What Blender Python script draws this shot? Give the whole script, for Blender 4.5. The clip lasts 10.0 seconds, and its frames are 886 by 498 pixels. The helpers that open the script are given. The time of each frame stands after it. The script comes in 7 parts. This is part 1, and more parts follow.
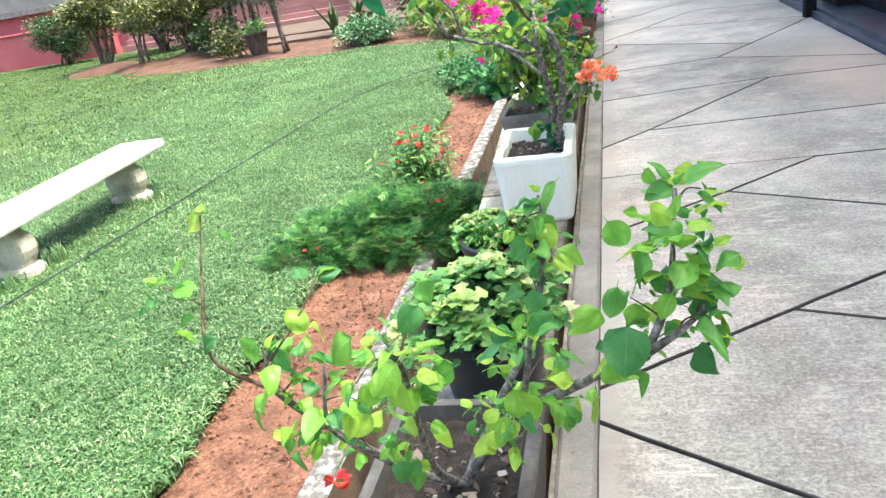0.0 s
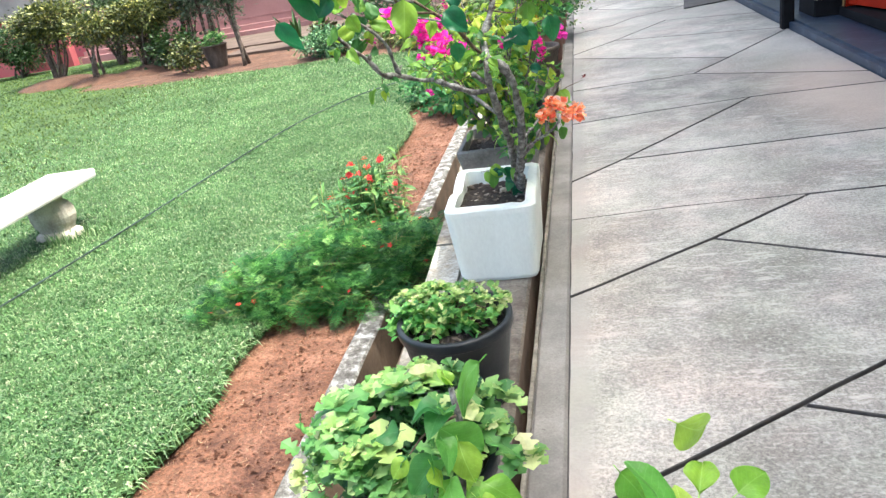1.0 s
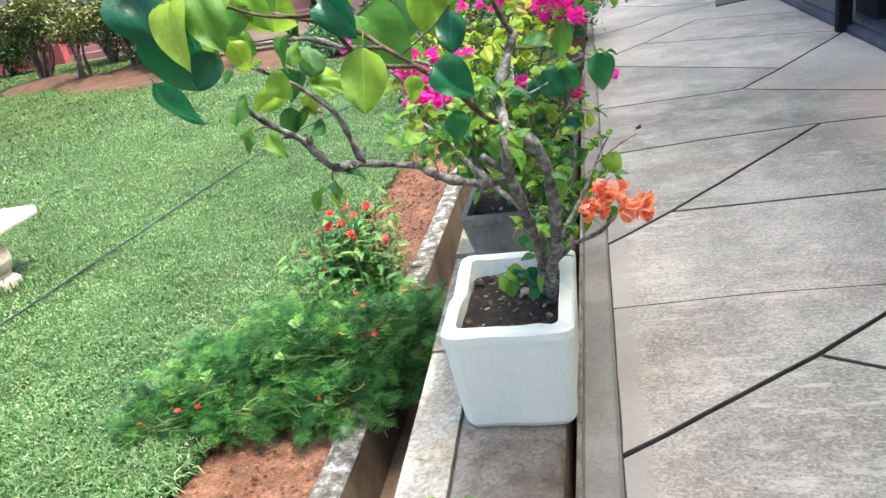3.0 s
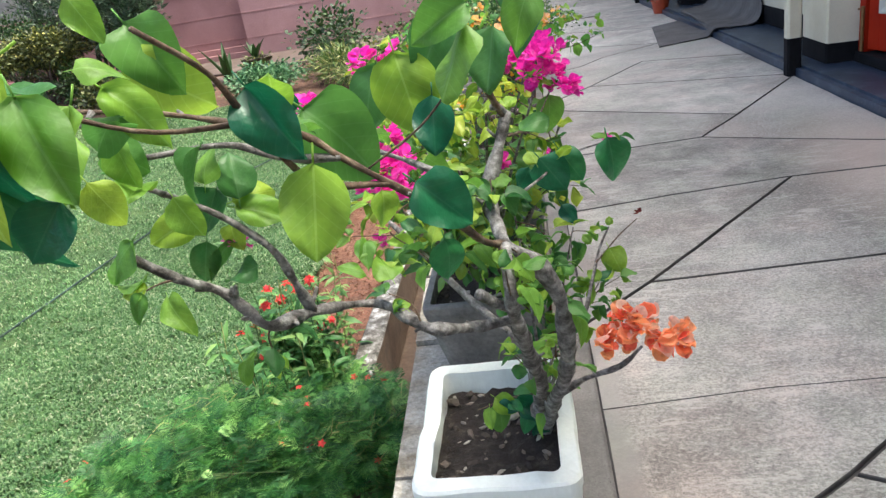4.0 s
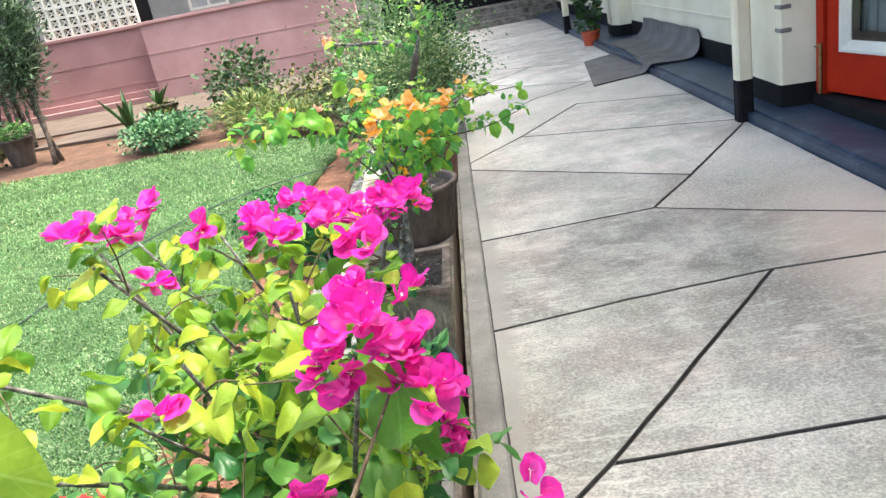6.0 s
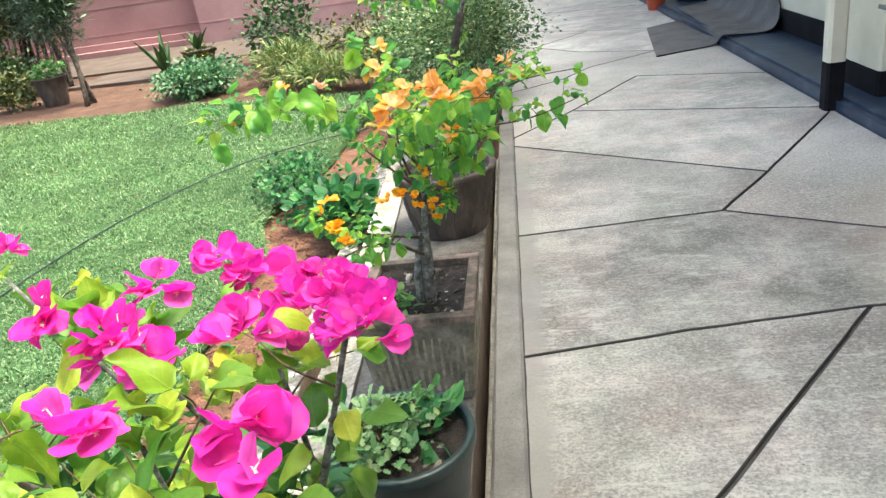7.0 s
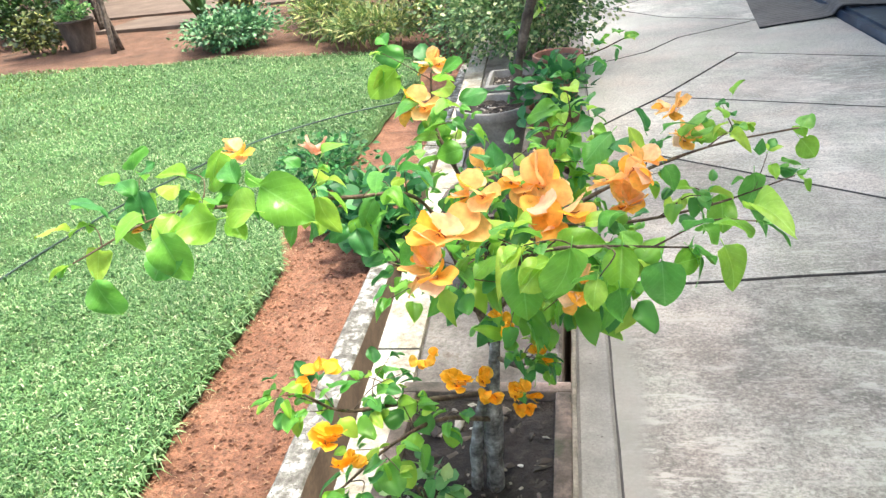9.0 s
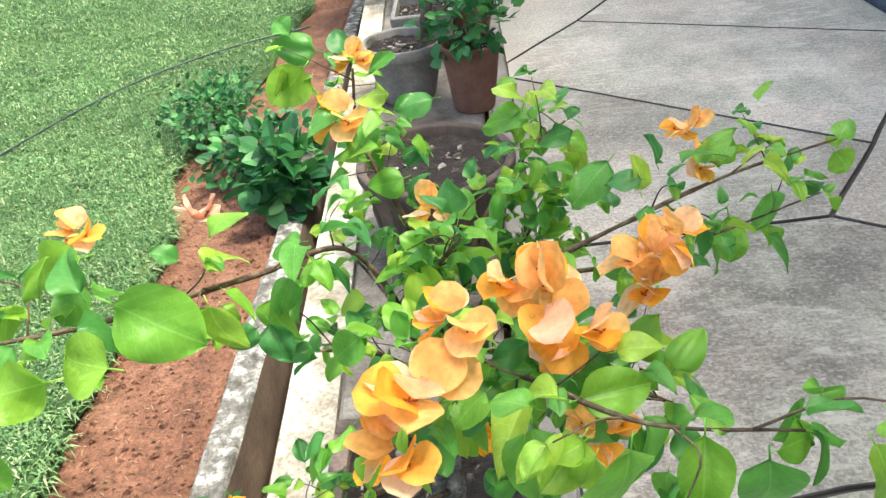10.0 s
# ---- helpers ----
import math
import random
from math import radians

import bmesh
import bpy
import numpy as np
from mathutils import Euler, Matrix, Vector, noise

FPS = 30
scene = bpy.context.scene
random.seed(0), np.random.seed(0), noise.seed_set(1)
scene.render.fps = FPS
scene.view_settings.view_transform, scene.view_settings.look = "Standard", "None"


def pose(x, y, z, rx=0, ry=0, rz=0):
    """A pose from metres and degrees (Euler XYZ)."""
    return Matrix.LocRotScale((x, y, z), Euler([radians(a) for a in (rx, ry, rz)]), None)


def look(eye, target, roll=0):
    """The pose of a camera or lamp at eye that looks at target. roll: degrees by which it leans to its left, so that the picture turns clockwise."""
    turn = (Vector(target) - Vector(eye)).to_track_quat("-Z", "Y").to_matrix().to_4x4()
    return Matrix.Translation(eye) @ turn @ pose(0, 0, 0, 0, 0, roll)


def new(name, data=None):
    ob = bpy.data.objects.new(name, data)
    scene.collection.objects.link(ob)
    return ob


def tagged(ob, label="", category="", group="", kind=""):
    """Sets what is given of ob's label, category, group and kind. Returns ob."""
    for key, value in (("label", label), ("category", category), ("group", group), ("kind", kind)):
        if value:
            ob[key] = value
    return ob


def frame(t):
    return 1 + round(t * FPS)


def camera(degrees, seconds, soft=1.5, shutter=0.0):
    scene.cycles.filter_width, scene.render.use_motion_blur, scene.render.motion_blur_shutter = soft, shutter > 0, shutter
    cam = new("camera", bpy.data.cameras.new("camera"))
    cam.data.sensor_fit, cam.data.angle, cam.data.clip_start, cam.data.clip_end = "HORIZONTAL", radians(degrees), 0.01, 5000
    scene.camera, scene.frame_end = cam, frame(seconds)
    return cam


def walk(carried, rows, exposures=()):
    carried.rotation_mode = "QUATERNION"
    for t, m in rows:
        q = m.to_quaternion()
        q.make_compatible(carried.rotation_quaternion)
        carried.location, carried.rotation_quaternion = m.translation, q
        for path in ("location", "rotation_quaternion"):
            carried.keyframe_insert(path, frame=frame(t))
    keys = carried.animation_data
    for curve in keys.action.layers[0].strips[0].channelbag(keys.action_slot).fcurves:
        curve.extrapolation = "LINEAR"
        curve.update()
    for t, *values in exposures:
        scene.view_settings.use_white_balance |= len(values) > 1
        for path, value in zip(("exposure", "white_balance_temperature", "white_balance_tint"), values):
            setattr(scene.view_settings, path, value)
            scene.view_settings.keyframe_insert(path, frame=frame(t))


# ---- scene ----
cam = camera(62.4, 10.0, 1.4)
PATH = [
    (0, (0.151, 0.383, 1.577), (-0.342, 2.164, 0.812), -10.2),
    (0.5, (0.128, 0.681, 1.604), (-0.212, 2.507, 0.864), -11.9),
    (1, (0.184, 1.022, 1.593), (-0.247, 2.82, 0.829), -10.4),
    (1.5, (0.199, 1.349, 1.606), (-0.185, 3.162, 0.855), -12.0),
    (2, (0.119, 1.652, 1.596), (-0.251, 3.456, 0.815), -10.1),
    (2.2, (0.081, 1.732, 1.597), (-0.321, 3.519, 0.795), -10.8),
    (3.3, (-0.006, 2.342, 1.625), (-0.465, 4.133, 0.861), -10.5),
    (3.5, (-0.058, 2.45, 1.635), (-0.442, 4.266, 0.89), -9.3),
    (4, (-0.117, 2.68, 1.655), (-0.404, 4.519, 0.923), -9.9),
    (4.5, (-0.073, 2.945, 1.679), (-0.501, 4.761, 0.957), -9.9),
    (4.6, (-0.07, 2.991, 1.677), (-0.477, 4.822, 0.984), -10.3),
    (5, (0.029, 3.168, 1.706), (-0.254, 5.012, 0.986), -11.5),
    (5.5, (0.065, 3.54, 1.691), (-0.069, 5.403, 0.978), -11.6),
    (5.7, (0.054, 3.696, 1.704), (-0.046, 5.568, 1.007), -11.2),
    (6.8, (0.116, 4.446, 1.692), (-0.169, 6.283, 0.954), -10.1),
    (7, (0.099, 4.557, 1.676), (-0.151, 6.379, 0.89), -8.7),
    (7.5, (-0.015, 4.932, 1.663), (-0.221, 6.755, 0.865), -8.1),
    (8, (-0.079, 5.181, 1.673), (-0.326, 7.018, 0.922), -7.7),
    (8.5, (-0.075, 5.477, 1.655), (-0.439, 7.274, 0.856), -7.0),
    (9, (-0.091, 5.702, 1.661), (-0.46, 7.452, 0.766), -7.4),
    (9.3, (-0.127, 5.87, 1.665), (-0.45, 7.604, 0.723), -7.7),
    (9.5, (-0.166, 5.96, 1.676), (-0.439, 7.654, 0.647), -6.9),
    (10, (-0.185, 6.084, 1.694), (-0.316, 7.737, 0.576), -7.1),
]
EXPOSURES = [
    (0, 2.51, 6400, 3), (1.0, 2.43, 6420, 3), (2.0, 2.24, 6480, 3), (3.5, 2.09, 6450, 4), (4.0, 1.87, 6470, 6), (4.5, 2.28, 6480, 4), (5.0, 2.77, 6580, 3),
    (5.6, 2.6, 6620, 2), (7.0, 2.32, 6700, -1), (7.5, 2.3, 6700, -1), (8.5, 2.44, 6620, 1), (9.0, 2.5, 6640, 1), (9.5, 2.39, 6660, 0), (10.0, 2.21, 6700, 0),
]
walk(cam, [(t, look(eye, target, roll)) for t, eye, target, roll in PATH], EXPOSURES)

# ---- world and light ----
SUN_ELEV, SUN_AZ = 68.0, 90.0
world = bpy.data.worlds.new("world")
scene.world = world
world.use_nodes = True
wn = world.node_tree
sky = wn.nodes.new("ShaderNodeTexSky")
sky.sky_type = "NISHITA"
sky.sun_disc = False
sky.sun_elevation = radians(SUN_ELEV)
sky.sun_rotation = radians(SUN_AZ)
sky.air_density, sky.dust_density, sky.ozone_density = 0.7, 6.0, 0.4
wn.nodes["Background"].inputs["Strength"].default_value = 0.15
wn.links.new(sky.outputs[0], wn.nodes["Background"].inputs["Color"])
sun_data = bpy.data.lights.new("sun", "SUN")
sun_data.energy, sun_data.angle, sun_data.color = 1.2, radians(2.5), (1.0, 0.95, 0.86)
sun = new("sun", sun_data)
sd = Vector((math.sin(radians(SUN_AZ)) * math.cos(radians(SUN_ELEV)), math.cos(radians(SUN_AZ)) * math.cos(radians(SUN_ELEV)), math.sin(radians(SUN_ELEV))))
sun.matrix_world = look(sd * 40, (0, 0, 0))
scene.view_settings.exposure = 2.4


# ---- materials ----
def nodes_of(name):
    m = bpy.data.materials.new(name)
    m.use_nodes = True
    return m, m.node_tree.nodes, m.node_tree.links, m.node_tree.nodes["Principled BSDF"]


def noise_node(n, l, scale, detail=6.0, rough=0.6, stretch=None):
    tc = n.new("ShaderNodeTexCoord")
    t = n.new("ShaderNodeTexNoise")
    t.inputs["Scale"].default_value, t.inputs["Detail"].default_value, t.inputs["Roughness"].default_value = scale, detail, rough
    if stretch:
        mp = n.new("ShaderNodeMapping")
        mp.inputs["Scale"].default_value = stretch
        l.new(tc.outputs["Object"], mp.inputs["Vector"])
        l.new(mp.outputs[0], t.inputs["Vector"])
    else:
        l.new(tc.outputs["Object"], t.inputs["Vector"])
    return t


def ramp_node(n, l, src, stops):
    r = n.new("ShaderNodeValToRGB")
    el = r.color_ramp.elements
    while len(el) < len(stops):
        el.new(0.5)
    for e, (p, c) in zip(el, stops):
        e.position, e.color = p, (*c, 1)
    l.new(src, r.inputs[0])
    return r


def mix_node(n, l, fac, a, b, mode="MIX"):
    m = n.new("ShaderNodeMix")
    m.data_type, m.blend_type = "RGBA", mode
    if isinstance(fac, float):
        m.inputs[0].default_value = fac
    else:
        l.new(fac, m.inputs[0])
    l.new(a, m.inputs[6])
    l.new(b, m.inputs[7])
    return m.outputs[2]


def surface(name, stops, scale=6.0, fine=60.0, fine_amount=0.35, rough=0.85, bump=0.3, bump_dist=0.004, metal=0.0, spots=None, stretch=None, detail=8.0, tone=0.0):
    """Stains at one scale, grain at another, and fine relief."""
    m, n, l, p = nodes_of(name)
    big = noise_node(n, l, scale, detail, 0.62, stretch)
    col = ramp_node(n, l, big.outputs[0], stops).outputs[0]
    grain = noise_node(n, l, fine, 4.0, 0.7, stretch)
    g = ramp_node(n, l, grain.outputs[0], [(0.3, (0.45, 0.45, 0.45)), (0.7, (1.25, 1.25, 1.25))]).outputs[0]
    col = mix_node(n, l, fine_amount, col, mix_node(n, l, 1.0, col, g, "MULTIPLY"))
    if spots:
        sc, lo, hi, c = spots
        sp = noise_node(n, l, sc, 5.0, 0.7)
        f = ramp_node(n, l, sp.outputs[0], [(lo, (0, 0, 0)), (hi, (1, 1, 1))]).outputs[0]
        rgb = n.new("ShaderNodeRGB")
        rgb.outputs[0].default_value = (*c, 1)
        col = mix_node(n, l, f, col, rgb.outputs[0])
    if tone:
        oi = n.new("ShaderNodeObjectInfo")
        col = mix_node(n, l, 1.0, col, ramp_node(n, l, oi.outputs["Random"], [(0.0, (1 - tone,) * 3), (1.0, (1 + tone * 0.4,) * 3)]).outputs[0], "MULTIPLY")
    l.new(col, p.inputs["Base Color"])
    p.inputs["Roughness"].default_value, p.inputs["Metallic"].default_value = rough, metal
    if bump:
        b = n.new("ShaderNodeBump")
        b.inputs["Strength"].default_value, b.inputs["Distance"].default_value = bump, bump_dist
        l.new(grain.outputs[0], b.inputs["Height"])
        l.new(b.outputs[0], p.inputs["Normal"])
    return m


def leafy(name, stops, rough=0.45, trans=0.35, island=True, vein=40.0, patch=0.26, gloss=None):
    """Thin living tissue: colour varies from leaf to leaf, light comes through."""
    m, n, l, p = nodes_of(name)
    if island:
        src = n.new("ShaderNodeNewGeometry").outputs["Random Per Island"]
    else:
        src = n.new("ShaderNodeObjectInfo").outputs["Random"]
    base = ramp_node(n, l, src, stops).outputs[0]
    t = noise_node(n, l, vein, 3.0)
    g = ramp_node(n, l, t.outputs[0], [(0.3, (1 - patch, 1 - patch * 0.9, 1 - patch * 1.05)), (0.7, (1 + patch * 0.65, 1 + patch * 0.6, 1 + patch * 0.6))]).outputs[0]
    col = mix_node(n, l, 1.0, base, g, "MULTIPLY")
    p.inputs["Specular IOR Level"].default_value = 0.5 if gloss is None else gloss
    if not island:
        # pale midrib and side veins, in the leaf's own axes
        tc = n.new("ShaderNodeTexCoord")
        sep = n.new("ShaderNodeSeparateXYZ")
        l.new(tc.outputs["Object"], sep.inputs[0])

        def maths(op, a, b=None):
            k = n.new("ShaderNodeMath")
            k.operation = op
            for slot, v in ((0, a), (1, b)):
                if v is None:
                    continue
                if isinstance(v, float):
                    k.inputs[slot].default_value = v
                else:
                    l.new(v, k.inputs[slot])
            return k.outputs[0]

        ax = maths("ABSOLUTE", sep.outputs[0])
        rib = maths("LESS_THAN", ax, 0.012)
        side = maths("FRACT", maths("MULTIPLY", maths("SUBTRACT", sep.outputs[1], maths("MULTIPLY", ax, 0.9)), 7.0))
        side = maths("MULTIPLY", maths("LESS_THAN", side, 0.1), 0.45)
        both = maths("MAXIMUM", rib, side)
        pale = n.new("ShaderNodeHueSaturation")
        pale.inputs["Value"].default_value, pale.inputs["Saturation"].default_value = 1.45, 0.85
        l.new(col, pale.inputs["Color"])
        col = mix_node(n, l, maths("MULTIPLY", both, 0.4), col, pale.outputs[0])
        bp = n.new("ShaderNodeBump")
        bp.inputs["Strength"].default_value, bp.inputs["Distance"].default_value = 0.2, 0.012
        l.new(maths("SUBTRACT", maths("ADD", maths("MULTIPLY", t.outputs[0], 1.6), maths("MULTIPLY", noise_node(n, l, 9.0, 2.0).outputs[0], 0.5)), both), bp.inputs["Height"])
        l.new(bp.outputs[0], p.inputs["Normal"])
    l.new(col, p.inputs["Base Color"])
    p.inputs["Roughness"].default_value = rough
    tr = n.new("ShaderNodeBsdfTranslucent")
    l.new(col, tr.inputs["Color"])
    mx = n.new("ShaderNodeMixShader")
    mx.inputs[0].default_value = trans
    l.new(p.outputs[0], mx.inputs[1])
    l.new(tr.outputs[0], mx.inputs[2])
    l.new(mx.outputs[0], n["Material Output"].inputs["Surface"])
    return m


def plain(name, c, rough=0.5, metal=0.0):
    m, n, l, p = nodes_of(name)
    p.inputs["Base Color"].default_value = (*c, 1)
    p.inputs["Roughness"].default_value, p.inputs["Metallic"].default_value = rough, metal
    return m


def paving_material(name, wear):
    """Worn, broom-finished concrete: blotches, pale worn streaks, speckle of aggregate and pits."""
    m, n, l, p = nodes_of(name)

    def grey(src, lo, a, hi, b):
        return ramp_node(n, l, src, [(lo, (a,) * 3), (hi, (b,) * 3)]).outputs[0]

    big = noise_node(n, l, 0.9, 6, 0.6)
    col = ramp_node(n, l, big.outputs[0], [(0.34, (0.28, 0.264, 0.237)), (0.5, (0.38, 0.36, 0.324)), (0.66, (0.48, 0.456, 0.413))]).outputs[0]
    mid = noise_node(n, l, 2.6, 9, 0.74)
    col = mix_node(n, l, 1.0, col, grey(mid.outputs[0], 0.4, 1 - 0.24 * wear, 0.6, 1 + 0.16 * wear), "MULTIPLY")
    streak = noise_node(n, l, 14, 6, 0.78)
    pale = n.new("ShaderNodeRGB")
    pale.outputs[0].default_value = (0.60, 0.575, 0.53, 1)
    col = mix_node(n, l, grey(streak.outputs[0], 0.55, 0.0, 0.7, 0.42 * wear), col, pale.outputs[0])
    stain = noise_node(n, l, 0.55, 5, 0.62)
    col = mix_node(n, l, 1.0, col, ramp_node(n, l, stain.outputs[0], [(0.36, (0.82, 0.805, 0.79)), (0.5, (1.03, 1.03, 1.03)), (0.66, (1.15, 1.15, 1.14))]).outputs[0], "MULTIPLY")
    scratch = noise_node(n, l, 7, 10, 0.76, (0.7, 2.6, 1))
    worn = noise_node(n, l, 1.3, 4, 0.6)
    patchy = mix_node(n, l, 1.0, grey(scratch.outputs[0], 0.53, 0.0, 0.575, 0.62 * wear), grey(worn.outputs[0], 0.44, 0.12, 0.56, 1.0), "MULTIPLY")
    speck = noise_node(n, l, 75, 4, 0.8)
    col = mix_node(n, l, 1.0, col, grey(speck.outputs[0], 0.41, 0.66, 0.6, 1.26), "MULTIPLY")
    grain = noise_node(n, l, 30, 4, 0.7)
    col = mix_node(n, l, 1.0, col, grey(grain.outputs[0], 0.4, 0.9, 0.62, 1.08), "MULTIPLY")
    fleck = noise_node(n, l, 48, 2, 0.55, (0.8, 1.3, 1))
    col = mix_node(n, l, grey(fleck.outputs[0], 0.575, 0.0, 0.615, 0.42), col, pale.outputs[0])
    pit = noise_node(n, l, 42, 3, 0.6)
    dark = n.new("ShaderNodeRGB")
    dark.outputs[0].default_value = (0.1, 0.09, 0.082, 1)
    col = mix_node(n, l, grey(pit.outputs[0], 0.64, 0.0, 0.7, 0.75), col, dark.outputs[0])
    col = mix_node(n, l, patchy, col, pale.outputs[0])
    # a trowelled margin beside the kerb, smooth and without aggregate
    where = n.new("ShaderNodeTexCoord")
    sep = n.new("ShaderNodeSeparateXYZ")
    l.new(where.outputs["Object"], sep.inputs[0])
    wob = n.new("ShaderNodeMath")
    wob.operation = "MULTIPLY_ADD"
    wob.inputs[1].default_value, wob.inputs[2].default_value = 0.16, -0.08
    l.new(noise_node(n, l, 3.5, 6, 0.7).outputs[0], wob.inputs[0])
    dist = n.new("ShaderNodeMath")
    dist.operation = "ADD"
    l.new(sep.outputs[0], dist.inputs[0])
    l.new(wob.outputs[0], dist.inputs[1])
    smooth_tone = ramp_node(n, l, big.outputs[0], [(0.34, (0.3, 0.286, 0.262)), (0.66, (0.43, 0.41, 0.38))]).outputs[0]
    col = mix_node(n, l, grey(dist.outputs[0], 0.07, 0.85, 0.13, 0.0), col, smooth_tone)
    # faint pinkish and greenish weathering
    tint = noise_node(n, l, 1.7, 4, 0.6)
    col = mix_node(n, l, 1.0, col, ramp_node(n, l, tint.outputs[0], [(0.36, (0.97, 1.01, 0.97)), (0.5, (1, 1, 1)), (0.64, (1.05, 0.985, 0.975))]).outputs[0], "MULTIPLY")
    oi = n.new("ShaderNodeObjectInfo")
    col = mix_node(n, l, 1.0, col, ramp_node(n, l, oi.outputs["Random"], [(0.0, (0.93, 0.925, 0.92)), (1.0, (1.05, 1.045, 1.04))]).outputs[0], "MULTIPLY")
    col = mix_node(n, l, 1.0, col, oi.outputs["Color"], "MULTIPLY")
    # a soft warm beige patch by the door
    tc = n.new("ShaderNodeTexCoord")
    mp = n.new("ShaderNodeMapping")
    mp.vector_type = "TEXTURE"
    mp.inputs["Location"].default_value, mp.inputs["Scale"].default_value = (2.3, 7.3, 0), (0.9, 1.9, 1)
    l.new(tc.outputs["Object"], mp.inputs["Vector"])
    g = n.new("ShaderNodeTexGradient")
    g.gradient_type = "SPHERICAL"
    l.new(mp.outputs[0], g.inputs[0])
    beige = n.new("ShaderNodeRGB")
    beige.outputs[0].default_value = (0.53, 0.42, 0.34, 1)
    col = mix_node(n, l, grey(g.outputs["Fac"], 0.03, 0.0, 0.6, 0.72), col, beige.outputs[0])
    l.new(col, p.inputs["Base Color"])
    p.inputs["Roughness"].default_value = 0.52
    b = n.new("ShaderNodeBump")
    b.inputs["Strength"].default_value, b.inputs["Distance"].default_value = 0.5, 0.005
    l.new(speck.outputs[0], b.inputs["Height"])
    b2 = n.new("ShaderNodeBump")
    b2.inputs["Strength"].default_value, b2.inputs["Distance"].default_value = 0.22, 0.01
    l.new(streak.outputs[0], b2.inputs["Height"])
    l.new(b.outputs[0], b2.inputs["Normal"])
    l.new(b2.outputs[0], p.inputs["Normal"])
    return m


M_PAVE = paving_material("paving_concrete", 1.0)
M_PAVESMOOTH = paving_material("trowelled_paving_concrete", 0.2)
M_PAVEROUGH = paving_material("scuffed_paving_concrete", 1.7)
M_JOINT = surface("dark_joint", [(0.3, (0.05, 0.045, 0.042)), (0.7, (0.10, 0.095, 0.09))], 8, 60, 0.4)
M_KERB = surface("kerb_concrete", [(0.3, (0.155, 0.149, 0.14)), (0.5, (0.235, 0.226, 0.213)), (0.7, (0.32, 0.307, 0.29))], 3, 120, 0.45, 0.85, 0.25, 0.003, spots=(34, 0.66, 0.7, (0.07, 0.062, 0.055)))
M_LIP = surface("worn_kerb_lip", [(0.32, (0.13, 0.118, 0.1)), (0.5, (0.24, 0.222, 0.195)), (0.7, (0.36, 0.335, 0.3))], 9, 70, 0.6, 0.9, 0.5)
M_SHELF = surface("pot_shelf_concrete", [(0.34, (0.06, 0.05, 0.04)), (0.48, (0.155, 0.138, 0.118)), (0.6, (0.25, 0.232, 0.208)), (0.74, (0.38, 0.365, 0.34))], 4.5, 70, 0.8, 0.9, 0.5, 0.005, spots=(9, 0.56, 0.7, (0.1, 0.068, 0.042)))
M_PALESLAB = surface("pale_edging_concrete", [(0.3, (0.2, 0.155, 0.1)), (0.45, (0.36, 0.325, 0.26)), (0.58, (0.47, 0.45, 0.395)), (0.76, (0.55, 0.535, 0.49))], 5, 55, 0.9, 0.9, 0.7, 0.007, spots=(17, 0.6, 0.7, (0.2, 0.155, 0.105)), tone=0.2)
M_SLAB = surface("bare_slab_concrete", [(0.34, (0.13, 0.105, 0.08)), (0.48, (0.25, 0.225, 0.19)), (0.6, (0.37, 0.35, 0.315)), (0.74, (0.5, 0.49, 0.46))], 5, 70, 0.8, 0.9, 0.6, 0.006, spots=(7, 0.57, 0.68, (0.17, 0.125, 0.08)))
M_MOSSWALL = surface("lichen_wall", [(0.36, (0.07, 0.065, 0.055)), (0.5, (0.17, 0.16, 0.145)), (0.58, (0.34, 0.335, 0.32)), (0.68, (0.55, 0.56, 0.55))], 15, 90, 0.9, 0.95, 0.8, 0.008, spots=(38, 0.56, 0.66, (0.06, 0.055, 0.045)))
M_BROWN = surface("brown_channel_concrete", [(0.3, (0.075, 0.05, 0.035)), (0.6, (0.16, 0.11, 0.075)), (0.8, (0.24, 0.19, 0.14))], 4, 40, 0.5, 0.8, 0.5)
M_SOIL = surface("red_soil", [(0.28, (0.086, 0.035, 0.02)), (0.5, (0.194, 0.086, 0.05)), (0.72, (0.288, 0.147, 0.094))], 6.0, 50, 1.0, 0.95, 1.0, 0.02, spots=(38, 0.67, 0.73, (0.42, 0.3, 0.21)))
# far-bed soil: brown litter, with the trees' shade put into the colour
M_FARSOIL = surface("far_soil_litter_and_shade", [(0.28, (0.045, 0.022, 0.012)), (0.5, (0.1, 0.048, 0.028)), (0.72, (0.165, 0.086, 0.054))], 3.0, 40, 0.8, 0.95, 1.0, 0.02, spots=(16, 0.6, 0.68, (0.09, 0.06, 0.04)))
M_LAWN = surface("lawn_turf", [(0.3, (0.02, 0.052, 0.011)), (0.52, (0.043, 0.094, 0.022)), (0.72, (0.08, 0.128, 0.034))], 1.2, 45, 0.8, 0.95, 1.0, 0.02)
M_POTSOIL = surface("dark_pot_soil", [(0.3, (0.014, 0.011, 0.009)), (0.55, (0.035, 0.026, 0.021)), (0.7, (0.075, 0.058, 0.048)), (0.8, (0.2, 0.17, 0.15))], 26, 90, 0.7, 0.95, 1.0, 0.014)
M_WHITEPOT = surface("white_painted_concrete", [(0.24, (0.5, 0.52, 0.46)), (0.36, (0.73, 0.785, 0.74)), (0.75, (0.79, 0.845, 0.81))], 3.5, 50, 0.12, 0.45, 0.15, 0.004, spots=(13, 0.68, 0.71, (0.36, 0.36, 0.31)), stretch=(1.6, 1.6, 0.7))
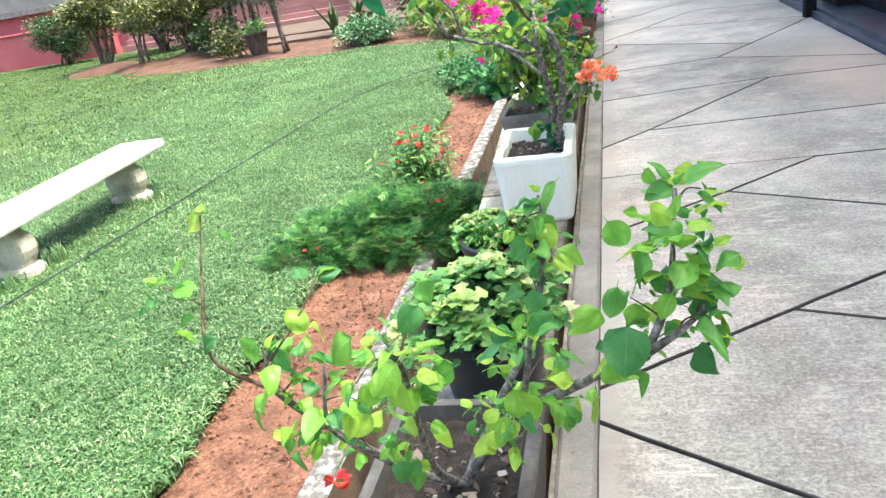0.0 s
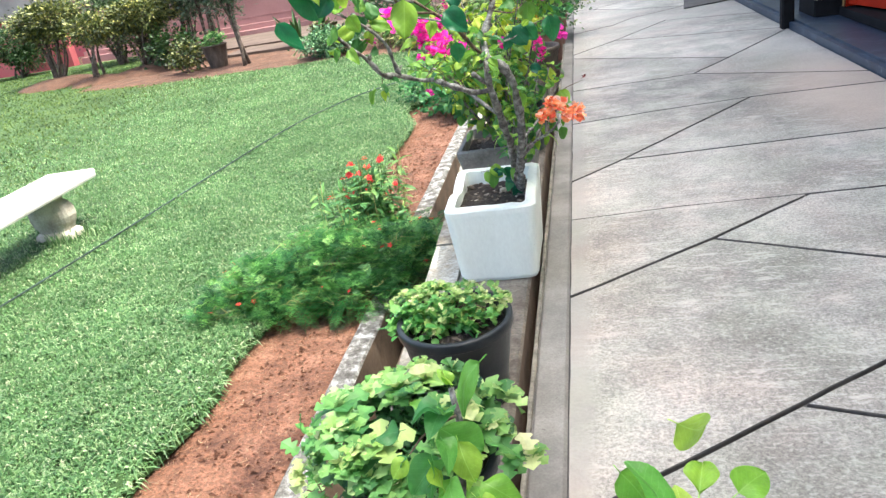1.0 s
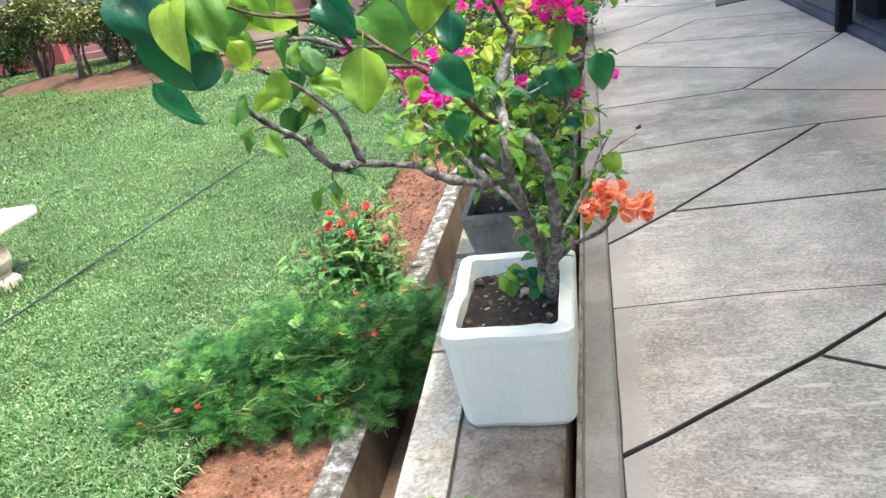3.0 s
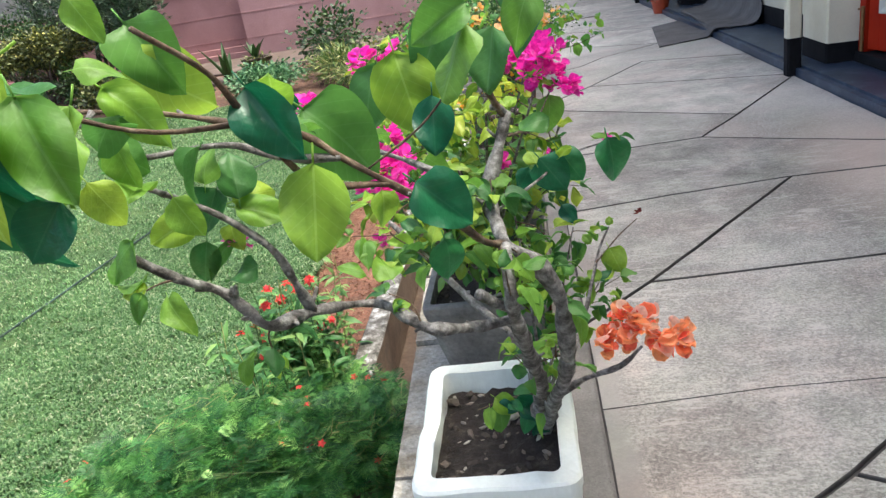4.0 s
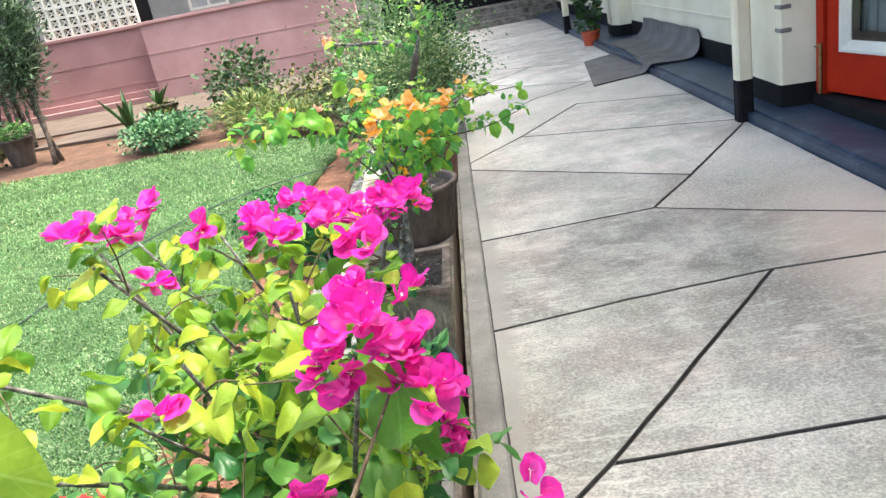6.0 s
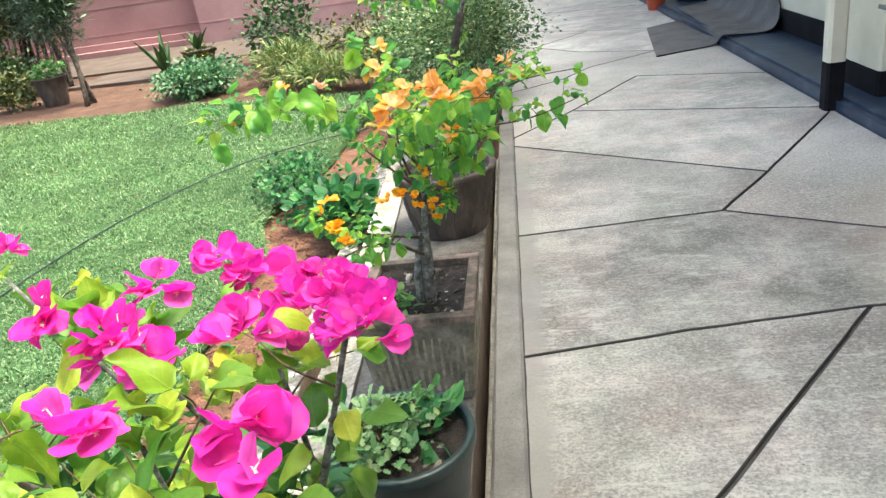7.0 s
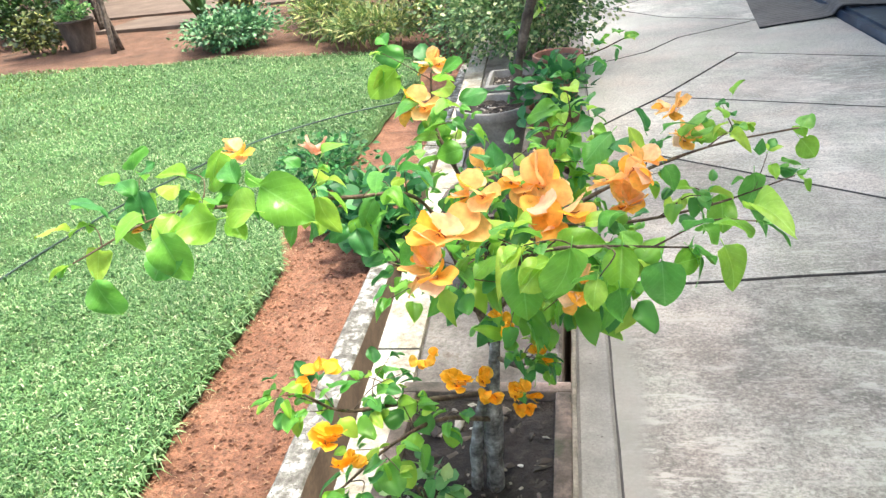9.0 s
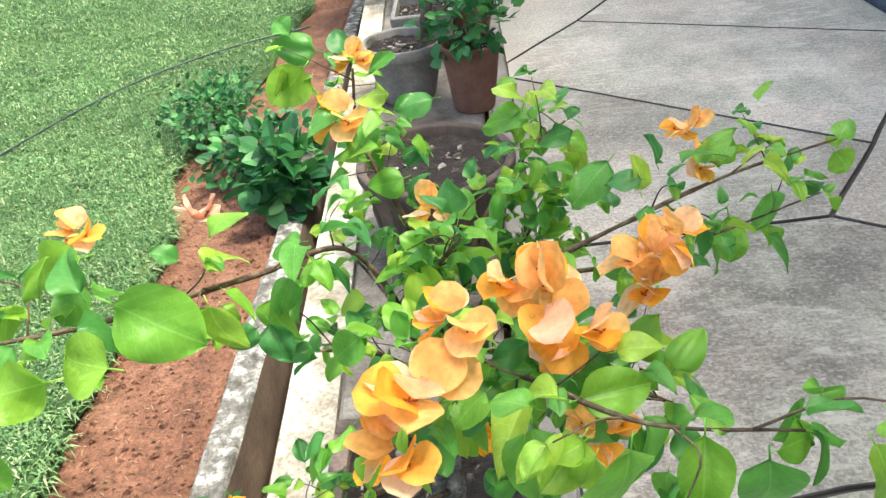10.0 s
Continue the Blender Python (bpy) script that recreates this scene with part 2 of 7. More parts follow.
M_GREYPOT = surface("grey_concrete_pot", [(0.3, (0.13, 0.125, 0.115)), (0.55, (0.22, 0.21, 0.2)), (0.75, (0.33, 0.32, 0.3))], 7, 60, 0.5, 0.9, 0.4)
M_DARKPOT = surface("dark_weathered_pot", [(0.3, (0.05, 0.048, 0.045)), (0.55, (0.1, 0.097, 0.092)), (0.75, (0.19, 0.185, 0.175))], 7, 60, 0.5, 0.9, 0.4)
M_BARKPOT = surface("brown_bark_pot", [(0.3, (0.04, 0.03, 0.024)), (0.55, (0.088, 0.066, 0.054)), (0.75, (0.16, 0.125, 0.105))], 9, 60, 0.5, 0.85, 0.5, 0.005, stretch=(1, 1, 0.35))
M_BLACKPOT = surface("black_plastic", [(0.3, (0.014, 0.018, 0.022)), (0.7, (0.028, 0.034, 0.04))], 8, 60, 0.3, 0.38, 0.1)
M_BLACKPOT.node_tree.nodes["Principled BSDF"].inputs["Specular IOR Level"].default_value = 0.25
M_GREENPOT = surface("dark_green_plastic", [(0.3, (0.012, 0.026, 0.026)), (0.7, (0.024, 0.046, 0.046))], 8, 60, 0.3, 0.4, 0.1)
M_TERRA = surface("terracotta", [(0.3, (0.12, 0.055, 0.04)), (0.7, (0.22, 0.11, 0.08))], 8, 60, 0.3, 0.85, 0.2)
M_BARK = surface("grey_bark", [(0.34, (0.045, 0.041, 0.037)), (0.48, (0.15, 0.142, 0.134)), (0.6, (0.29, 0.283, 0.272)), (0.74, (0.5, 0.49, 0.475))], 40, 150, 0.7, 0.9, 0.9, 0.005, spots=(60, 0.63, 0.69, (0.05, 0.044, 0.04)))
M_FARBARK = surface("rough_brown_bark", [(0.34, (0.03, 0.022, 0.017)), (0.5, (0.085, 0.065, 0.052)), (0.66, (0.16, 0.13, 0.11))], 14, 60, 0.7, 0.9, 0.8, 0.01)
M_TWIG = surface("brown_twig", [(0.34, (0.035, 0.022, 0.015)), (0.5, (0.1, 0.062, 0.038)), (0.66, (0.2, 0.155, 0.1))], 45, 150, 0.6, 0.8, 0.7)
M_STONE = surface("bench_stone", [(0.25, (0.45, 0.44, 0.41)), (0.5, (0.64, 0.64, 0.62)), (0.75, (0.72, 0.72, 0.71))], 6, 70, 0.35, 0.8, 0.3, spots=(25, 0.67, 0.72, (0.2, 0.19, 0.17)))
M_STONELEG = surface("weathered_leg_stone", [(0.3, (0.24, 0.21, 0.17)), (0.55, (0.48, 0.45, 0.39)), (0.75, (0.62, 0.59, 0.53))], 6, 70, 0.4, 0.9, 0.4)
M_ROPE = surface("faded_teal_hose", [(0.3, (0.008, 0.02, 0.018)), (0.55, (0.018, 0.042, 0.036)), (0.75, (0.055, 0.11, 0.094))], 2.2, 60, 0.4, 0.5, 0.2)
M_CREAM = surface("cream_wall_paint", [(0.3, (0.64, 0.575, 0.41)), (0.6, (0.74, 0.685, 0.53)), (0.8, (0.78, 0.73, 0.59))], 1.5, 60, 0.1, 0.7, 0.1)
M_BLACK = surface("black_skirting_and_shade", [(0.3, (0.006, 0.006, 0.007)), (0.7, (0.016, 0.016, 0.018))], 4, 60, 0.3, 0.75, 0.1)
M_BLACK.node_tree.nodes["Principled BSDF"].inputs["Specular IOR Level"].default_value = 0.12
M_NAVY = surface("dark_blue_floor_paint", [(0.3, (0.014, 0.025, 0.048)), (0.55, (0.03, 0.05, 0.085)), (0.72, (0.09, 0.125, 0.16))], 5, 50, 0.5, 0.4, 0.3, spots=(9, 0.62, 0.7, (0.13, 0.165, 0.2)))
M_RED = surface("red_door_paint", [(0.3, (0.3, 0.01, 0.001)), (0.7, (0.42, 0.02, 0.002))], 3, 60, 0.2, 0.65, 0.08)
M_RED.node_tree.nodes["Principled BSDF"].inputs["Specular IOR Level"].default_value = 0.2
M_REDPOT = surface("glazed_red_pot", [(0.3, (0.42, 0.06, 0.025)), (0.7, (0.55, 0.1, 0.04))], 6, 60, 0.2, 0.4, 0.1)
M_WHITE = surface("white_frame_paint", [(0.3, (0.55, 0.525, 0.455)), (0.7, (0.68, 0.655, 0.58))], 4, 60, 0.1, 0.5, 0.05)
M_CURTAIN = surface("grey_curtain", [(0.3, (0.2, 0.2, 0.2)), (0.7, (0.42, 0.42, 0.41))], 5, 40, 0.2, 0.9, 0.1, stretch=(1, 6, 0.3))
M_MAT = surface("grey_ribbed_mat", [(0.3, (0.094, 0.086, 0.08)), (0.7, (0.178, 0.164, 0.153))], 3, 40, 0.4, 0.9, 0.4)
# the front garden wall is a paler pink than the back one
M_PALEPINK = surface("pale_pink_wall", [(0.3, (0.36, 0.2, 0.2)), (0.55, (0.45, 0.265, 0.262)), (0.75, (0.52, 0.33, 0.325))], 0.8, 30, 0.25, 0.85, 0.2)
M_PINK = surface("dusky_pink_wall", [(0.3, (0.27, 0.14, 0.137)), (0.55, (0.35, 0.19, 0.186)), (0.75, (0.42, 0.245, 0.24))], 0.8, 30, 0.25, 0.85, 0.2)
M_REDWALL = surface("deep_pink_wall_paint", [(0.3, (0.30, 0.06, 0.075)), (0.7, (0.40, 0.11, 0.12))], 0.8, 30, 0.2, 0.85, 0.2)
M_DUST = surface("dusty_path", [(0.3, (0.06, 0.04, 0.03)), (0.55, (0.1, 0.072, 0.058)), (0.75, (0.15, 0.12, 0.1))], 1.5, 40, 0.5, 0.95, 0.4)
M_RIB = surface("pale_rib_concrete", [(0.3, (0.12, 0.11, 0.075)), (0.5, (0.25, 0.225, 0.17)), (0.7, (0.4, 0.36, 0.29))], 12, 70, 0.5, 0.9, 0.4)
M_RIBPOT = surface("mossy_ribbed_concrete", [(0.3, (0.06, 0.057, 0.043)), (0.48, (0.15, 0.14, 0.108)), (0.62, (0.24, 0.22, 0.175)), (0.76, (0.32, 0.26, 0.21))], 9, 70, 0.6, 0.9, 0.5, 0.005, spots=(11, 0.6, 0.74, (0.075, 0.095, 0.045)))
M_RIM = surface("reddish_rim_concrete", [(0.32, (0.045, 0.04, 0.03)), (0.47, (0.13, 0.1, 0.08)), (0.58, (0.26, 0.185, 0.155)), (0.72, (0.42, 0.34, 0.3))], 9, 80, 0.6, 0.9, 0.6, 0.006, spots=(7, 0.58, 0.72, (0.06, 0.07, 0.035)))
M_PEBBLE = surface("pinkish_pebble", [(0.3, (0.36, 0.25, 0.2)), (0.7, (0.52, 0.4, 0.33))], 12, 80, 0.4, 0.7, 0.3)
M_BRASS = surface("worn_brass", [(0.3, (0.16, 0.08, 0.03)), (0.7, (0.4, 0.25, 0.11))], 9, 60, 0.3, 0.45, 0.1, metal=0.6)
M_SASH = surface("brown_sash_wood", [(0.3, (0.07, 0.045, 0.03)), (0.7, (0.16, 0.11, 0.08))], 9, 60, 0.3, 0.6, 0.1)
M_STRAW = surface("dry_straw", [(0.35, (0.16, 0.10, 0.06)), (0.6, (0.34, 0.25, 0.15)), (0.75, (0.46, 0.38, 0.26))], 9, 60, 0.3)
M_GREYWALL = surface("weathered_house_wall", [(0.3, (0.2, 0.2, 0.185)), (0.6, (0.3, 0.295, 0.27)), (0.8, (0.36, 0.35, 0.32))], 1.2, 40, 0.3, 0.85, 0.2)
M_ROOF = surface("ceiling_boards", [(0.3, (0.5, 0.48, 0.42)), (0.7, (0.62, 0.6, 0.54))], 2, 40, 0.2, 0.8, 0.1)
M_GLASS, gn, gl, gp = nodes_of("window_glass")
gp.inputs["Base Color"].default_value = (0.85, 0.9, 0.92, 1)
gp.inputs["Roughness"].default_value = 0.03
gp.inputs["Transmission Weight"].default_value = 1.0

L_BOUG = leafy("bougainvillea_leaf", [(0.0, (0.065, 0.24, 0.075)), (0.35, (0.13, 0.38, 0.07)), (0.75, (0.25, 0.51, 0.06)), (1.0, (0.44, 0.62, 0.09))], 0.34, 0.52, False, 3, 0.2)
L_BOUG_MASS = leafy("bougainvillea_leaf_mass", [(0.0, (0.065, 0.24, 0.075)), (0.35, (0.13, 0.38, 0.07)), (0.75, (0.25, 0.51, 0.06)), (1.0, (0.44, 0.62, 0.09))], 0.34, 0.52, True, 20, 0.2)
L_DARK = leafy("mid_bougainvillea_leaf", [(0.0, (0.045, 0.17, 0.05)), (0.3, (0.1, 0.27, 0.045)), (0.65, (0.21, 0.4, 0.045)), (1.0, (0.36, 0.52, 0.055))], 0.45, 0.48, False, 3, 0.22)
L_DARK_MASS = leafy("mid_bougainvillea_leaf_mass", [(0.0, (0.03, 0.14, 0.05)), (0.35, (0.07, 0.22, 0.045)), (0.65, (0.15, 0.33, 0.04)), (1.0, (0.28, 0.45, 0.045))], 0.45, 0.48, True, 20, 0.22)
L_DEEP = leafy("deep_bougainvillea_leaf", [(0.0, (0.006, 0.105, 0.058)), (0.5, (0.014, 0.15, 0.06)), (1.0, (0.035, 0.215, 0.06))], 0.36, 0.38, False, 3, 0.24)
L_SMALL = leafy("shrub_leaf", [(0.0, (0.01, 0.034, 0.01)), (0.5, (0.026, 0.072, 0.018)), (1.0, (0.07, 0.135, 0.034))], 0.5, 0.25, True, 1.5, 0.4)
L_CONIFER = leafy("fine_dark_leaf", [(0.0, (0.016, 0.045, 0.022)), (0.45, (0.055, 0.102, 0.056)), (0.8, (0.12, 0.185, 0.112)), (1.0, (0.23, 0.3, 0.19))], 0.5, 0.18, True, 8)
L_OLIVE = leafy("olive_shrub_leaf", [(0.0, (0.018, 0.03, 0.009)), (0.45, (0.06, 0.085, 0.021)), (0.8, (0.16, 0.18, 0.042)), (1.0, (0.36, 0.34, 0.095))], 0.5, 0.2, True, 1.5, 0.4)
L_MEADOW = leafy("flower_stem_leaf", [(0.0, (0.03, 0.12, 0.03)), (0.5, (0.09, 0.25, 0.06)), (1.0, (0.26, 0.42, 0.12))], 0.5, 0.38, True, 5, 0.3)
L_BLUE = leafy("blue_green_leaf", [(0.0, (0.02, 0.08, 0.035)), (0.5, (0.07, 0.185, 0.08)), (1.0, (0.17, 0.32, 0.14))], 0.5, 0.25, True, 8)
L_TEAL = leafy("dark_teal_leaf", [(0.0, (0.014, 0.075, 0.028)), (0.5, (0.036, 0.16, 0.05)), (1.0, (0.1, 0.29, 0.08))], 0.45, 0.3, True, 8, 0.26, 0.3)
L_CREEP = leafy("yellow_green_creeper_leaf", [(0.0, (0.1, 0.26, 0.06)), (0.45, (0.25, 0.42, 0.1)), (0.75, (0.42, 0.52, 0.19)), (1.0, (0.58, 0.6, 0.34))], 0.5, 0.35, True, 30)
L_CREEPGREEN = leafy("green_creeper_leaf", [(0.0, (0.04, 0.17, 0.04)), (0.5, (0.09, 0.3, 0.06)), (1.0, (0.2, 0.42, 0.1))], 0.45, 0.35, True, 30)
L_PALESEED = leafy("grey_green_seedling_leaf", [(0.0, (0.08, 0.2, 0.08)), (0.5, (0.19, 0.36, 0.15)), (1.0, (0.4, 0.52, 0.28))], 0.5, 0.3, True, 30)
L_LACY = leafy("lacy_shrub_leaf", [(0.0, (0.03, 0.085, 0.03)), (0.5, (0.075, 0.165, 0.055)), (1.0, (0.17, 0.28, 0.09))], 0.5, 0.3, True, 8)
L_VARIEG = leafy("variegated_leaf", [(0.0, (0.035, 0.1, 0.035)), (0.5, (0.1, 0.2, 0.065)), (0.78, (0.22, 0.32, 0.12)), (1.0, (0.55, 0.56, 0.32))], 0.5, 0.3, True, 20)
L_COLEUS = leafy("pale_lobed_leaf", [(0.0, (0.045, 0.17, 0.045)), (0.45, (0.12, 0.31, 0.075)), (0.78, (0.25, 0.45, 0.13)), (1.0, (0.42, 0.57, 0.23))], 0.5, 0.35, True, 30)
# inner leaves coloured darker, for the shade inside the clump
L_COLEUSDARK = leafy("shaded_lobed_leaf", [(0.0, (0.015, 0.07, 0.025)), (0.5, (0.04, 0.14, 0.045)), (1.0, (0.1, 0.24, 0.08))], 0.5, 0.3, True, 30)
L_FERN = leafy("feathery_leaf", [(0.0, (0.01, 0.06, 0.02)), (0.45, (0.042, 0.18, 0.045)), (0.8, (0.13, 0.35, 0.08)), (1.0, (0.3, 0.54, 0.15))], 0.5, 0.38, True, 5, 0.4)
L_WILD = leafy("wild_grass_leaf", [(0.0, (0.04, 0.1, 0.025)), (0.4, (0.11, 0.18, 0.045)), (0.75, (0.23, 0.27, 0.08)), (1.0, (0.42, 0.4, 0.17))], 0.55, 0.3, True, 3, 0.3)
L_GRASS = leafy("grass_blade", [(0.0, (0.05, 0.128, 0.042)), (0.4, (0.1, 0.208, 0.074)), (0.75, (0.165, 0.288, 0.116)), (0.92, (0.28, 0.385, 0.2)), (1.0, (0.44, 0.46, 0.31))], 0.44, 0.27, True, 1.1, 0.3, 0.4)
L_GRASSOLIVE = leafy("olive_grass_blade", [(0.0, (0.03, 0.06, 0.013)), (0.45, (0.062, 0.108, 0.023)), (0.8, (0.1, 0.155, 0.036)), (1.0, (0.19, 0.22, 0.08))], 0.6, 0.22, True, 0.6, 0.3, 0.2)
F_MAGENTA = leafy("magenta_bract", [(0.0, (0.76, 0.012, 0.36)), (0.5, (0.9, 0.03, 0.5)), (1.0, (0.95, 0.12, 0.62))], 0.6, 0.52, True, 45, 0.35)
F_ORANGE = leafy("orange_bract", [(0.0, (0.97, 0.43, 0.03)), (0.4, (0.98, 0.54, 0.12)), (0.75, (0.98, 0.62, 0.29)), (1.0, (0.98, 0.7, 0.54))], 0.6, 0.58, True, 60)
L_LIME1 = leafy("lime_leaf_single", [(0.0, (0.08, 0.22, 0.03)), (0.3, (0.19, 0.36, 0.035)), (0.65, (0.34, 0.48, 0.04)), (1.0, (0.5, 0.56, 0.05))], 0.42, 0.5, False, 3, 0.16)
L_LOWGREEN = leafy("low_green_leaf_mass", [(0.0, (0.03, 0.14, 0.05)), (0.35, (0.1, 0.28, 0.06)), (0.7, (0.22, 0.4, 0.06)), (1.0, (0.42, 0.53, 0.06))], 0.38, 0.45, True, 20, 0.2)
M_CHIP = leafy("soil_chips", [(0.0, (0.02, 0.015, 0.012)), (0.4, (0.06, 0.045, 0.036)), (0.65, (0.17, 0.135, 0.11)), (0.88, (0.32, 0.28, 0.24)), (1.0, (0.55, 0.52, 0.47))], 0.85, 0.0, True, 40)
F_YELLOW = leafy("young_yellow_orange_bract", [(0.0, (0.96, 0.38, 0.01)), (0.5, (0.97, 0.48, 0.025)), (1.0, (0.98, 0.6, 0.08))], 0.6, 0.5, True, 60)
F_BLUSH = leafy("faded_blush_bract", [(0.0, (0.93, 0.5, 0.36)), (1.0, (0.96, 0.7, 0.6))], 0.6, 0.5, True, 60)
F_CORAL = leafy("coral_bract", [(0.0, (0.95, 0.15, 0.15)), (0.35, (0.97, 0.32, 0.12)), (0.7, (0.98, 0.48, 0.26)), (1.0, (0.98, 0.72, 0.62))], 0.6, 0.6, True, 60)
F_RED = leafy("red_petal", [(0.0, (0.55, 0.015, 0.02)), (0.6, (0.72, 0.035, 0.04)), (1.0, (0.8, 0.14, 0.06))], 0.6, 0.3, True, 60)
F_DRY = leafy("dried_dark_red_bract", [(0.0, (0.1, 0.012, 0.012)), (1.0, (0.24, 0.03, 0.025))], 0.7, 0.2, True, 60)
F_TUBE = plain("dark_orange_floret_tube", (0.3, 0.06, 0.015), 0.6)
F_PALE = plain("pale_floret", (0.8, 0.76, 0.6), 0.6)


# ---- mesh helpers ----
def mesh_of(name, bm, material, smooth=False):
    me = bpy.data.meshes.new(name)
    bm.normal_update()
    bm.to_mesh(me)
    bm.free()
    for m in material if isinstance(material, (list, tuple)) else [material]:
        me.materials.append(m)
    if smooth:
        for f in me.polygons:
            f.use_smooth = True
    return me


def thing(name, at, label, category, group="", kind=""):
    ob = new(name)
    ob.location = at
    ob.empty_display_size = 0.1
    return tagged(ob, label, category, group, kind)


def part(name, bm, material, parent, label="", smooth=False, kind=""):
    ob = new(name, mesh_of(name, bm, material, smooth))
    ob.parent = parent
    return tagged(ob, label, "", "", kind)


def piece(name, me, parent, m):
    ob = new(name, me)
    ob.parent = parent
    ob.matrix_basis = m
    return ob


def solid(name, bm, material, label, category, kind="structure", smooth=False):
    return tagged(new(name, mesh_of(name, bm, material, smooth)), label, category, "", kind)


def box(bm, x0, x1, y0, y1, z0, z1, bevel=0.0, mat=0):
    r = bmesh.ops.create_cube(bm, size=1.0)
    for v in r["verts"]:
        v.co = Vector((x0 + (v.co.x + 0.5) * (x1 - x0), y0 + (v.co.y + 0.5) * (y1 - y0), z0 + (v.co.z + 0.5) * (z1 - z0)))
    faces = {f for v in r["verts"] for f in v.link_faces}
    for f in faces:
        f.material_index = mat
    if bevel:
        edges = list({e for v in r["verts"] for e in v.link_edges})
        out = bmesh.ops.bevel(bm, geom=edges, offset=bevel, segments=2, affect="EDGES", profile=0.6)
        for f in out["faces"]:
            f.material_index = mat
    return bm


def prism(bm, poly, z0, z1, mat=0):
    """Upright prism over a polygon."""
    lo = [bm.verts.new((x, y, z0)) for x, y in poly]
    hi = [bm.verts.new((x, y, z1)) for x, y in poly]
    fs = [bm.faces.new(hi), bm.faces.new(lo[::-1])]
    k = len(poly)
    for i in range(k):
        fs.append(bm.faces.new((lo[i], lo[(i + 1) % k], hi[(i + 1) % k], hi[i])))
    for f in fs:
        f.material_index = mat
    return bm


def lathe(bm, rings, sides=28, mat=0, wobble=0.0):
    """Rings of (radius, z) joined into a turned shape; closed where the radius is 0."""
    prev = None
    for r, z in rings:
        if r <= 1e-5:
            ring = [bm.verts.new((0, 0, z))]
        else:
            ring = []
            for i in range(sides):
                a = 2 * math.pi * i / sides
                rr = r * (1 + wobble * noise.noise((math.cos(a) * 2, math.sin(a) * 2, z * 9)))
                ring.append(bm.verts.new((rr * math.cos(a), rr * math.sin(a), z)))
        if prev:
            for i in range(sides):
                j = (i + 1) % sides
                q = [prev[i % len(prev)], prev[j % len(prev)], ring[j % len(ring)], ring[i % len(ring)]]
                q = [v for k, v in enumerate(q) if v not in q[:k]]
                if len(q) > 2:
                    bm.faces.new(q).material_index = mat
        prev = ring
    return bm


def spline(pts, per=6):
    """Catmull-Rom through points."""
    p = [Vector(a) for a in pts]
    if len(p) < 3:
        return [p[0].lerp(p[-1], i / per) for i in range(per + 1)]
    p = [p[0] * 2 - p[1]] + p + [p[-1] * 2 - p[-2]]
    out = []
    for i in range(1, len(p) - 2):
        a, b, c, d = p[i - 1:i + 3]
        for k in range(per):
            t = k / per
            out.append(0.5 * (2 * b + (c - a) * t + (2 * a - 5 * b + 4 * c - d) * t * t + (3 * b - a - 3 * c + d) * t ** 3))
    out.append(p[-2])
    return out


def tube(bm, pts, r0, r1, sides=7, knobs=0.0, mat=0):
    """Tapered limb along points."""
    n_pts = len(pts)
    prev = None
    up = Vector((0.3, 0.2, 1)).normalized()
    for i, c in enumerate(pts):
        d = (pts[min(i + 1, n_pts - 1)] - pts[max(i - 1, 0)])
        d = d.normalized() if d.length > 1e-6 else Vector((0, 0, 1))
        s = d.cross(up)
        s = s.normalized() if s.length > 1e-3 else d.orthogonal().normalized()
        u = s.cross(d)
        r = r0 + (r1 - r0) * i / max(1, n_pts - 1)
        r *= 1 + knobs * noise.noise(c * 23)
        ring = [bm.verts.new(c + (s * math.cos(2 * math.pi * k / sides) + u * math.sin(2 * math.pi * k / sides)) * r) for k in range(sides)]
        if prev:
            for k in range(sides):
                bm.faces.new((prev[k], prev[(k + 1) % sides], ring[(k + 1) % sides], ring[k])).material_index = mat
        else:
            bm.faces.new(ring[::-1]).material_index = mat
        prev = ring
    bm.faces.new(prev).material_index = mat
    return bm


def blade_grid(bm, m, length, width, shape, fold, droop, wave, rng, nl=6, mat=0, side=2, curl=0.0, twist=0.0):
    """One leaf or petal: a curved, folded sheet with its tip along +y, placed by m."""
    rows = []
    ph = rng.uniform(0, 6.28)
    for i in range(nl + 1):
        t = i / nl
        w = width * shape(t)
        row = []
        for k in range(-side, side + 1):
            s = k / side
            x = w * s * 0.5
            z = fold * (abs(s) - curl * s * s) * w * 0.5 - droop * length * t * t + twist * s * w * (t - 0.4) + wave * length * math.sin(ph + t * 7 + s * 2.5) * (abs(s) * 0.8 + 0.2)
            row.append(bm.verts.new(m @ Vector((x, length * t * (1 - 0.12 * droop * t), z))))
        rows.append(row)
    for a, b in zip(rows, rows[1:]):
        for k in range(2 * side):
            bm.faces.new((a[k], a[k + 1], b[k + 1], b[k])).material_index = mat


def ovate(t):
    return max(0.015, 2.32 * t ** 0.5 * (1 - t) ** 0.72 * (1 - 0.12 * t ** 6))


def heart(t):
    return max(0.015, 2.1 * t ** 0.36 * (1 - t) ** 0.72)


def lobed(t):
    """Three pairs of rounded lobes."""
    return max(0.04, (4 * t * (1 - t)) ** 0.5 * (0.76 - 0.34 * math.cos(6 * math.pi * t ** 0.85))) if 0 < t < 1 else 0.04


def bract(t):
    return max(0.03, 1.95 * t ** 0.47 * (1 - t) ** 0.5)


def round_leaf(t):
    return max(0.03, (4 * t * (1 - t)) ** 0.55) if 0 < t < 1 else 0.05


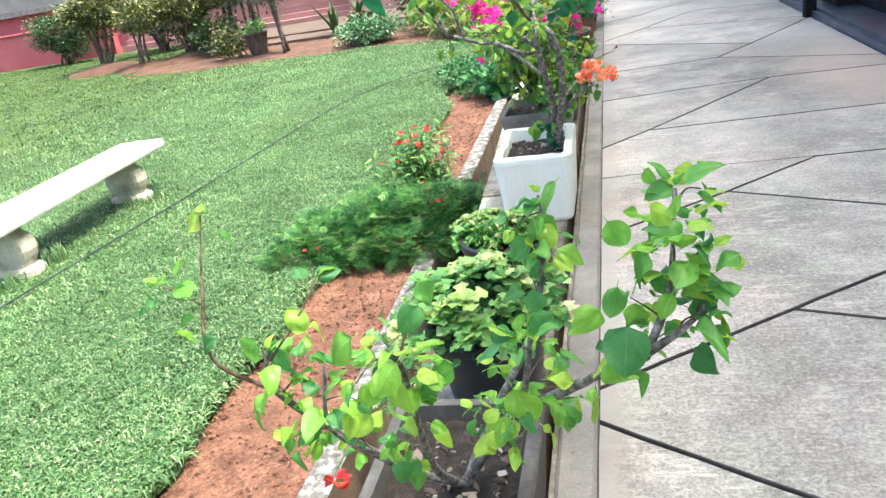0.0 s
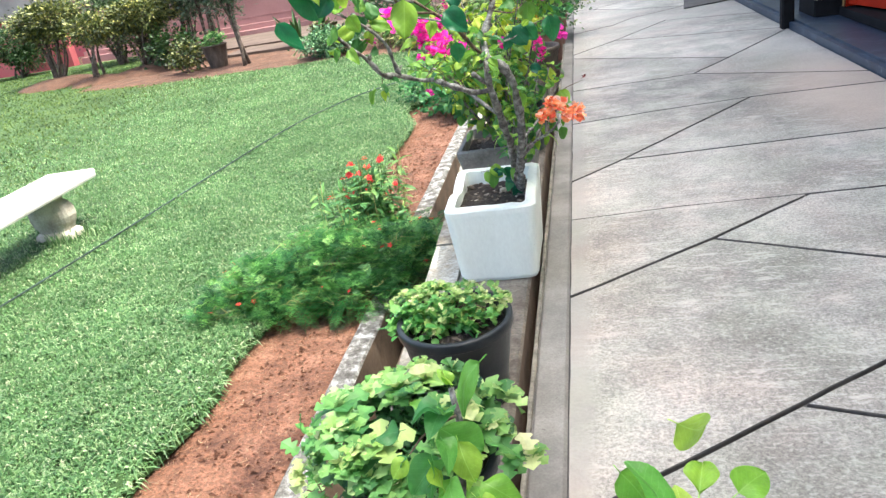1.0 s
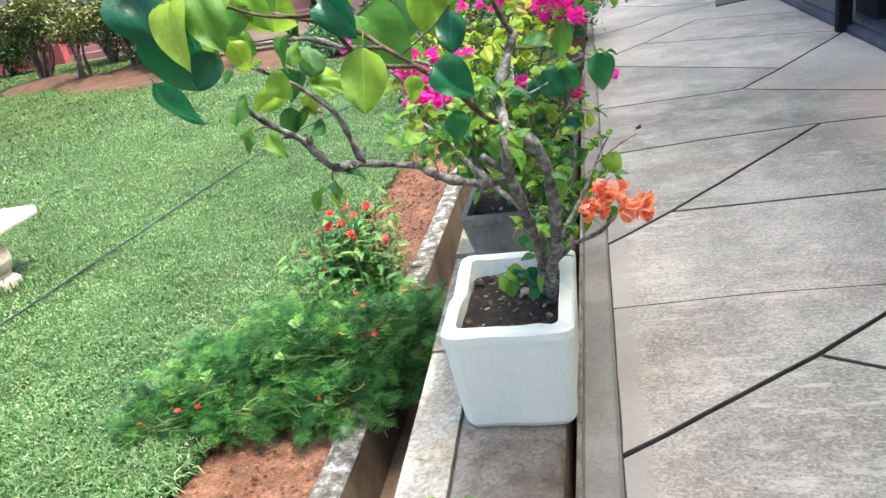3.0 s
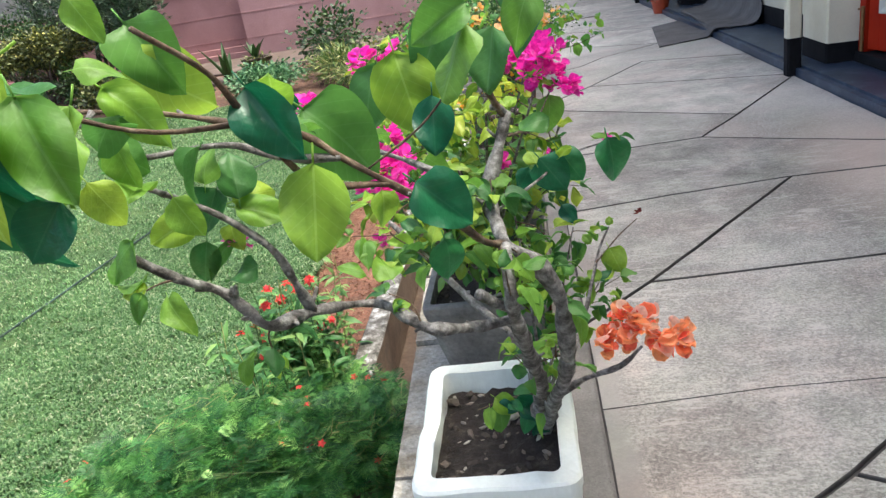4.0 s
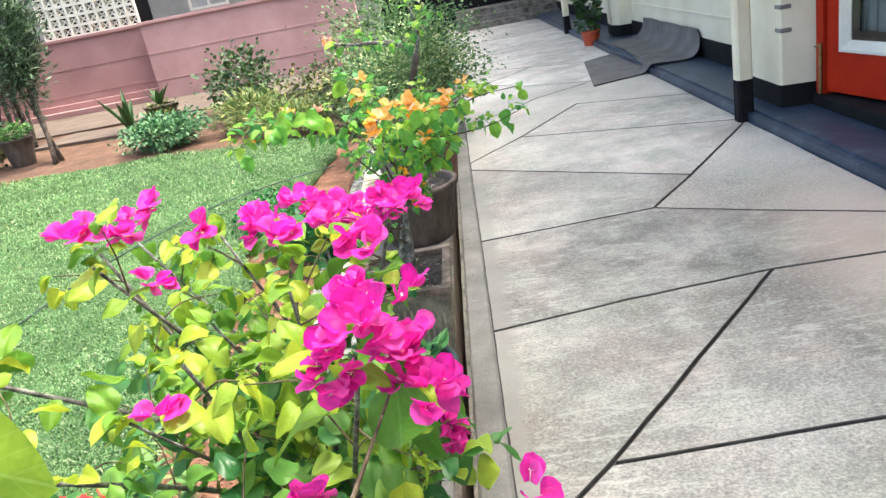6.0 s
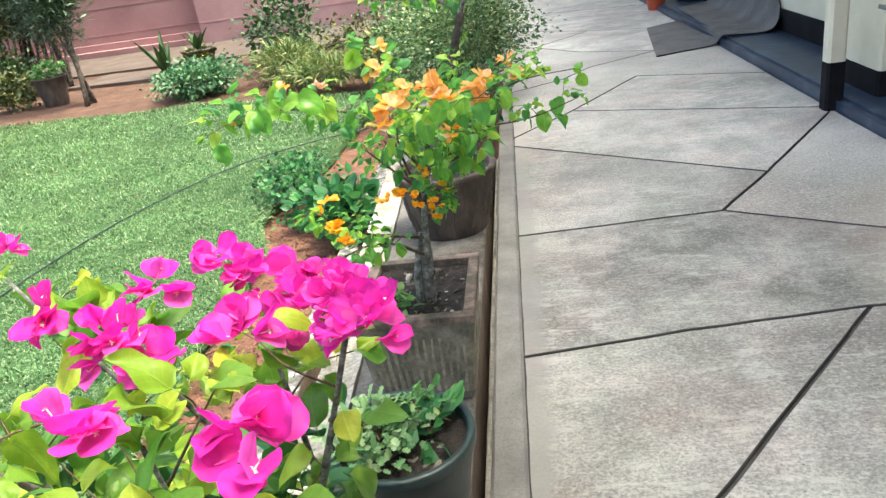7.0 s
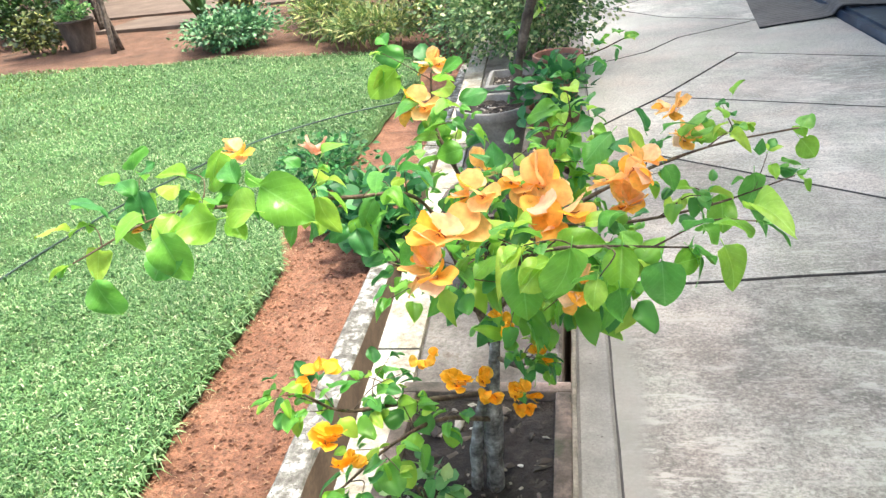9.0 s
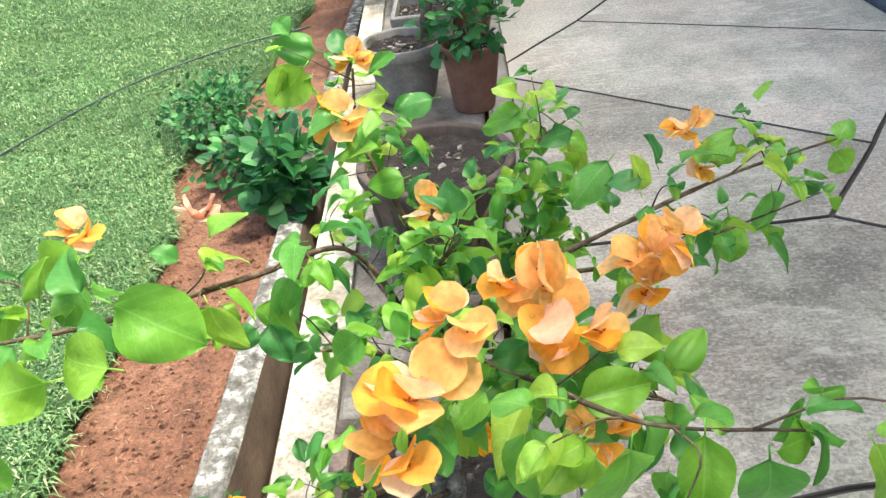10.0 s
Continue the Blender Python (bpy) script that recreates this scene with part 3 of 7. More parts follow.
def turn_to(at, ahead, roll=0.0, size=1.0):
    """Places a leaf with its tip pointing ahead and its face up, turned by roll."""
    y = Vector(ahead).normalized()
    x = y.cross(Vector((0, 0, 1)))
    x = x.normalized() if x.length > 1e-3 else Vector((1, 0, 0))
    z = x.cross(y)
    m = Matrix((x, y, z)).transposed().to_4x4()
    return Matrix.Translation(at) @ m @ Matrix.Rotation(roll, 4, "Y") @ Matrix.Scale(size, 4)


def leaf_mesh(name, material, shape, width, fold, droop, wave, seed):
    rng = random.Random(seed)
    bm = bmesh.new()
    blade_grid(bm, Matrix.Identity(4), 1.0, width, shape, fold, droop, wave, rng, 10, 0, 4, rng.uniform(0.2, 1.1), rng.uniform(-0.85, 0.85))
    tube(bm, [Vector((0, -0.2, 0.03)), Vector((0, -0.09, 0.012)), Vector((0, 0.02, 0.0))], 0.013, 0.012, 4)
    return mesh_of(name, bm, material, True)


def leaf_set(name, material, seed):
    return [leaf_mesh(name, material, (heart, ovate, ovate)[i % 3], (0.74, 0.84, 0.64, 0.8, 0.7)[i % 5], (0.8, -0.3, 1.15, 0.45, -0.5)[i % 5], (0.3, 0.7, 0.15, 0.9)[i % 4], (0.055, 0.1, 0.075)[i % 3], seed + i) for i in range(15)]


def cluster_mesh(name, material, florets, spread, size, seed, opening=0.5, crinkle=0.03, floret=None):
    """A cluster of papery three-bract florets with a pale tube in each."""
    rng = random.Random(seed)
    bm = bmesh.new()
    for f in range(florets):
        d = Vector((rng.gauss(0, 1), rng.gauss(0, 1), rng.gauss(0.35, 0.8))).normalized()
        c = d * spread * rng.uniform(0.35, 1.0)
        a0 = rng.uniform(0, 6.28)
        side = d.orthogonal().normalized()
        for k in range(3):
            s = Matrix.Rotation(a0 + k * 2.094 + rng.uniform(-0.25, 0.25), 3, d) @ side
            ahead = s * opening + d * 0.85
            blade_grid(bm, turn_to(c, ahead, rng.uniform(-0.5, 0.5)), size * rng.uniform(0.9, 1.2), size * rng.uniform(1.0, 1.2), bract, 0.3, rng.uniform(-0.3, 0.25), crinkle, rng, 7, 0, 3)
        tube(bm, [c, c + d * size * 0.45], size * 0.03, size * 0.025, 4, mat=1)
        for k in range(5):
            s = Matrix.Rotation(k * 1.2566, 3, d) @ side
            blade_grid(bm, turn_to(c + d * size * 0.45, s + d * 0.2), size * 0.13, size * 0.09, ovate, 0.1, 0.0, 0.0, rng, 2, 1, 1)
    return mesh_of(name, bm, [material, floret or F_PALE], True)


# ---- large structure ----
def lawn_z(x, y):
    """Height of the turf's ground: low by the soil bed, rising gently to the far beds."""
    a = min(1, max(0, (-1.8 - x) / 3.0))
    z = -0.32 + 0.09 * a + 0.012 * max(0, y - 9) * a
    return min(z, -0.1) + 0.012 * noise.noise((x * 0.7, y * 0.7, 0))


def bed_edge(y):
    """The line between the red soil bed and the turf, along the walk."""
    return -1.9 + 0.10 * noise.noise((y * 0.9, 3.1, 0)) + 0.05 * noise.noise((y * 2.6, 5.5, 0)) + 0.045 * noise.noise((y * 6.0, 1.7, 0)) - 0.3 * math.exp(-((y - 10.3) / 0.7) ** 2)


def wall_x(y):
    return -1.165 - 0.018 * (y - 4)


def shelf_x(y):
    return -0.68 - 0.043 * (y - 4)


def shelf_top(y):
    """Upper face of the pot shelf, which rises a little along the walk."""
    return 0.09 + 0.042 * min(1, max(0, (y - 4.6) / 1.6))


def ground_z(x, y):
    if x > wall_x(y) - 0.05:
        return -0.82
    if x > bed_edge(y) - 0.15 and y < 14.0:
        return -0.41 + 0.02 * noise.noise((x * 3, y * 3, 0)) + 0.008 * noise.noise((x * 14, y * 14, 2))
    return lawn_z(x, y) - 0.045 if y < max(15.2, lawn_far(x) - 0.2) else min(-0.06, lawn_z(x, y)) + 0.03 * noise.noise((x, y, 0))


def build_ground():
    bm = bmesh.new()
    xs = [-900, -300, -100, -50] + [-32 + i for i in range(26)] + [-6 + 0.5 * i for i in range(7)] + [-2.6 + 0.07 * i for i in range(21)] + [-1.15, -0.9, 0, 3, 8, 20, 60, 300, 900]
    ys = [-900, -300, -60, -10, -3] + [-1 + 0.1 * i for i in range(165)] + [16 + i * 1.0 for i in range(16)] + [34, 60, 150, 400, 900]
    g = [[bm.verts.new((x, y, ground_z(x, y))) for x in xs] for y in ys]
    for a, b in zip(g, g[1:]):
        for i in range(len(xs) - 1):
            f = bm.faces.new((a[i], a[i + 1], b[i + 1], b[i]))
            f.material_index = 1 if a[i].co.y > 14.2 else 0
    solid("ground", bm, [M_SOIL, M_FARSOIL], "bare reddish soil with crumbs and small stones", "soil", smooth=True)


def lawn_far(x):
    """The far edge of the turf, before the shrub bed."""
    return 15.3 + 0.2 * max(0, -7.5 - x) + 0.25 * noise.noise((x * 0.6, 8.0, 0)) + 6.8 * min(1, max(0, (-11.2 - x) / 1.0))


def build_lawn():
    bm = bmesh.new()
    rows = []
    ys = [-3 + 0.12 * i for i in range(110)] + [10.2 + 0.25 * i for i in range(26)] + [17 + i for i in range(7)]
    for y in ys:
        e = bed_edge(y)
        row = []
        for k in range(40):
            f = (k / 39) ** 1.8
            x = e + (-34 - e) * f
            lim = lawn_far(x)
            yy = min(y, lim)
            up = 0.0 if k == 0 else 0.006 * noise.noise((x * 9, yy * 9, 4))
            z = lawn_z(x, yy) + up
            if k == 0:
                z -= 0.075
            if k == 1:
                x = e - 0.035
            if y > lim:
                z = lawn_z(x, yy) - 0.04
            row.append(bm.verts.new((x, yy, z)))
        rows.append(row)
    for a, b in zip(rows, rows[1:]):
        for i in range(39):
            if (a[i].co - b[i].co).length > 1e-4 or (a[i + 1].co - b[i + 1].co).length > 1e-4:
                bm.faces.new((a[i], b[i], b[i + 1], a[i + 1]))
    solid("lawn", bm, M_LAWN, "mown green lawn with a ragged cut edge", "lawn", smooth=True)


def strip(name, x0, x1, z0, top, y0, y1, material, label, category, step=0.5, rough=0.0):
    """A long low wall or slab whose sides follow the lines x0(y), x1(y)."""
    bm = bmesh.new()
    rings = []
    k = max(2, int((y1 - y0) / step))
    for i in range(k + 1):
        y = y0 + (y1 - y0) * i / k
        a, b = x0(y), x1(y)
        z1 = top(y) if callable(top) else top
        w = lambda s: rough * noise.noise((s, y * 5, s))
        c = min(0.012, (b - a) * 0.2)
        rings.append([bm.verts.new(p) for p in ((a + w(1), y, z0), (a + w(2), y, z1 - c), (a + c + w(2), y, z1 + w(3)), (b - c + w(4), y, z1 + w(5)), (b + w(6), y, z1 - c), (b + w(7), y, z0))])
    for p, q in zip(rings, rings[1:]):
        for j in range(6):
            f = bm.faces.new((p[j], q[j], q[(j + 1) % 6], p[(j + 1) % 6]))
            # a second material, where given, goes on the side faces
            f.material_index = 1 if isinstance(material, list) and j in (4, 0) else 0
    bm.faces.new(rings[0][::-1])
    bm.faces.new(rings[-1])
    bmesh.ops.recalc_face_normals(bm, faces=bm.faces)
    return solid(name, bm, material, label, category)


def paving_bays():
    """Outlines of the concrete bays in the plan; neighbours share their corners."""
    low = [
        [(0, -6), (2.5, -6), (2.5, 1.0), (1.3, 1.7), (0.6, 2.11), (0, 2.47)],
        [(0, 2.47), (0.6, 2.11), (1.3, 1.7), (2.5, 1.0), (2.5, 2.62), (1.05, 3.09), (0.77, 3.185), (0, 2.66)],
        [(0.77, 3.185), (1.05, 3.09), (2.5, 2.62), (2.5, 4.3), (1.95, 3.95), (1.15, 3.44)],
        [(0, 2.66), (0.77, 3.185), (1.15, 3.44), (1.95, 3.95), (1.39, 4.23), (0.72, 4.595), (0, 4.06)],
        [(0.72, 4.595), (1.39, 4.23), (1.95, 3.95), (2.5, 4.3), (2.5, 5.12), (1.3, 5.08)],
        [(0, 4.06), (0.72, 4.595), (1.3, 5.08), (0.63, 5.075), (0, 5.02)],
        [(0, 5.02), (0.63, 5.075), (1.3, 5.08), (2.5, 5.12), (2.5, 6.14), (1.45, 6.11), (0.355, 6.07), (0, 5.7)],
    ]
    mid = [
        [(0.355, 6.07), (1.45, 6.11), (2.5, 6.14), (2.5, 7.36), (2.24, 7.38), (1.47, 7.4)],
        [(0, 5.7), (0.355, 6.07), (1.47, 7.4), (0.7, 7.32), (0, 7.21)],
        [(0, 7.21), (0.7, 7.32), (1.47, 7.4), (2.24, 7.38), (2.5, 7.36), (2.5, 7.78), (1.73, 8.25), (1.185, 8.605), (0, 8.52)],
        [(1.185, 8.605), (1.73, 8.25), (2.5, 7.78), (2.5, 10.45), (1.615, 9.18)],
        [(0, 8.52), (1.185, 8.605), (1.615, 9.18), (0, 10.42)],
        [(0, 10.42), (1.615, 9.18), (2.5, 10.45), (2.5, 10.52), (0.56, 11.38), (0, 10.66)],
        [(0.56, 11.38), (2.5, 10.52), (2.5, 12.0), (1.34, 12.58)],
    ]
    top = [
        [(0, 10.66), (0.56, 11.38), (1.34, 12.58), (2.5, 12.0), (2.5, 14.3), (1.8, 13.93), (0.94, 13.4), (0.59, 12.89), (0, 12.5)],
        [(0, 12.5), (0.59, 12.89), (0.94, 13.4), (1.8, 13.93), (0.93, 14.5), (0.37, 15.33), (0, 15.6)],
        [(1.8, 13.93), (2.5, 14.3), (2.5, 15.5), (1.2, 16.3), (0.37, 15.33), (0.93, 14.5)],
        [(0, 15.6), (0.37, 15.33), (1.2, 16.3), (0, 17.4)],
        [(0, 17.4), (1.2, 16.3), (2.5, 15.5), (2.5, 18.6), (0, 19.6)],
        [(0, 19.6), (2.5, 18.6), (2.5, 21.4), (0, 22.5)],
        [(0, 22.5), (2.5, 21.4), (2.5, 28), (0, 28)],
    ]
    return low + mid + top


def inset(poly, d):
    """The polygon moved inwards by d (corners in anticlockwise order)."""
    out = []
    k = len(poly)
    for i in range(k):
        a, b, c = (Vector((*poly[j % k], 0)) for j in (i - 1, i, i + 1))
        u, v = (b - a).normalized(), (c - b).normalized()
        nu, nv = Vector((-u.y, u.x, 0)), Vector((-v.y, v.x, 0))
        m = nu + nv
        out.append(b + m * (d / max(0.35, 1 + nu.dot(nv))))
    return out


def build_paving():
    bed = bmesh.new()
    box(bed, 0.01, 2.49, -6, 28, -0.5, -0.02)
    paving = solid("paving", bed, M_JOINT, "weathered pale grey concrete paving in bays with dark diagonal joints", "paving")
    # tone factor of each bay, palest at the far end
    tones = [0.8, 0.88, 1.0, 0.97, 1.02, 0.97, 1.05, 0.9, 0.87, 0.68, 1.15, 0.86, 1.1, 1.15, 1.2, 1.22, 1.25, 1.25, 1.25, 1.25, 1.25]
    for k_bay, (poly, w) in enumerate(zip(paving_bays(), tones)):
        area = sum(p[0] * q[1] - q[0] * p[1] for p, q in zip(poly, poly[1:] + poly[:1]))
        poly = poly if area > 0 else poly[::-1]
        fine = []
        for p, q in zip(poly, poly[1:] + poly[:1]):
            k = max(1, int(math.dist(p, q) / 0.15))
            fine += [(p[0] + (q[0] - p[0]) * i / k, p[1] + (q[1] - p[1]) * i / k) for i in range(k)]
        def bent(v):
            return v + Vector((0.006 * noise.noise((v.x * 5, v.y * 5, 1)), 0.006 * noise.noise((v.x * 5, v.y * 5, 7)), 0))
        bm = bmesh.new()
        rim = [bm.verts.new(bent(v) + Vector((0, 0, -0.06))) for v in inset(fine, 0.0085)]
        mid = [bm.verts.new(bent(v) + Vector((0, 0, -0.004))) for v in inset(fine, 0.0085)]
        top = [bm.verts.new(bent(v)) for v in inset(fine, 0.0115)]
        k = len(fine)
        for lo, hi in ((rim, mid), (mid, top)):
            for i in range(k):
                bm.faces.new((lo[i], lo[(i + 1) % k], hi[(i + 1) % k], hi[i])).material_index = 1
        bm.faces.new(top)
        part("bay", bm, [M_PAVESMOOTH if k_bay in (10, 14, 15) else M_PAVEROUGH if k_bay in (0, 9) else M_PAVE, M_JOINT], paving).color = (w, w * 0.995, w * 0.985, 1)
    # one joint was made good with mortar and shows as a thin crack
    line = [(0.012, 5.021), (0.63, 5.075), (1.28, 5.08)]
    bm = bmesh.new()
    prism(bm, [(x, y - 0.0155) for x, y in line] + [(x, y + 0.0075) for x, y in line[::-1]], -0.1, -0.0025)
    part("mortar", bm, M_PAVE, paving, "pale mortar in a repaired joint").color = (0.96, 0.95, 0.94, 1)


build_ground()
build_lawn()
build_paving()
strip("kerb", lambda y: -0.122, lambda y: 0.004, -0.5, 0.003, -6, 29, M_KERB, "smooth dark grey concrete kerb along the paving", "kerb", 0.2, 0.002)
strip("kerb_lip", lambda y: -0.139, lambda y: -0.1215, -0.5, 0.009, -6, 29, M_LIP, "thin worn pale lip of the kerb", "kerb", 0.12, 0.004)
strip("kerb_gap", lambda y: 0.0045, lambda y: 0.0095, -0.4, -0.007, -6, 29, M_JOINT, "dark gap between kerb and paving", "joint", 1.0)
strip("pot_shelf", lambda y: shelf_x(y) + 0.165, lambda y: -0.166, -0.78, lambda y: shelf_top(y) - 0.002, -6, 14.5, [M_SHELF, M_BROWN], "raised grey concrete shelf carrying the flower pots", "ledge", 0.4, 0.004)
strip("retaining_wall", lambda y: wall_x(y) - 0.07, lambda y: wall_x(y) + 0.065, -0.76, -0.34, -6, 14.5, [M_MOSSWALL, M_BROWN], "low lichen-spotted concrete drain wall beside the soil bed", "wall", 0.15, 0.01)
strip("drain_floor", lambda y: wall_x(y) + 0.066, lambda y: shelf_x(y) + 0.02, -0.8, -0.68, -6, 14.5, M_BROWN, "brown bottom of the open drain", "drain", 0.5, 0.006)


# ---- shelf edge slabs ----
def build_slabs():
    shelf = tagged(new("shelf_edging"), "pale edging slabs along the pot shelf", "edging", "", "structure")
    y = -2.0
    rng = random.Random(4)
    while y < 14:
        k = rng.uniform(0.55, 0.95)
        bm = bmesh.new()
        a, b = shelf_x(y), shelf_x(y + k)
        prism(bm, [(a, y), (a + 0.16, y), (b + 0.16, y + k - 0.008), (b, y + k - 0.008)], -0.62, shelf_top(y + k / 2) + rng.uniform(-0.002, 0.004))
        # slabs past y = 3.6 are paler than the shelf
        part("slab", bm, M_PALESLAB if y > 3.6 else M_SLAB, shelf, "" if y > 3.6 else "bare worn concrete slab")
        y += k


build_slabs()


# ---- veranda side ----
def build_house():
    bm = bmesh.new()
    prism(bm, [(2.5, -6), (2.56, -6), (2.56, 29), (2.5, 29)], -0.3, 0.075)
    prism(bm, [(2.56, -6), (3.4, -6), (3.4, 29), (2.56, 29)], -0.3, 0.1)
    solid("veranda_floor", bm, M_NAVY, "dark blue painted veranda step and floor", "floor")
    bm = bmesh.new()
    box(bm, 3.18, 3.4, 10.9, 29, 0.1, 3.0)
    box(bm, 3.18, 3.4, -6, 8.75, 0.1, 3.0)
    box(bm, 3.18, 3.4, 8.75, 10.9, 2.2, 3.0)
    solid("wall_east", bm, M_CREAM, "cream painted house wall with shallow grooves", "wall")
    for z in (0.62, 1.2, 1.8, 2.4):
        bm = bmesh.new()
        box(bm, 3.165, 3.18, 10.9, 29, z, z + 0.03, 0.004)
        solid("trim", bm, M_CREAM, "thin cream plaster band on the house wall", "trim")
    bm = bmesh.new()
    box(bm, 3.155, 3.18, 10.9, 29, 0.1, 0.34, 0.004)
    box(bm, 3.155, 3.18, -6, 8.75, 0.1, 0.34, 0.004)
    solid("baseboard", bm, M_BLACK, "black painted skirting band", "skirting")
    bm = bmesh.new()
    box(bm, 2.35, 6.0, -6, 29, 2.9, 3.05)
    solid("ceiling", bm, M_ROOF, "plain boarded veranda ceiling", "ceiling")
    # out of view: height and slanted front set to shade paving and shelf
    bm = bmesh.new()
    prism(bm, [(2.6, -6), (6.0, -6), (6.0, 29), (1.75, 29)], 3.06, 7.45)
    solid("unseen_upper_storey", bm, M_CREAM, "unseen plain upper storey over the veranda, sized to shade the paving", "wall")


def build_pier(at, poly, band, label):
    t = thing("wall_pier", at, label, "pier", "", "structure")
    bm = bmesh.new()
    prism(bm, poly, band, 2.8)
    part("shaft", bm, M_CREAM, t)
    bm = bmesh.new()
    c = Vector((sum(p[0] for p in poly) / len(poly), sum(p[1] for p in poly) / len(poly)))
    grown = [(c.x + (x - c.x) * 1.02, c.y + (y - c.y) * 1.02) for x, y in poly]
    prism(bm, grown, 0.0, band)
    part("skirting", bm, M_BLACK, t, "black painted foot")
    return t


def build_column(x, y):
    t = thing("veranda_post", (x, y, 0), "slim cream veranda post with black painted foot", "post", "veranda posts")
    a, c = 0.066, 0.018
    poly = [(-a, -a + c), (-a + c, -a), (a - c, -a), (a, -a + c), (a, a - c), (a - c, a), (-a + c, a), (-a, a - c)]
    bm = bmesh.new()
    prism(bm, poly, 0.37, 2.9)
    part("shaft", bm, M_CREAM, t)
    bm = bmesh.new()
    prism(bm, [(p * 1.03, q * 1.03) for p, q in poly], 0.0, 0.37)
    part("foot", bm, M_BLACK, t, "black painted foot")


def build_door():
    """A leaf standing slightly ajar, hinged at its far side, with a moulded pane frame."""
    t = thing("door_1", (3.0, 9.5, 0.1), "orange-red door standing slightly ajar with a white framed pane", "door", "", "structure")
    swing = Matrix.Translation((0.02, 0.55, 0)) @ Matrix.Rotation(radians(11), 4, "Z")

    def hung(name, bm, material, parent, label=""):
        bmesh.ops.transform(bm, matrix=swing, verts=bm.verts)
        return part(name, bm, material, parent, label)

    w, lo, hi = 0.94, 0.13, 2.1
    a, b, c, d = -0.76, -0.15, 0.46, 1.9
    bm = bmesh.new()
    box(bm, 0, 0.045, -w, a, lo, hi, 0.004)
    box(bm, 0, 0.045, b, 0, lo, hi, 0.004)
    box(bm, 0.002, 0.043, a, b, lo, c, 0.003)
    box(bm, 0.002, 0.043, a, b, d, hi, 0.003)
    leaf = hung("door_leaf", bm, M_RED, t)
    # moulded frame: a proud outer edge sloping in to the glass
    bm = bmesh.new()

    def loop(x, m):
        return [bm.verts.new((x, p, q)) for p, q in ((a + m, c + m), (b - m, c + m), (b - m, d - m), (a + m, d - m))]

    rings = [loop(0.0, 0.0), loop(-0.014, 0.002), loop(-0.014, 0.022), loop(0.026, 0.09), loop(0.04, 0.09), loop(0.04, 0.0)]
    for p, q in zip(rings, rings[1:]):
        for k in range(4):
            bm.faces.new((p[k], p[(k + 1) % 4], q[(k + 1) % 4], q[k]))
    bmesh.ops.recalc_face_normals(bm, faces=bm.faces)
    hung("pane_frame", bm, M_WHITE, leaf, "white painted moulded frame")
    bm = bmesh.new()
    box(bm, 0.027, 0.032, a + 0.088, b - 0.088, c + 0.088, d - 0.088)
    g = hung("pane", bm, M_GLASS, leaf, "clear glass")
    g.visible_shadow = False
    bm = bmesh.new()
    box(bm, 0.034, 0.05, a + 0.09, b - 0.09, c + 0.09, c + 0.16, 0.003)
    box(bm, 0.034, 0.05, b - 0.17, b - 0.09, c + 0.16, d - 0.09, 0.003)
    hung("sash", bm, M_SASH, leaf, "brown inner sash rails")
    bm = bmesh.new()
    for i in range(8):
        y = a + 0.09 + i * 0.055
        box(bm, 0.075 + 0.012 * (i % 2), 0.09 + 0.012 * (i % 2), y, y + 0.055, c + 0.05, d)
    hung("curtain", bm, M_CURTAIN, t, "grey pleated curtain")
    bm = bmesh.new()
    box(bm, -0.03, 0.4, -0.75, 0.7, 0.0, 0.1, 0.01)
    part("threshold", bm, M_BLACK, t, "black painted threshold")
    bm = bmesh.new()
    tube(bm, [Vector((-0.02, 0.585, 0.11)), Vector((-0.02, 0.585, 0.52))], 0.016, 0.016, 8)
    tube(bm, [Vector((-0.02, 0.585, 0.49)), Vector((-0.06, 0.6, 0.5))], 0.009, 0.009, 6)
    part("bolt", bm, M_BRASS, t, "worn brass bolt")
    bm = bmesh.new()
    box(bm, 0.0, 0.12, 0.58, 0.7, 0.1, 2.2, 0.006)
    box(bm, 0.0, 0.12, -0.7, 0.58, 2.12, 2.2, 0.006)
    part("door_frame", bm, M_RED, t)
    bm = bmesh.new()
    box(bm, 0.24, 0.3, -0.7, -0.46, 0.1, 2.2, 0.006)
    part("side_post", bm, M_WHITE, t, "greyish white side post")
    # black panel in place of the room's darkness
    bm = bmesh.new()
    box(bm, 0.42, 0.5, -0.8, 1.2, 0.0, 2.2)
    part("backing", bm, M_BLACK, t, "black panel for the unlit room behind the pane")


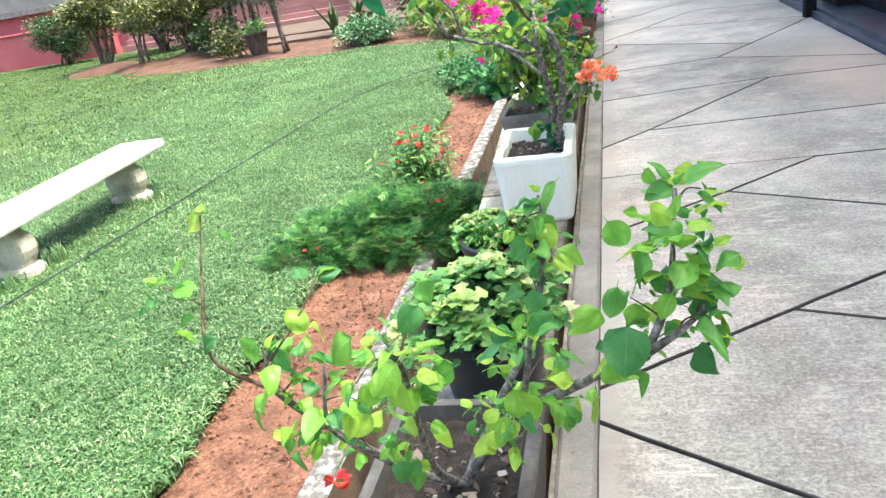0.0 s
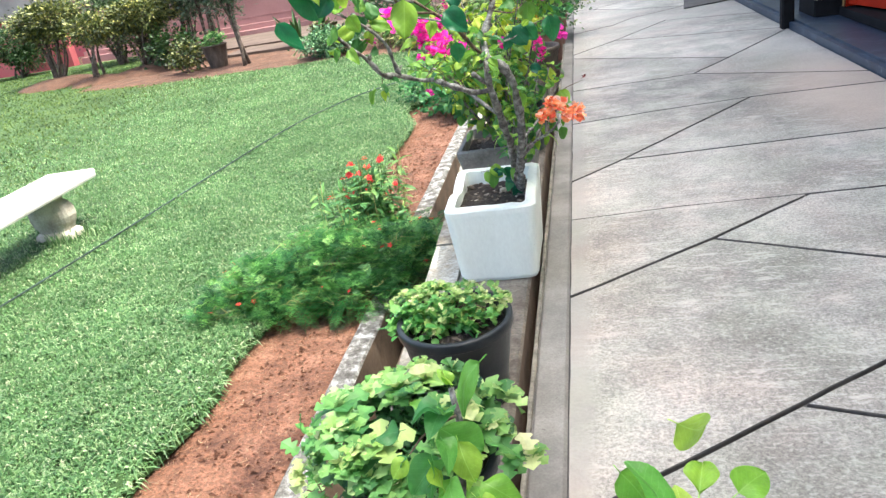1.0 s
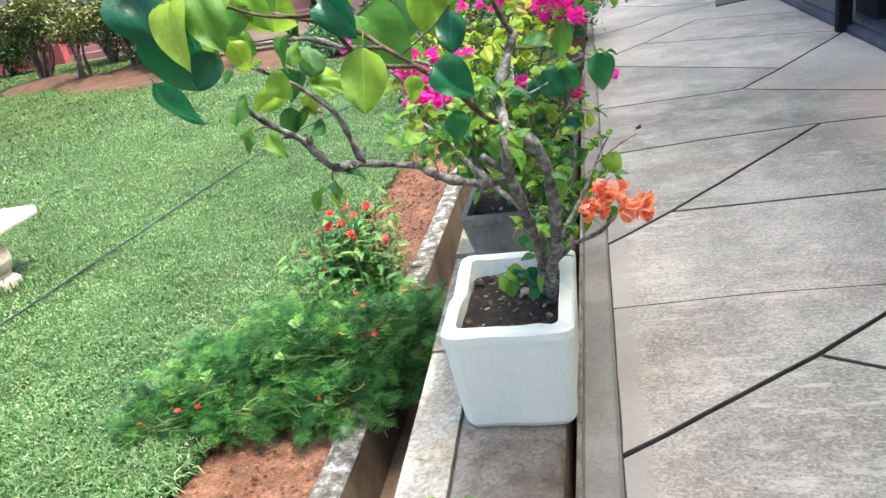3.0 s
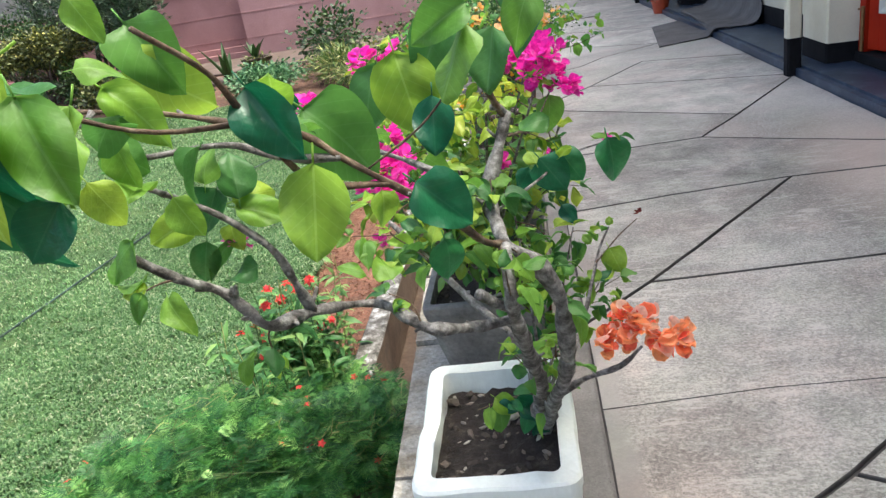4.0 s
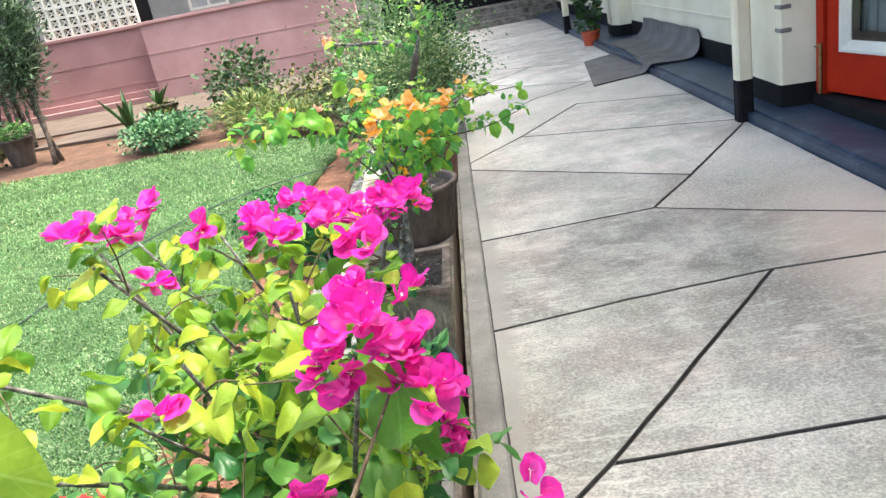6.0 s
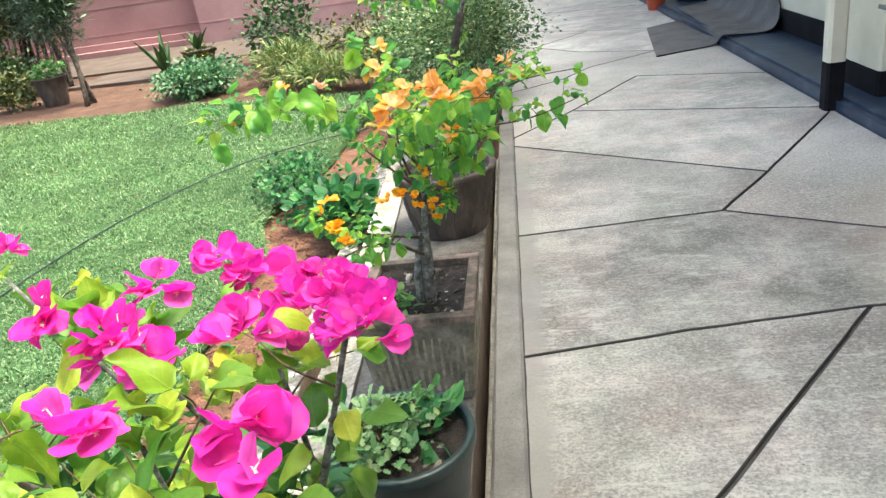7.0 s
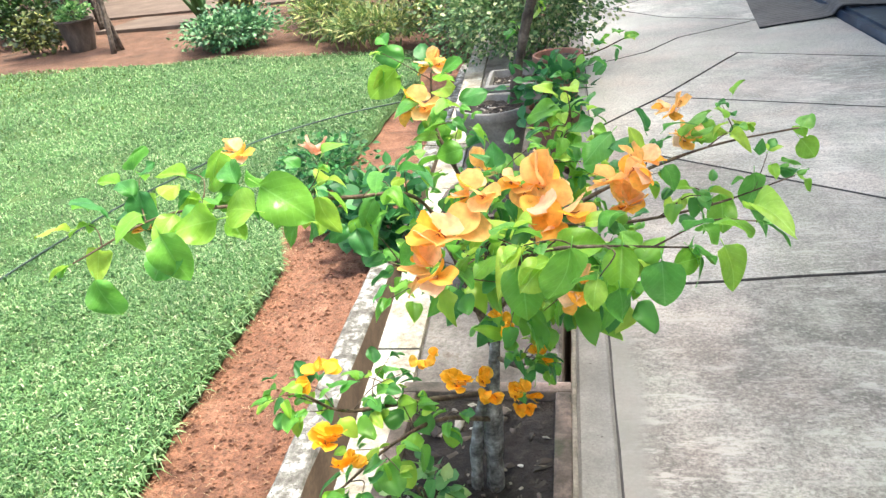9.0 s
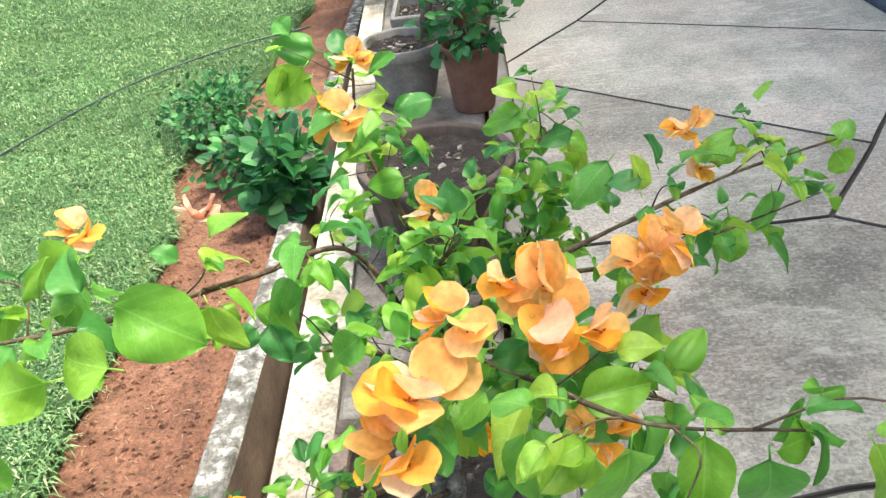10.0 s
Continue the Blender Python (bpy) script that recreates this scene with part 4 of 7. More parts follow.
def build_mat():
    """A ribbed rubber runner that lies over the step and curls up at the wall."""
    bm = bmesh.new()
    cols = 26
    prof = [(1.72, 0.004), (2.0, 0.006), (2.3, 0.008), (2.44, 0.02), (2.5, 0.09), (2.56, 0.115), (2.75, 0.112), (2.95, 0.118), (3.05, 0.16), (3.11, 0.25), (3.14, 0.36), (3.145, 0.44)]
    pts = spline([(x, 0, z) for x, z in prof], 4)
    top, bot = [], []
    for i, p in enumerate(pts):
        f = i / (len(pts) - 1)
        y0 = 13.5 + 0.25 * f + 0.14 * math.sin(f * 6.2)
        y1 = 15.75 + 1.1 * min(f * 1.6, 1) - 0.9 * max(0, f - 0.55)
        ra, rb = [], []
        for k in range(cols * 4 + 1):
            g = k / (cols * 4)
            y = y0 + (y1 - y0) * g
            rib = 0.004 if k % 4 in (1, 2) else 0.0
            ripple = 0.012 * math.sin(g * 9 + f * 4) * min(1, f * 2)
            x = p.x + 0.28 * g * (1 - f) if f < 0.4 else p.x + 0.28 * g * (1 - f) * 0.6
            lift = 0.0 if f > 0.5 else 0.006
            ra.append(bm.verts.new((x, y, p.z + rib + abs(ripple) + lift)))
            rb.append(bm.verts.new((x, y, p.z - 0.002 + abs(ripple))))
        top.append(ra)
        bot.append(rb)
    for a, b in zip(top, top[1:]):
        for k in range(len(a) - 1):
            bm.faces.new((a[k], b[k], b[k + 1], a[k + 1]))
    for a, b in zip(bot, bot[1:]):
        for k in range(len(a) - 1):
            bm.faces.new((a[k], a[k + 1], b[k + 1], b[k]))
    for i in range(len(top) - 1):
        bm.faces.new((top[i][0], bot[i][0], bot[i + 1][0], top[i + 1][0]))
        bm.faces.new((top[i][-1], top[i + 1][-1], bot[i + 1][-1], bot[i][-1]))
    bmesh.ops.recalc_face_normals(bm, faces=bm.faces)
    t = thing("doormat", (0, 0, 0), "grey ribbed rubber runner lying over the dark veranda step", "mat")
    part("runner", bm, M_MAT, t, smooth=False)
    bm = bmesh.new()
    edge = spline([(x - 0.002, 13.46 + 0.25 * i / 11 + 0.14 * math.sin(i / 11 * 6.2), z + 0.006) for i, (x, z) in enumerate(prof)], 4)
    tube(bm, edge, 0.008, 0.008, 6)
    part("hem", bm, M_BLACK, t, "dark bound edge")


build_house()
build_pier((0, 0, 0.1), [(3.3, 10.95), (2.745, 10.92), (2.74, 10.3), (2.755, 10.275), (3.3, 10.18)], 0.19, "cream wall pier with black foot beside the door")
build_pier((0, 0, 0.1), [(3.3, 18.2), (2.9, 18.1), (2.86, 17.6), (2.96, 17.35), (3.3, 17.3)], 0.19, "cream wall pier with black foot farther along the veranda")
for z in (0.73, 0.92):
    bm = bmesh.new()
    box(bm, 2.735, 2.83, 10.255, 10.37, z, z + 0.035, 0.008)
    solid("trim", bm, M_GREYPOT, "small grey slot block on the pier's corner", "trim")
build_column(2.49, 10.46)
build_column(2.49, 20.4)
build_door()
build_mat()
bm = bmesh.new()
box(bm, 0.2, 3.2, 26.0, 28.1, 0.001, 0.17, 0.01)
box(bm, 0.2, 3.2, 26.35, 28.1, 0.165, 0.34, 0.01)
box(bm, 0.2, 3.2, 26.7, 28.1, 0.335, 0.51, 0.01)
solid("steps", bm, M_SHELF, "grey concrete steps at the end of the paving", "steps")
# the opening's darkness is a black wall
bm = bmesh.new()
box(bm, -3.0, 3.4, 28.2, 28.5, -0.4, 3.0)
solid("wall_north", bm, M_BLACK, "black wall for the unlit opening beyond the steps", "wall")


# ---- far garden wall ----
def build_far_wall():
    bm = bmesh.new()
    box(bm, -7.85, -2.3, 23.5, 23.75, -0.5, 1.85)
    box(bm, -7.88, -2.3, 23.44, 23.81, 1.85, 1.93, 0.01)
    for z in (0.42, 1.1):
        box(bm, -7.84, -2.31, 23.485, 23.5, z, z + 0.035, 0.004)
    solid("garden_wall_front", bm, M_PALEPINK, "pale pink rendered garden wall with coping and grooves", "wall")
    bm = bmesh.new()
    box(bm, -16.2, -7.86, 23.9, 24.15, -0.5, 1.82)
    box(bm, -16.2, -7.89, 23.84, 24.2, 1.82, 1.9, 0.01)
    for z in (0.42, 1.1):
        box(bm, -16.2, -7.9, 23.885, 23.9, z, z + 0.035, 0.004)
    box(bm, -16.2, -7.9, 23.72, 23.9, -0.5, 0.24, 0.01)
    box(bm, -16.2, -7.9, 23.5, 23.72, -0.5, 0.08, 0.01)
    solid("garden_wall_back", bm, M_PINK, "dusky pink rendered wall with stepped foot", "wall")
    bm = bmesh.new()
    box(bm, -40.0, -16.3, 23.2, 23.5, -0.5, 1.0)
    box(bm, -40.0, -16.27, 23.16, 23.54, 1.0, 1.06, 0.01)
    solid("garden_wall_side", bm, M_REDWALL, "deep pink low boundary wall", "wall")
    # pierced blocks: frames with crossed bars
    t = thing("lattice_screen", (0, 24.0, 1.9), "white pierced concrete block screen above the pink wall", "screen", "", "structure")
    x = -10.6
    bm = bmesh.new()
    w = 0.26
    for r in range(4):
        for c in range(10):
            x0, z0 = x + c * w, r * w
            for a in (0.0, w - 0.035):
                box(bm, x0 + a, x0 + a + 0.035, -0.06, 0.06, z0, z0 + w)
                box(bm, x0 + 0.035, x0 + w - 0.035, -0.06, 0.06, z0 + a, z0 + a + 0.035)
            for s in (1, -1):
                tube(bm, [Vector((x0 + 0.03, 0, z0 + (0.03 if s > 0 else w - 0.03))), Vector((x0 + w - 0.03, 0, z0 + (w - 0.03 if s > 0 else 0.03)))], 0.026, 0.026, 4)
    part("blocks", bm, M_WHITE, t)
    # black sheet paints the shade seen through the holes
    bm = bmesh.new()
    box(bm, x - 0.2, x + 2.8, 0.4, 0.45, 0, 1.2)
    part("shade", bm, M_BLACK, t, "black panel for the unlit space behind")
    h = thing("neighbour_house", (0, 27, 0), "weathered grey neighbouring house with white windows", "house")
    bm = bmesh.new()
    box(bm, -40, -2.0, 0, 0.3, -0.3, 4.2)
    part("wall", bm, M_GREYWALL, h)
    for wx in (-19.2, -7.6, -5.9, -4.3):
        bm = bmesh.new()
        for a in ((0, 0.08, 0, 1.3), (1.12, 1.2, 0, 1.3), (0.08, 1.12, 0, 0.08), (0.08, 1.12, 1.22, 1.3), (0.57, 0.63, 0.08, 1.22)):
            box(bm, wx + a[0], wx + a[1], -0.05, 0.02, 2.0 + a[2], 2.0 + a[3])
        wf = part("window", bm, M_WHITE, h, "white window frame")
        bm = bmesh.new()
        box(bm, wx + 0.08, wx + 1.12, -0.02, -0.005, 2.08, 3.22)
        part("pane", bm, M_CURTAIN, wf, "grey glass")
    bm = bmesh.new()
    prism(bm, [(-40.5, -0.6), (-1.6, -0.6), (-1.6, 4), (-40.5, 4)], 4.2, 4.35)
    part("roof", bm, M_TERRA, h, "tiled roof edge")
    bm = bmesh.new()
    box(bm, -40, -17.4, -0.3, -0.004, 1.6, 1.82, 0.02)
    part("fascia", bm, M_GREYPOT, h, "dark grey ledge")
    bm = bmesh.new()
    box(bm, -40, -17.4, -0.05, -0.004, -0.3, 1.6)
    part("lower_wall", bm, M_REDWALL, h, "shaded pink lower wall")


build_far_wall()


# ---- hose and bench ----
def build_hose():
    bm = bmesh.new()
    nodes = [(-4.2, 2.4), (-4.07, 4.14), (-3.9, 6.0), (-3.78, 8.0), (-3.6, 9.6), (-3.38, 10.6), (-2.95, 11.65), (-2.35, 12.4), (-1.7, 12.9)]
    pts = spline([(x, y, lawn_z(x, y) + 0.032 + 0.006 * noise.noise((x * 3, y * 3, 0))) for x, y in nodes], 10)
    tube(bm, pts, 0.0075, 0.0075, 7)
    t = thing("garden_hose", (0, 0, 0), "thin faded dark teal garden hose lying across the lawn", "hose")
    part("hose", bm, M_ROPE, t, smooth=True)


def build_bench():
    t = thing("garden_bench", (-4.5, 5.6, -0.235), "white stone garden bench with thick weathered legs on the lawn", "bench")
    t.rotation_euler = (0, 0, radians(3))
    bm = bmesh.new()
    box(bm, -0.24, 0.25, -1.2, 1.24, 0.395, 0.475, 0.022)
    part("seat", bm, M_STONE, t, "bright white slab", smooth=False)
    for y in (-0.86, 0.8):
        bm = bmesh.new()
        # carved baluster: a plinth, a swelling belly and a scooped neck, wider across than deep
        prof = [(0.2, -0.03), (0.2, 0.035), (0.185, 0.05), (0.15, 0.065), (0.155, 0.09), (0.18, 0.135), (0.195, 0.19), (0.19, 0.25), (0.165, 0.3), (0.13, 0.33), (0.12, 0.35), (0.155, 0.37), (0.19, 0.38), (0.195, 0.396)]
        prev = None
        for w, z in prof:
            ring = []
            for k in range(20):
                a = 2 * math.pi * k / 20
                ca, sa = math.cos(a), math.sin(a)
                ring.append(bm.verts.new((math.copysign(abs(ca) ** 0.6, ca) * w, y + math.copysign(abs(sa) ** 0.6, sa) * w * 0.62, z)))
            if prev:
                for k in range(20):
                    bm.faces.new((prev[k], prev[(k + 1) % 20], ring[(k + 1) % 20], ring[k]))
            else:
                bm.faces.new(ring[::-1])
            prev = ring
        bm.faces.new(prev)
        part("leg", bm, M_STONELEG, t, "weathered carved leg")


build_hose()
build_bench()


# ---- pots ----

def soil_disc(bm, rx, ry, z, square=True, seed=0):
    """Crumbly soil surface: a grid with lumps."""
    k = 14
    g = []
    for i in range(k + 1):
        row = []
        for j in range(k + 1):
            u, v = i / k * 2 - 1, j / k * 2 - 1
            if not square:
                u, v = u * math.sqrt(1 - v * v / 2), v * math.sqrt(1 - u * u / 2)
            p = Vector((u * rx, v * ry, 0))
            row.append(bm.verts.new((p.x, p.y, z + 0.016 * noise.noise((p.x * 28 + seed, p.y * 28, 0)) + 0.01 * noise.noise((p.x * 9, p.y * 9, seed)))))
        g.append(row)
    for a, b in zip(g, g[1:]):
        for j in range(k):
            bm.faces.new((a[j], b[j], b[j + 1], a[j + 1]))


def litter(bm, rx, ry, z, count, rng):
    """Chips and small stones lying on the soil."""
    for i in range(count):
        x, y, s = rng.uniform(-rx, rx) * 0.9, rng.uniform(-ry, ry) * 0.9, rng.uniform(0.003, 0.011) * (1.9 if i % 7 == 0 else 1)
        r = bmesh.ops.create_icosphere(bm, subdivisions=1, radius=s)
        m = Matrix.Translation((x, y, z + s * 0.4)) @ Matrix.Rotation(rng.uniform(0, 6), 4, "Z") @ Matrix.Diagonal((rng.uniform(0.6, 2.2), rng.uniform(0.4, 1.0), rng.uniform(0.25, 0.7), 1))
        bmesh.ops.transform(bm, matrix=m, verts=r["verts"])
        for v in r["verts"]:
            v.co += Vector((rng.uniform(-1, 1), rng.uniform(-1, 1), rng.uniform(-0.5, 0.5))) * s * 0.35




def square_pot(name, x0, x1, y0, y1, top, wall, taper, mat_body, label, soil_low=0.05, corner=0.03, grooves=0, chips=110, seed=1):
    cx, cy = (x0 + x1) / 2, (y0 + y1) / 2
    base = shelf_top(cy)
    t = thing(name, (cx, cy, base), label, "planter", "planters on the shelf")
    h = top - base
    hx, hy = (x1 - x0) / 2, (y1 - y0) / 2

    seg = 6 if corner > 0.04 else 3

    def ring(bm, ax, ay, z, c):
        out = []
        if seg > 3:
            ax, ay = (hx * 0.985 + 0.002, hy * 0.985 + 0.002) if abs(ax - hx) < 1e-6 else (ax, ay)
        for sx, sy in ((-1, -1), (1, -1), (1, 1), (-1, 1)):
            for k in range(seg):
                a = math.atan2(sy, sx) + (k / (seg - 1) * 2 - 1) * math.pi / 4
                out.append((sx * (ax - c) + c * math.cos(a), sy * (ay - c) + c * math.sin(a), z))
        if seg > 3:
            # points along the straight sides, for the uneven cast edges
            full = []
            for i, p in enumerate(out):
                full.append(p)
                if i % seg == seg - 1:
                    q = out[(i + 1) % len(out)]
                    full += [tuple(a + (b - a) * j / 7 for a, b in zip(p, q)) for j in range(1, 7)]
            out = full
        return [bm.verts.new(p) for p in out]

    bm = bmesh.new()
    outer = [ring(bm, hx * taper, hy * taper, 0, corner), ring(bm, hx * (taper + 0.04), hy * (taper + 0.04), 0.02, corner), ring(bm, hx * 0.985, hy * 0.985, h - 0.05, corner), ring(bm, hx, hy, h - 0.035, corner), ring(bm, hx, hy, h - 0.008, corner), ring(bm, hx - 0.008, hy - 0.008, h, corner), ring(bm, hx - wall, hy - wall, h, corner * 0.5), ring(bm, hx - wall - 0.004, hy - wall - 0.004, h - soil_low - 0.03, corner * 0.5)]
    k = len(outer[0])
    for a, b in zip(outer, outer[1:]):
        for i in range(k):
            bm.faces.new((a[i], a[(i + 1) % k], b[(i + 1) % k], b[i]))
    bm.faces.new(outer[0][::-1])
    if seg > 3:
        # chipped, uneven cast edges
        for v in bm.verts:
            q = noise.noise(v.co * 9 + Vector((seed, 0, 0)))
            rim = 0.0
            if v.co.z > h - 0.04:
                # a broken notch in one side of the rim, and a back edge cast higher than the front
                rim = noise.noise(v.co * 14) * 0.005 - 0.006 + 0.016 * v.co.y / hy
                rim -= 0.03 * math.exp(-((v.co.y - hy * 0.15) / 0.07) ** 2) if v.co.x < -hx * 0.6 else 0.0
                rim -= 0.014 * max(0.0, noise.noise(v.co * 22)) if v.co.x > hx * 0.6 else 0.0
            v.co += Vector((q * 0.005, noise.noise(v.co * 9) * 0.005, rim))
    body = part("body", bm, mat_body, t, smooth=False)
    if grooves:
        bm = bmesh.new()
        for side in range(4):
            half = hx if side % 2 == 0 else hy
            far = hy if side % 2 == 0 else hx
            for i in range(grooves):
                u = -half * 0.86 + i * half * 1.72 / (grooves - 1)
                pts = []
                for j in range(5):
                    f = j / 4
                    z = 0.05 + f * (h - 0.13)
                    sc = taper + (0.985 - taper) * (z / h)
                    a, b = u * sc + 0.004 * noise.noise((u * 40, z * 20, side)), far * sc + 0.001
                    p = Vector((a, -b, z)) if side % 2 == 0 else Vector((b, a, z))
                    if side > 1:
                        p = Vector((-p.x, -p.y, p.z))
                    pts.append(p)
                tube(bm, pts, 0.010, 0.008, 6, 0.4)
        # ribs are paler than the planter's body
        part("rib_relief", bm, M_RIB, body, "rough bark-like vertical ribs", kind="stuff")
    if grooves:
        bm = bmesh.new()
        for a in ((-hx - 0.006, hx + 0.006, -hy - 0.006, -hy + wall + 0.004), (-hx - 0.006, hx + 0.006, hy - wall - 0.004, hy + 0.006), (-hx - 0.006, -hx + wall + 0.004, -hy + wall + 0.005, hy - wall - 0.005), (hx - wall - 0.004, hx + 0.006, -hy + wall + 0.005, hy - wall - 0.005)):
            box(bm, *a, h - 0.028, h + 0.006, 0.006)
        part("rim", bm, M_RIM, t, "chipped reddish concrete rim")
    bm = bmesh.new()
    soil_disc(bm, hx - wall - 0.002, hy - wall - 0.002, h - soil_low, True, seed)
    soil = part("soil", bm, M_POTSOIL, t, "dark crumbly soil", True)
    if chips:
        bm = bmesh.new()
        litter(bm, hx - wall, hy - wall, h - soil_low, chips, random.Random(seed))
        part("chip_litter", bm, M_CHIP, soil, "pale stone and bark chips", kind="stuff")
    return t


def round_pot(name, x, y, top, r_top, r_base, mat_body, label, z0=None, rim=0.025, seed=1, soil_low=0.04, chips=50, bark=False):
    on_shelf = z0 is None
    z0 = shelf_top(y) if on_shelf else z0
    t = thing(name, (x, y, z0), label, "flower pot", "pots on the shelf" if on_shelf else "loose pots")
    h = top - z0
    bm = bmesh.new()
    lathe(bm, [(0, 0), (r_base * 0.96, 0), (r_base, 0.012), (r_base + (r_top - r_base) * 0.5, h * 0.5), (r_top * 0.985, h - rim * 1.6), (r_top * 1.0, h - rim * 1.5), (r_top * 1.035, h - rim * 1.3), (r_top * 1.035, h - 0.006), (r_top * 1.02, h), (r_top * 0.94, h), (r_top * 0.92, h - 0.008), (r_top * 0.9, h - soil_low - 0.03)], 36, 0, 0.02 if bark else 0.0)
    body = part("body", bm, mat_body, t, "", True)
    if bark:
        bm = bmesh.new()
        rng = random.Random(seed)
        for i in range(46):
            a = rng.uniform(0, 6.28)
            zz = rng.uniform(0.03, h - 0.16)
            pts = []
            for j in range(4):
                z = zz + j * 0.035
                r = r_base + (r_top - r_base) * z / h + 0.001
                b = a + 0.05 * noise.noise((a * 9, z * 30, 0))
                pts.append(Vector((r * math.cos(b), r * math.sin(b), z)))
            tube(bm, pts, 0.008, 0.005, 5, 0.5)
        part("bark_relief", bm, mat_body, body, "bark-like relief", kind="stuff")
    bm = bmesh.new()
    soil_disc(bm, r_top * 0.905, r_top * 0.905, h - soil_low, False, seed)
    soil = part("soil", bm, M_POTSOIL, t, "dark crumbly soil", True)
    if chips:
        bm = bmesh.new()
        litter(bm, r_top * 0.62, r_top * 0.62, h - soil_low, chips, random.Random(seed))
        part("chip_litter", bm, M_CHIP, soil, "pale chips", kind="stuff")
    return t


square_pot("square_planter", -0.5, -0.09, 1.52, 2.0, 0.44, 0.035, 0.8, M_DARKPOT, "square dark grey concrete planter with dry soil", seed=3)
round_pot("plastic_pot", -0.33, 2.5, 0.40, 0.2, 0.15, M_BLACKPOT, "round black plastic pot full of pale lobed leaves", seed=4)
round_pot("plastic_pot", -0.34, 3.19, 0.42, 0.195, 0.145, M_BLACKPOT, "round black plastic pot with yellow-green variegated leaves", seed=5)
square_pot("square_planter", -0.525, -0.1, 4.08, 4.62, 0.49, 0.05, 0.84, M_WHITEPOT, "square white painted concrete planter with chipped rim", 0.06, 0.045, seed=6)
square_pot("square_planter", -0.62, -0.14, 5.12, 5.66, 0.45, 0.03, 0.72, M_GREYPOT, "tapered square grey concrete planter", 0.06, 0.03, seed=7)
round_pot("plastic_pot", -0.315, 6.17, 0.45, 0.2, 0.15, M_GREENPOT, "round dark green plastic pot with small seedlings", seed=8)
square_pot("square_planter", -0.55, -0.13, 6.7, 7.2, 0.5, 0.03, 0.8, M_RIBPOT, "rectangular brown planter with ribbed sides and a reddish rim", 0.022, 0.02, 13, 130, seed=9)
round_pot("tall_pot", -0.36, 8.45, 0.5, 0.28, 0.215, M_BARKPOT, "large round brown pot with bark-like relief", seed=10, bark=True)
round_pot("bowl_pot", -0.57, 9.95, 0.45, 0.22, 0.15, M_GREYPOT, "round grey concrete pot holding a small bare tree", seed=11, rim=0.04)
round_pot("terracotta_pot", -0.21, 9.72, 0.48, 0.15, 0.11, M_TERRA, "small terracotta pot with dark leaves", seed=12)
round_pot("terracotta_pot", -0.2, 10.9, 0.5, 0.17, 0.12, M_TERRA, "terracotta pot beside the variegated shrub", seed=13)
square_pot("square_planter", -0.68, -0.3, 10.45, 10.9, 0.42, 0.03, 0.85, M_GREYPOT, "small weathered grey planter in shade", 0.05, 0.02, seed=14)


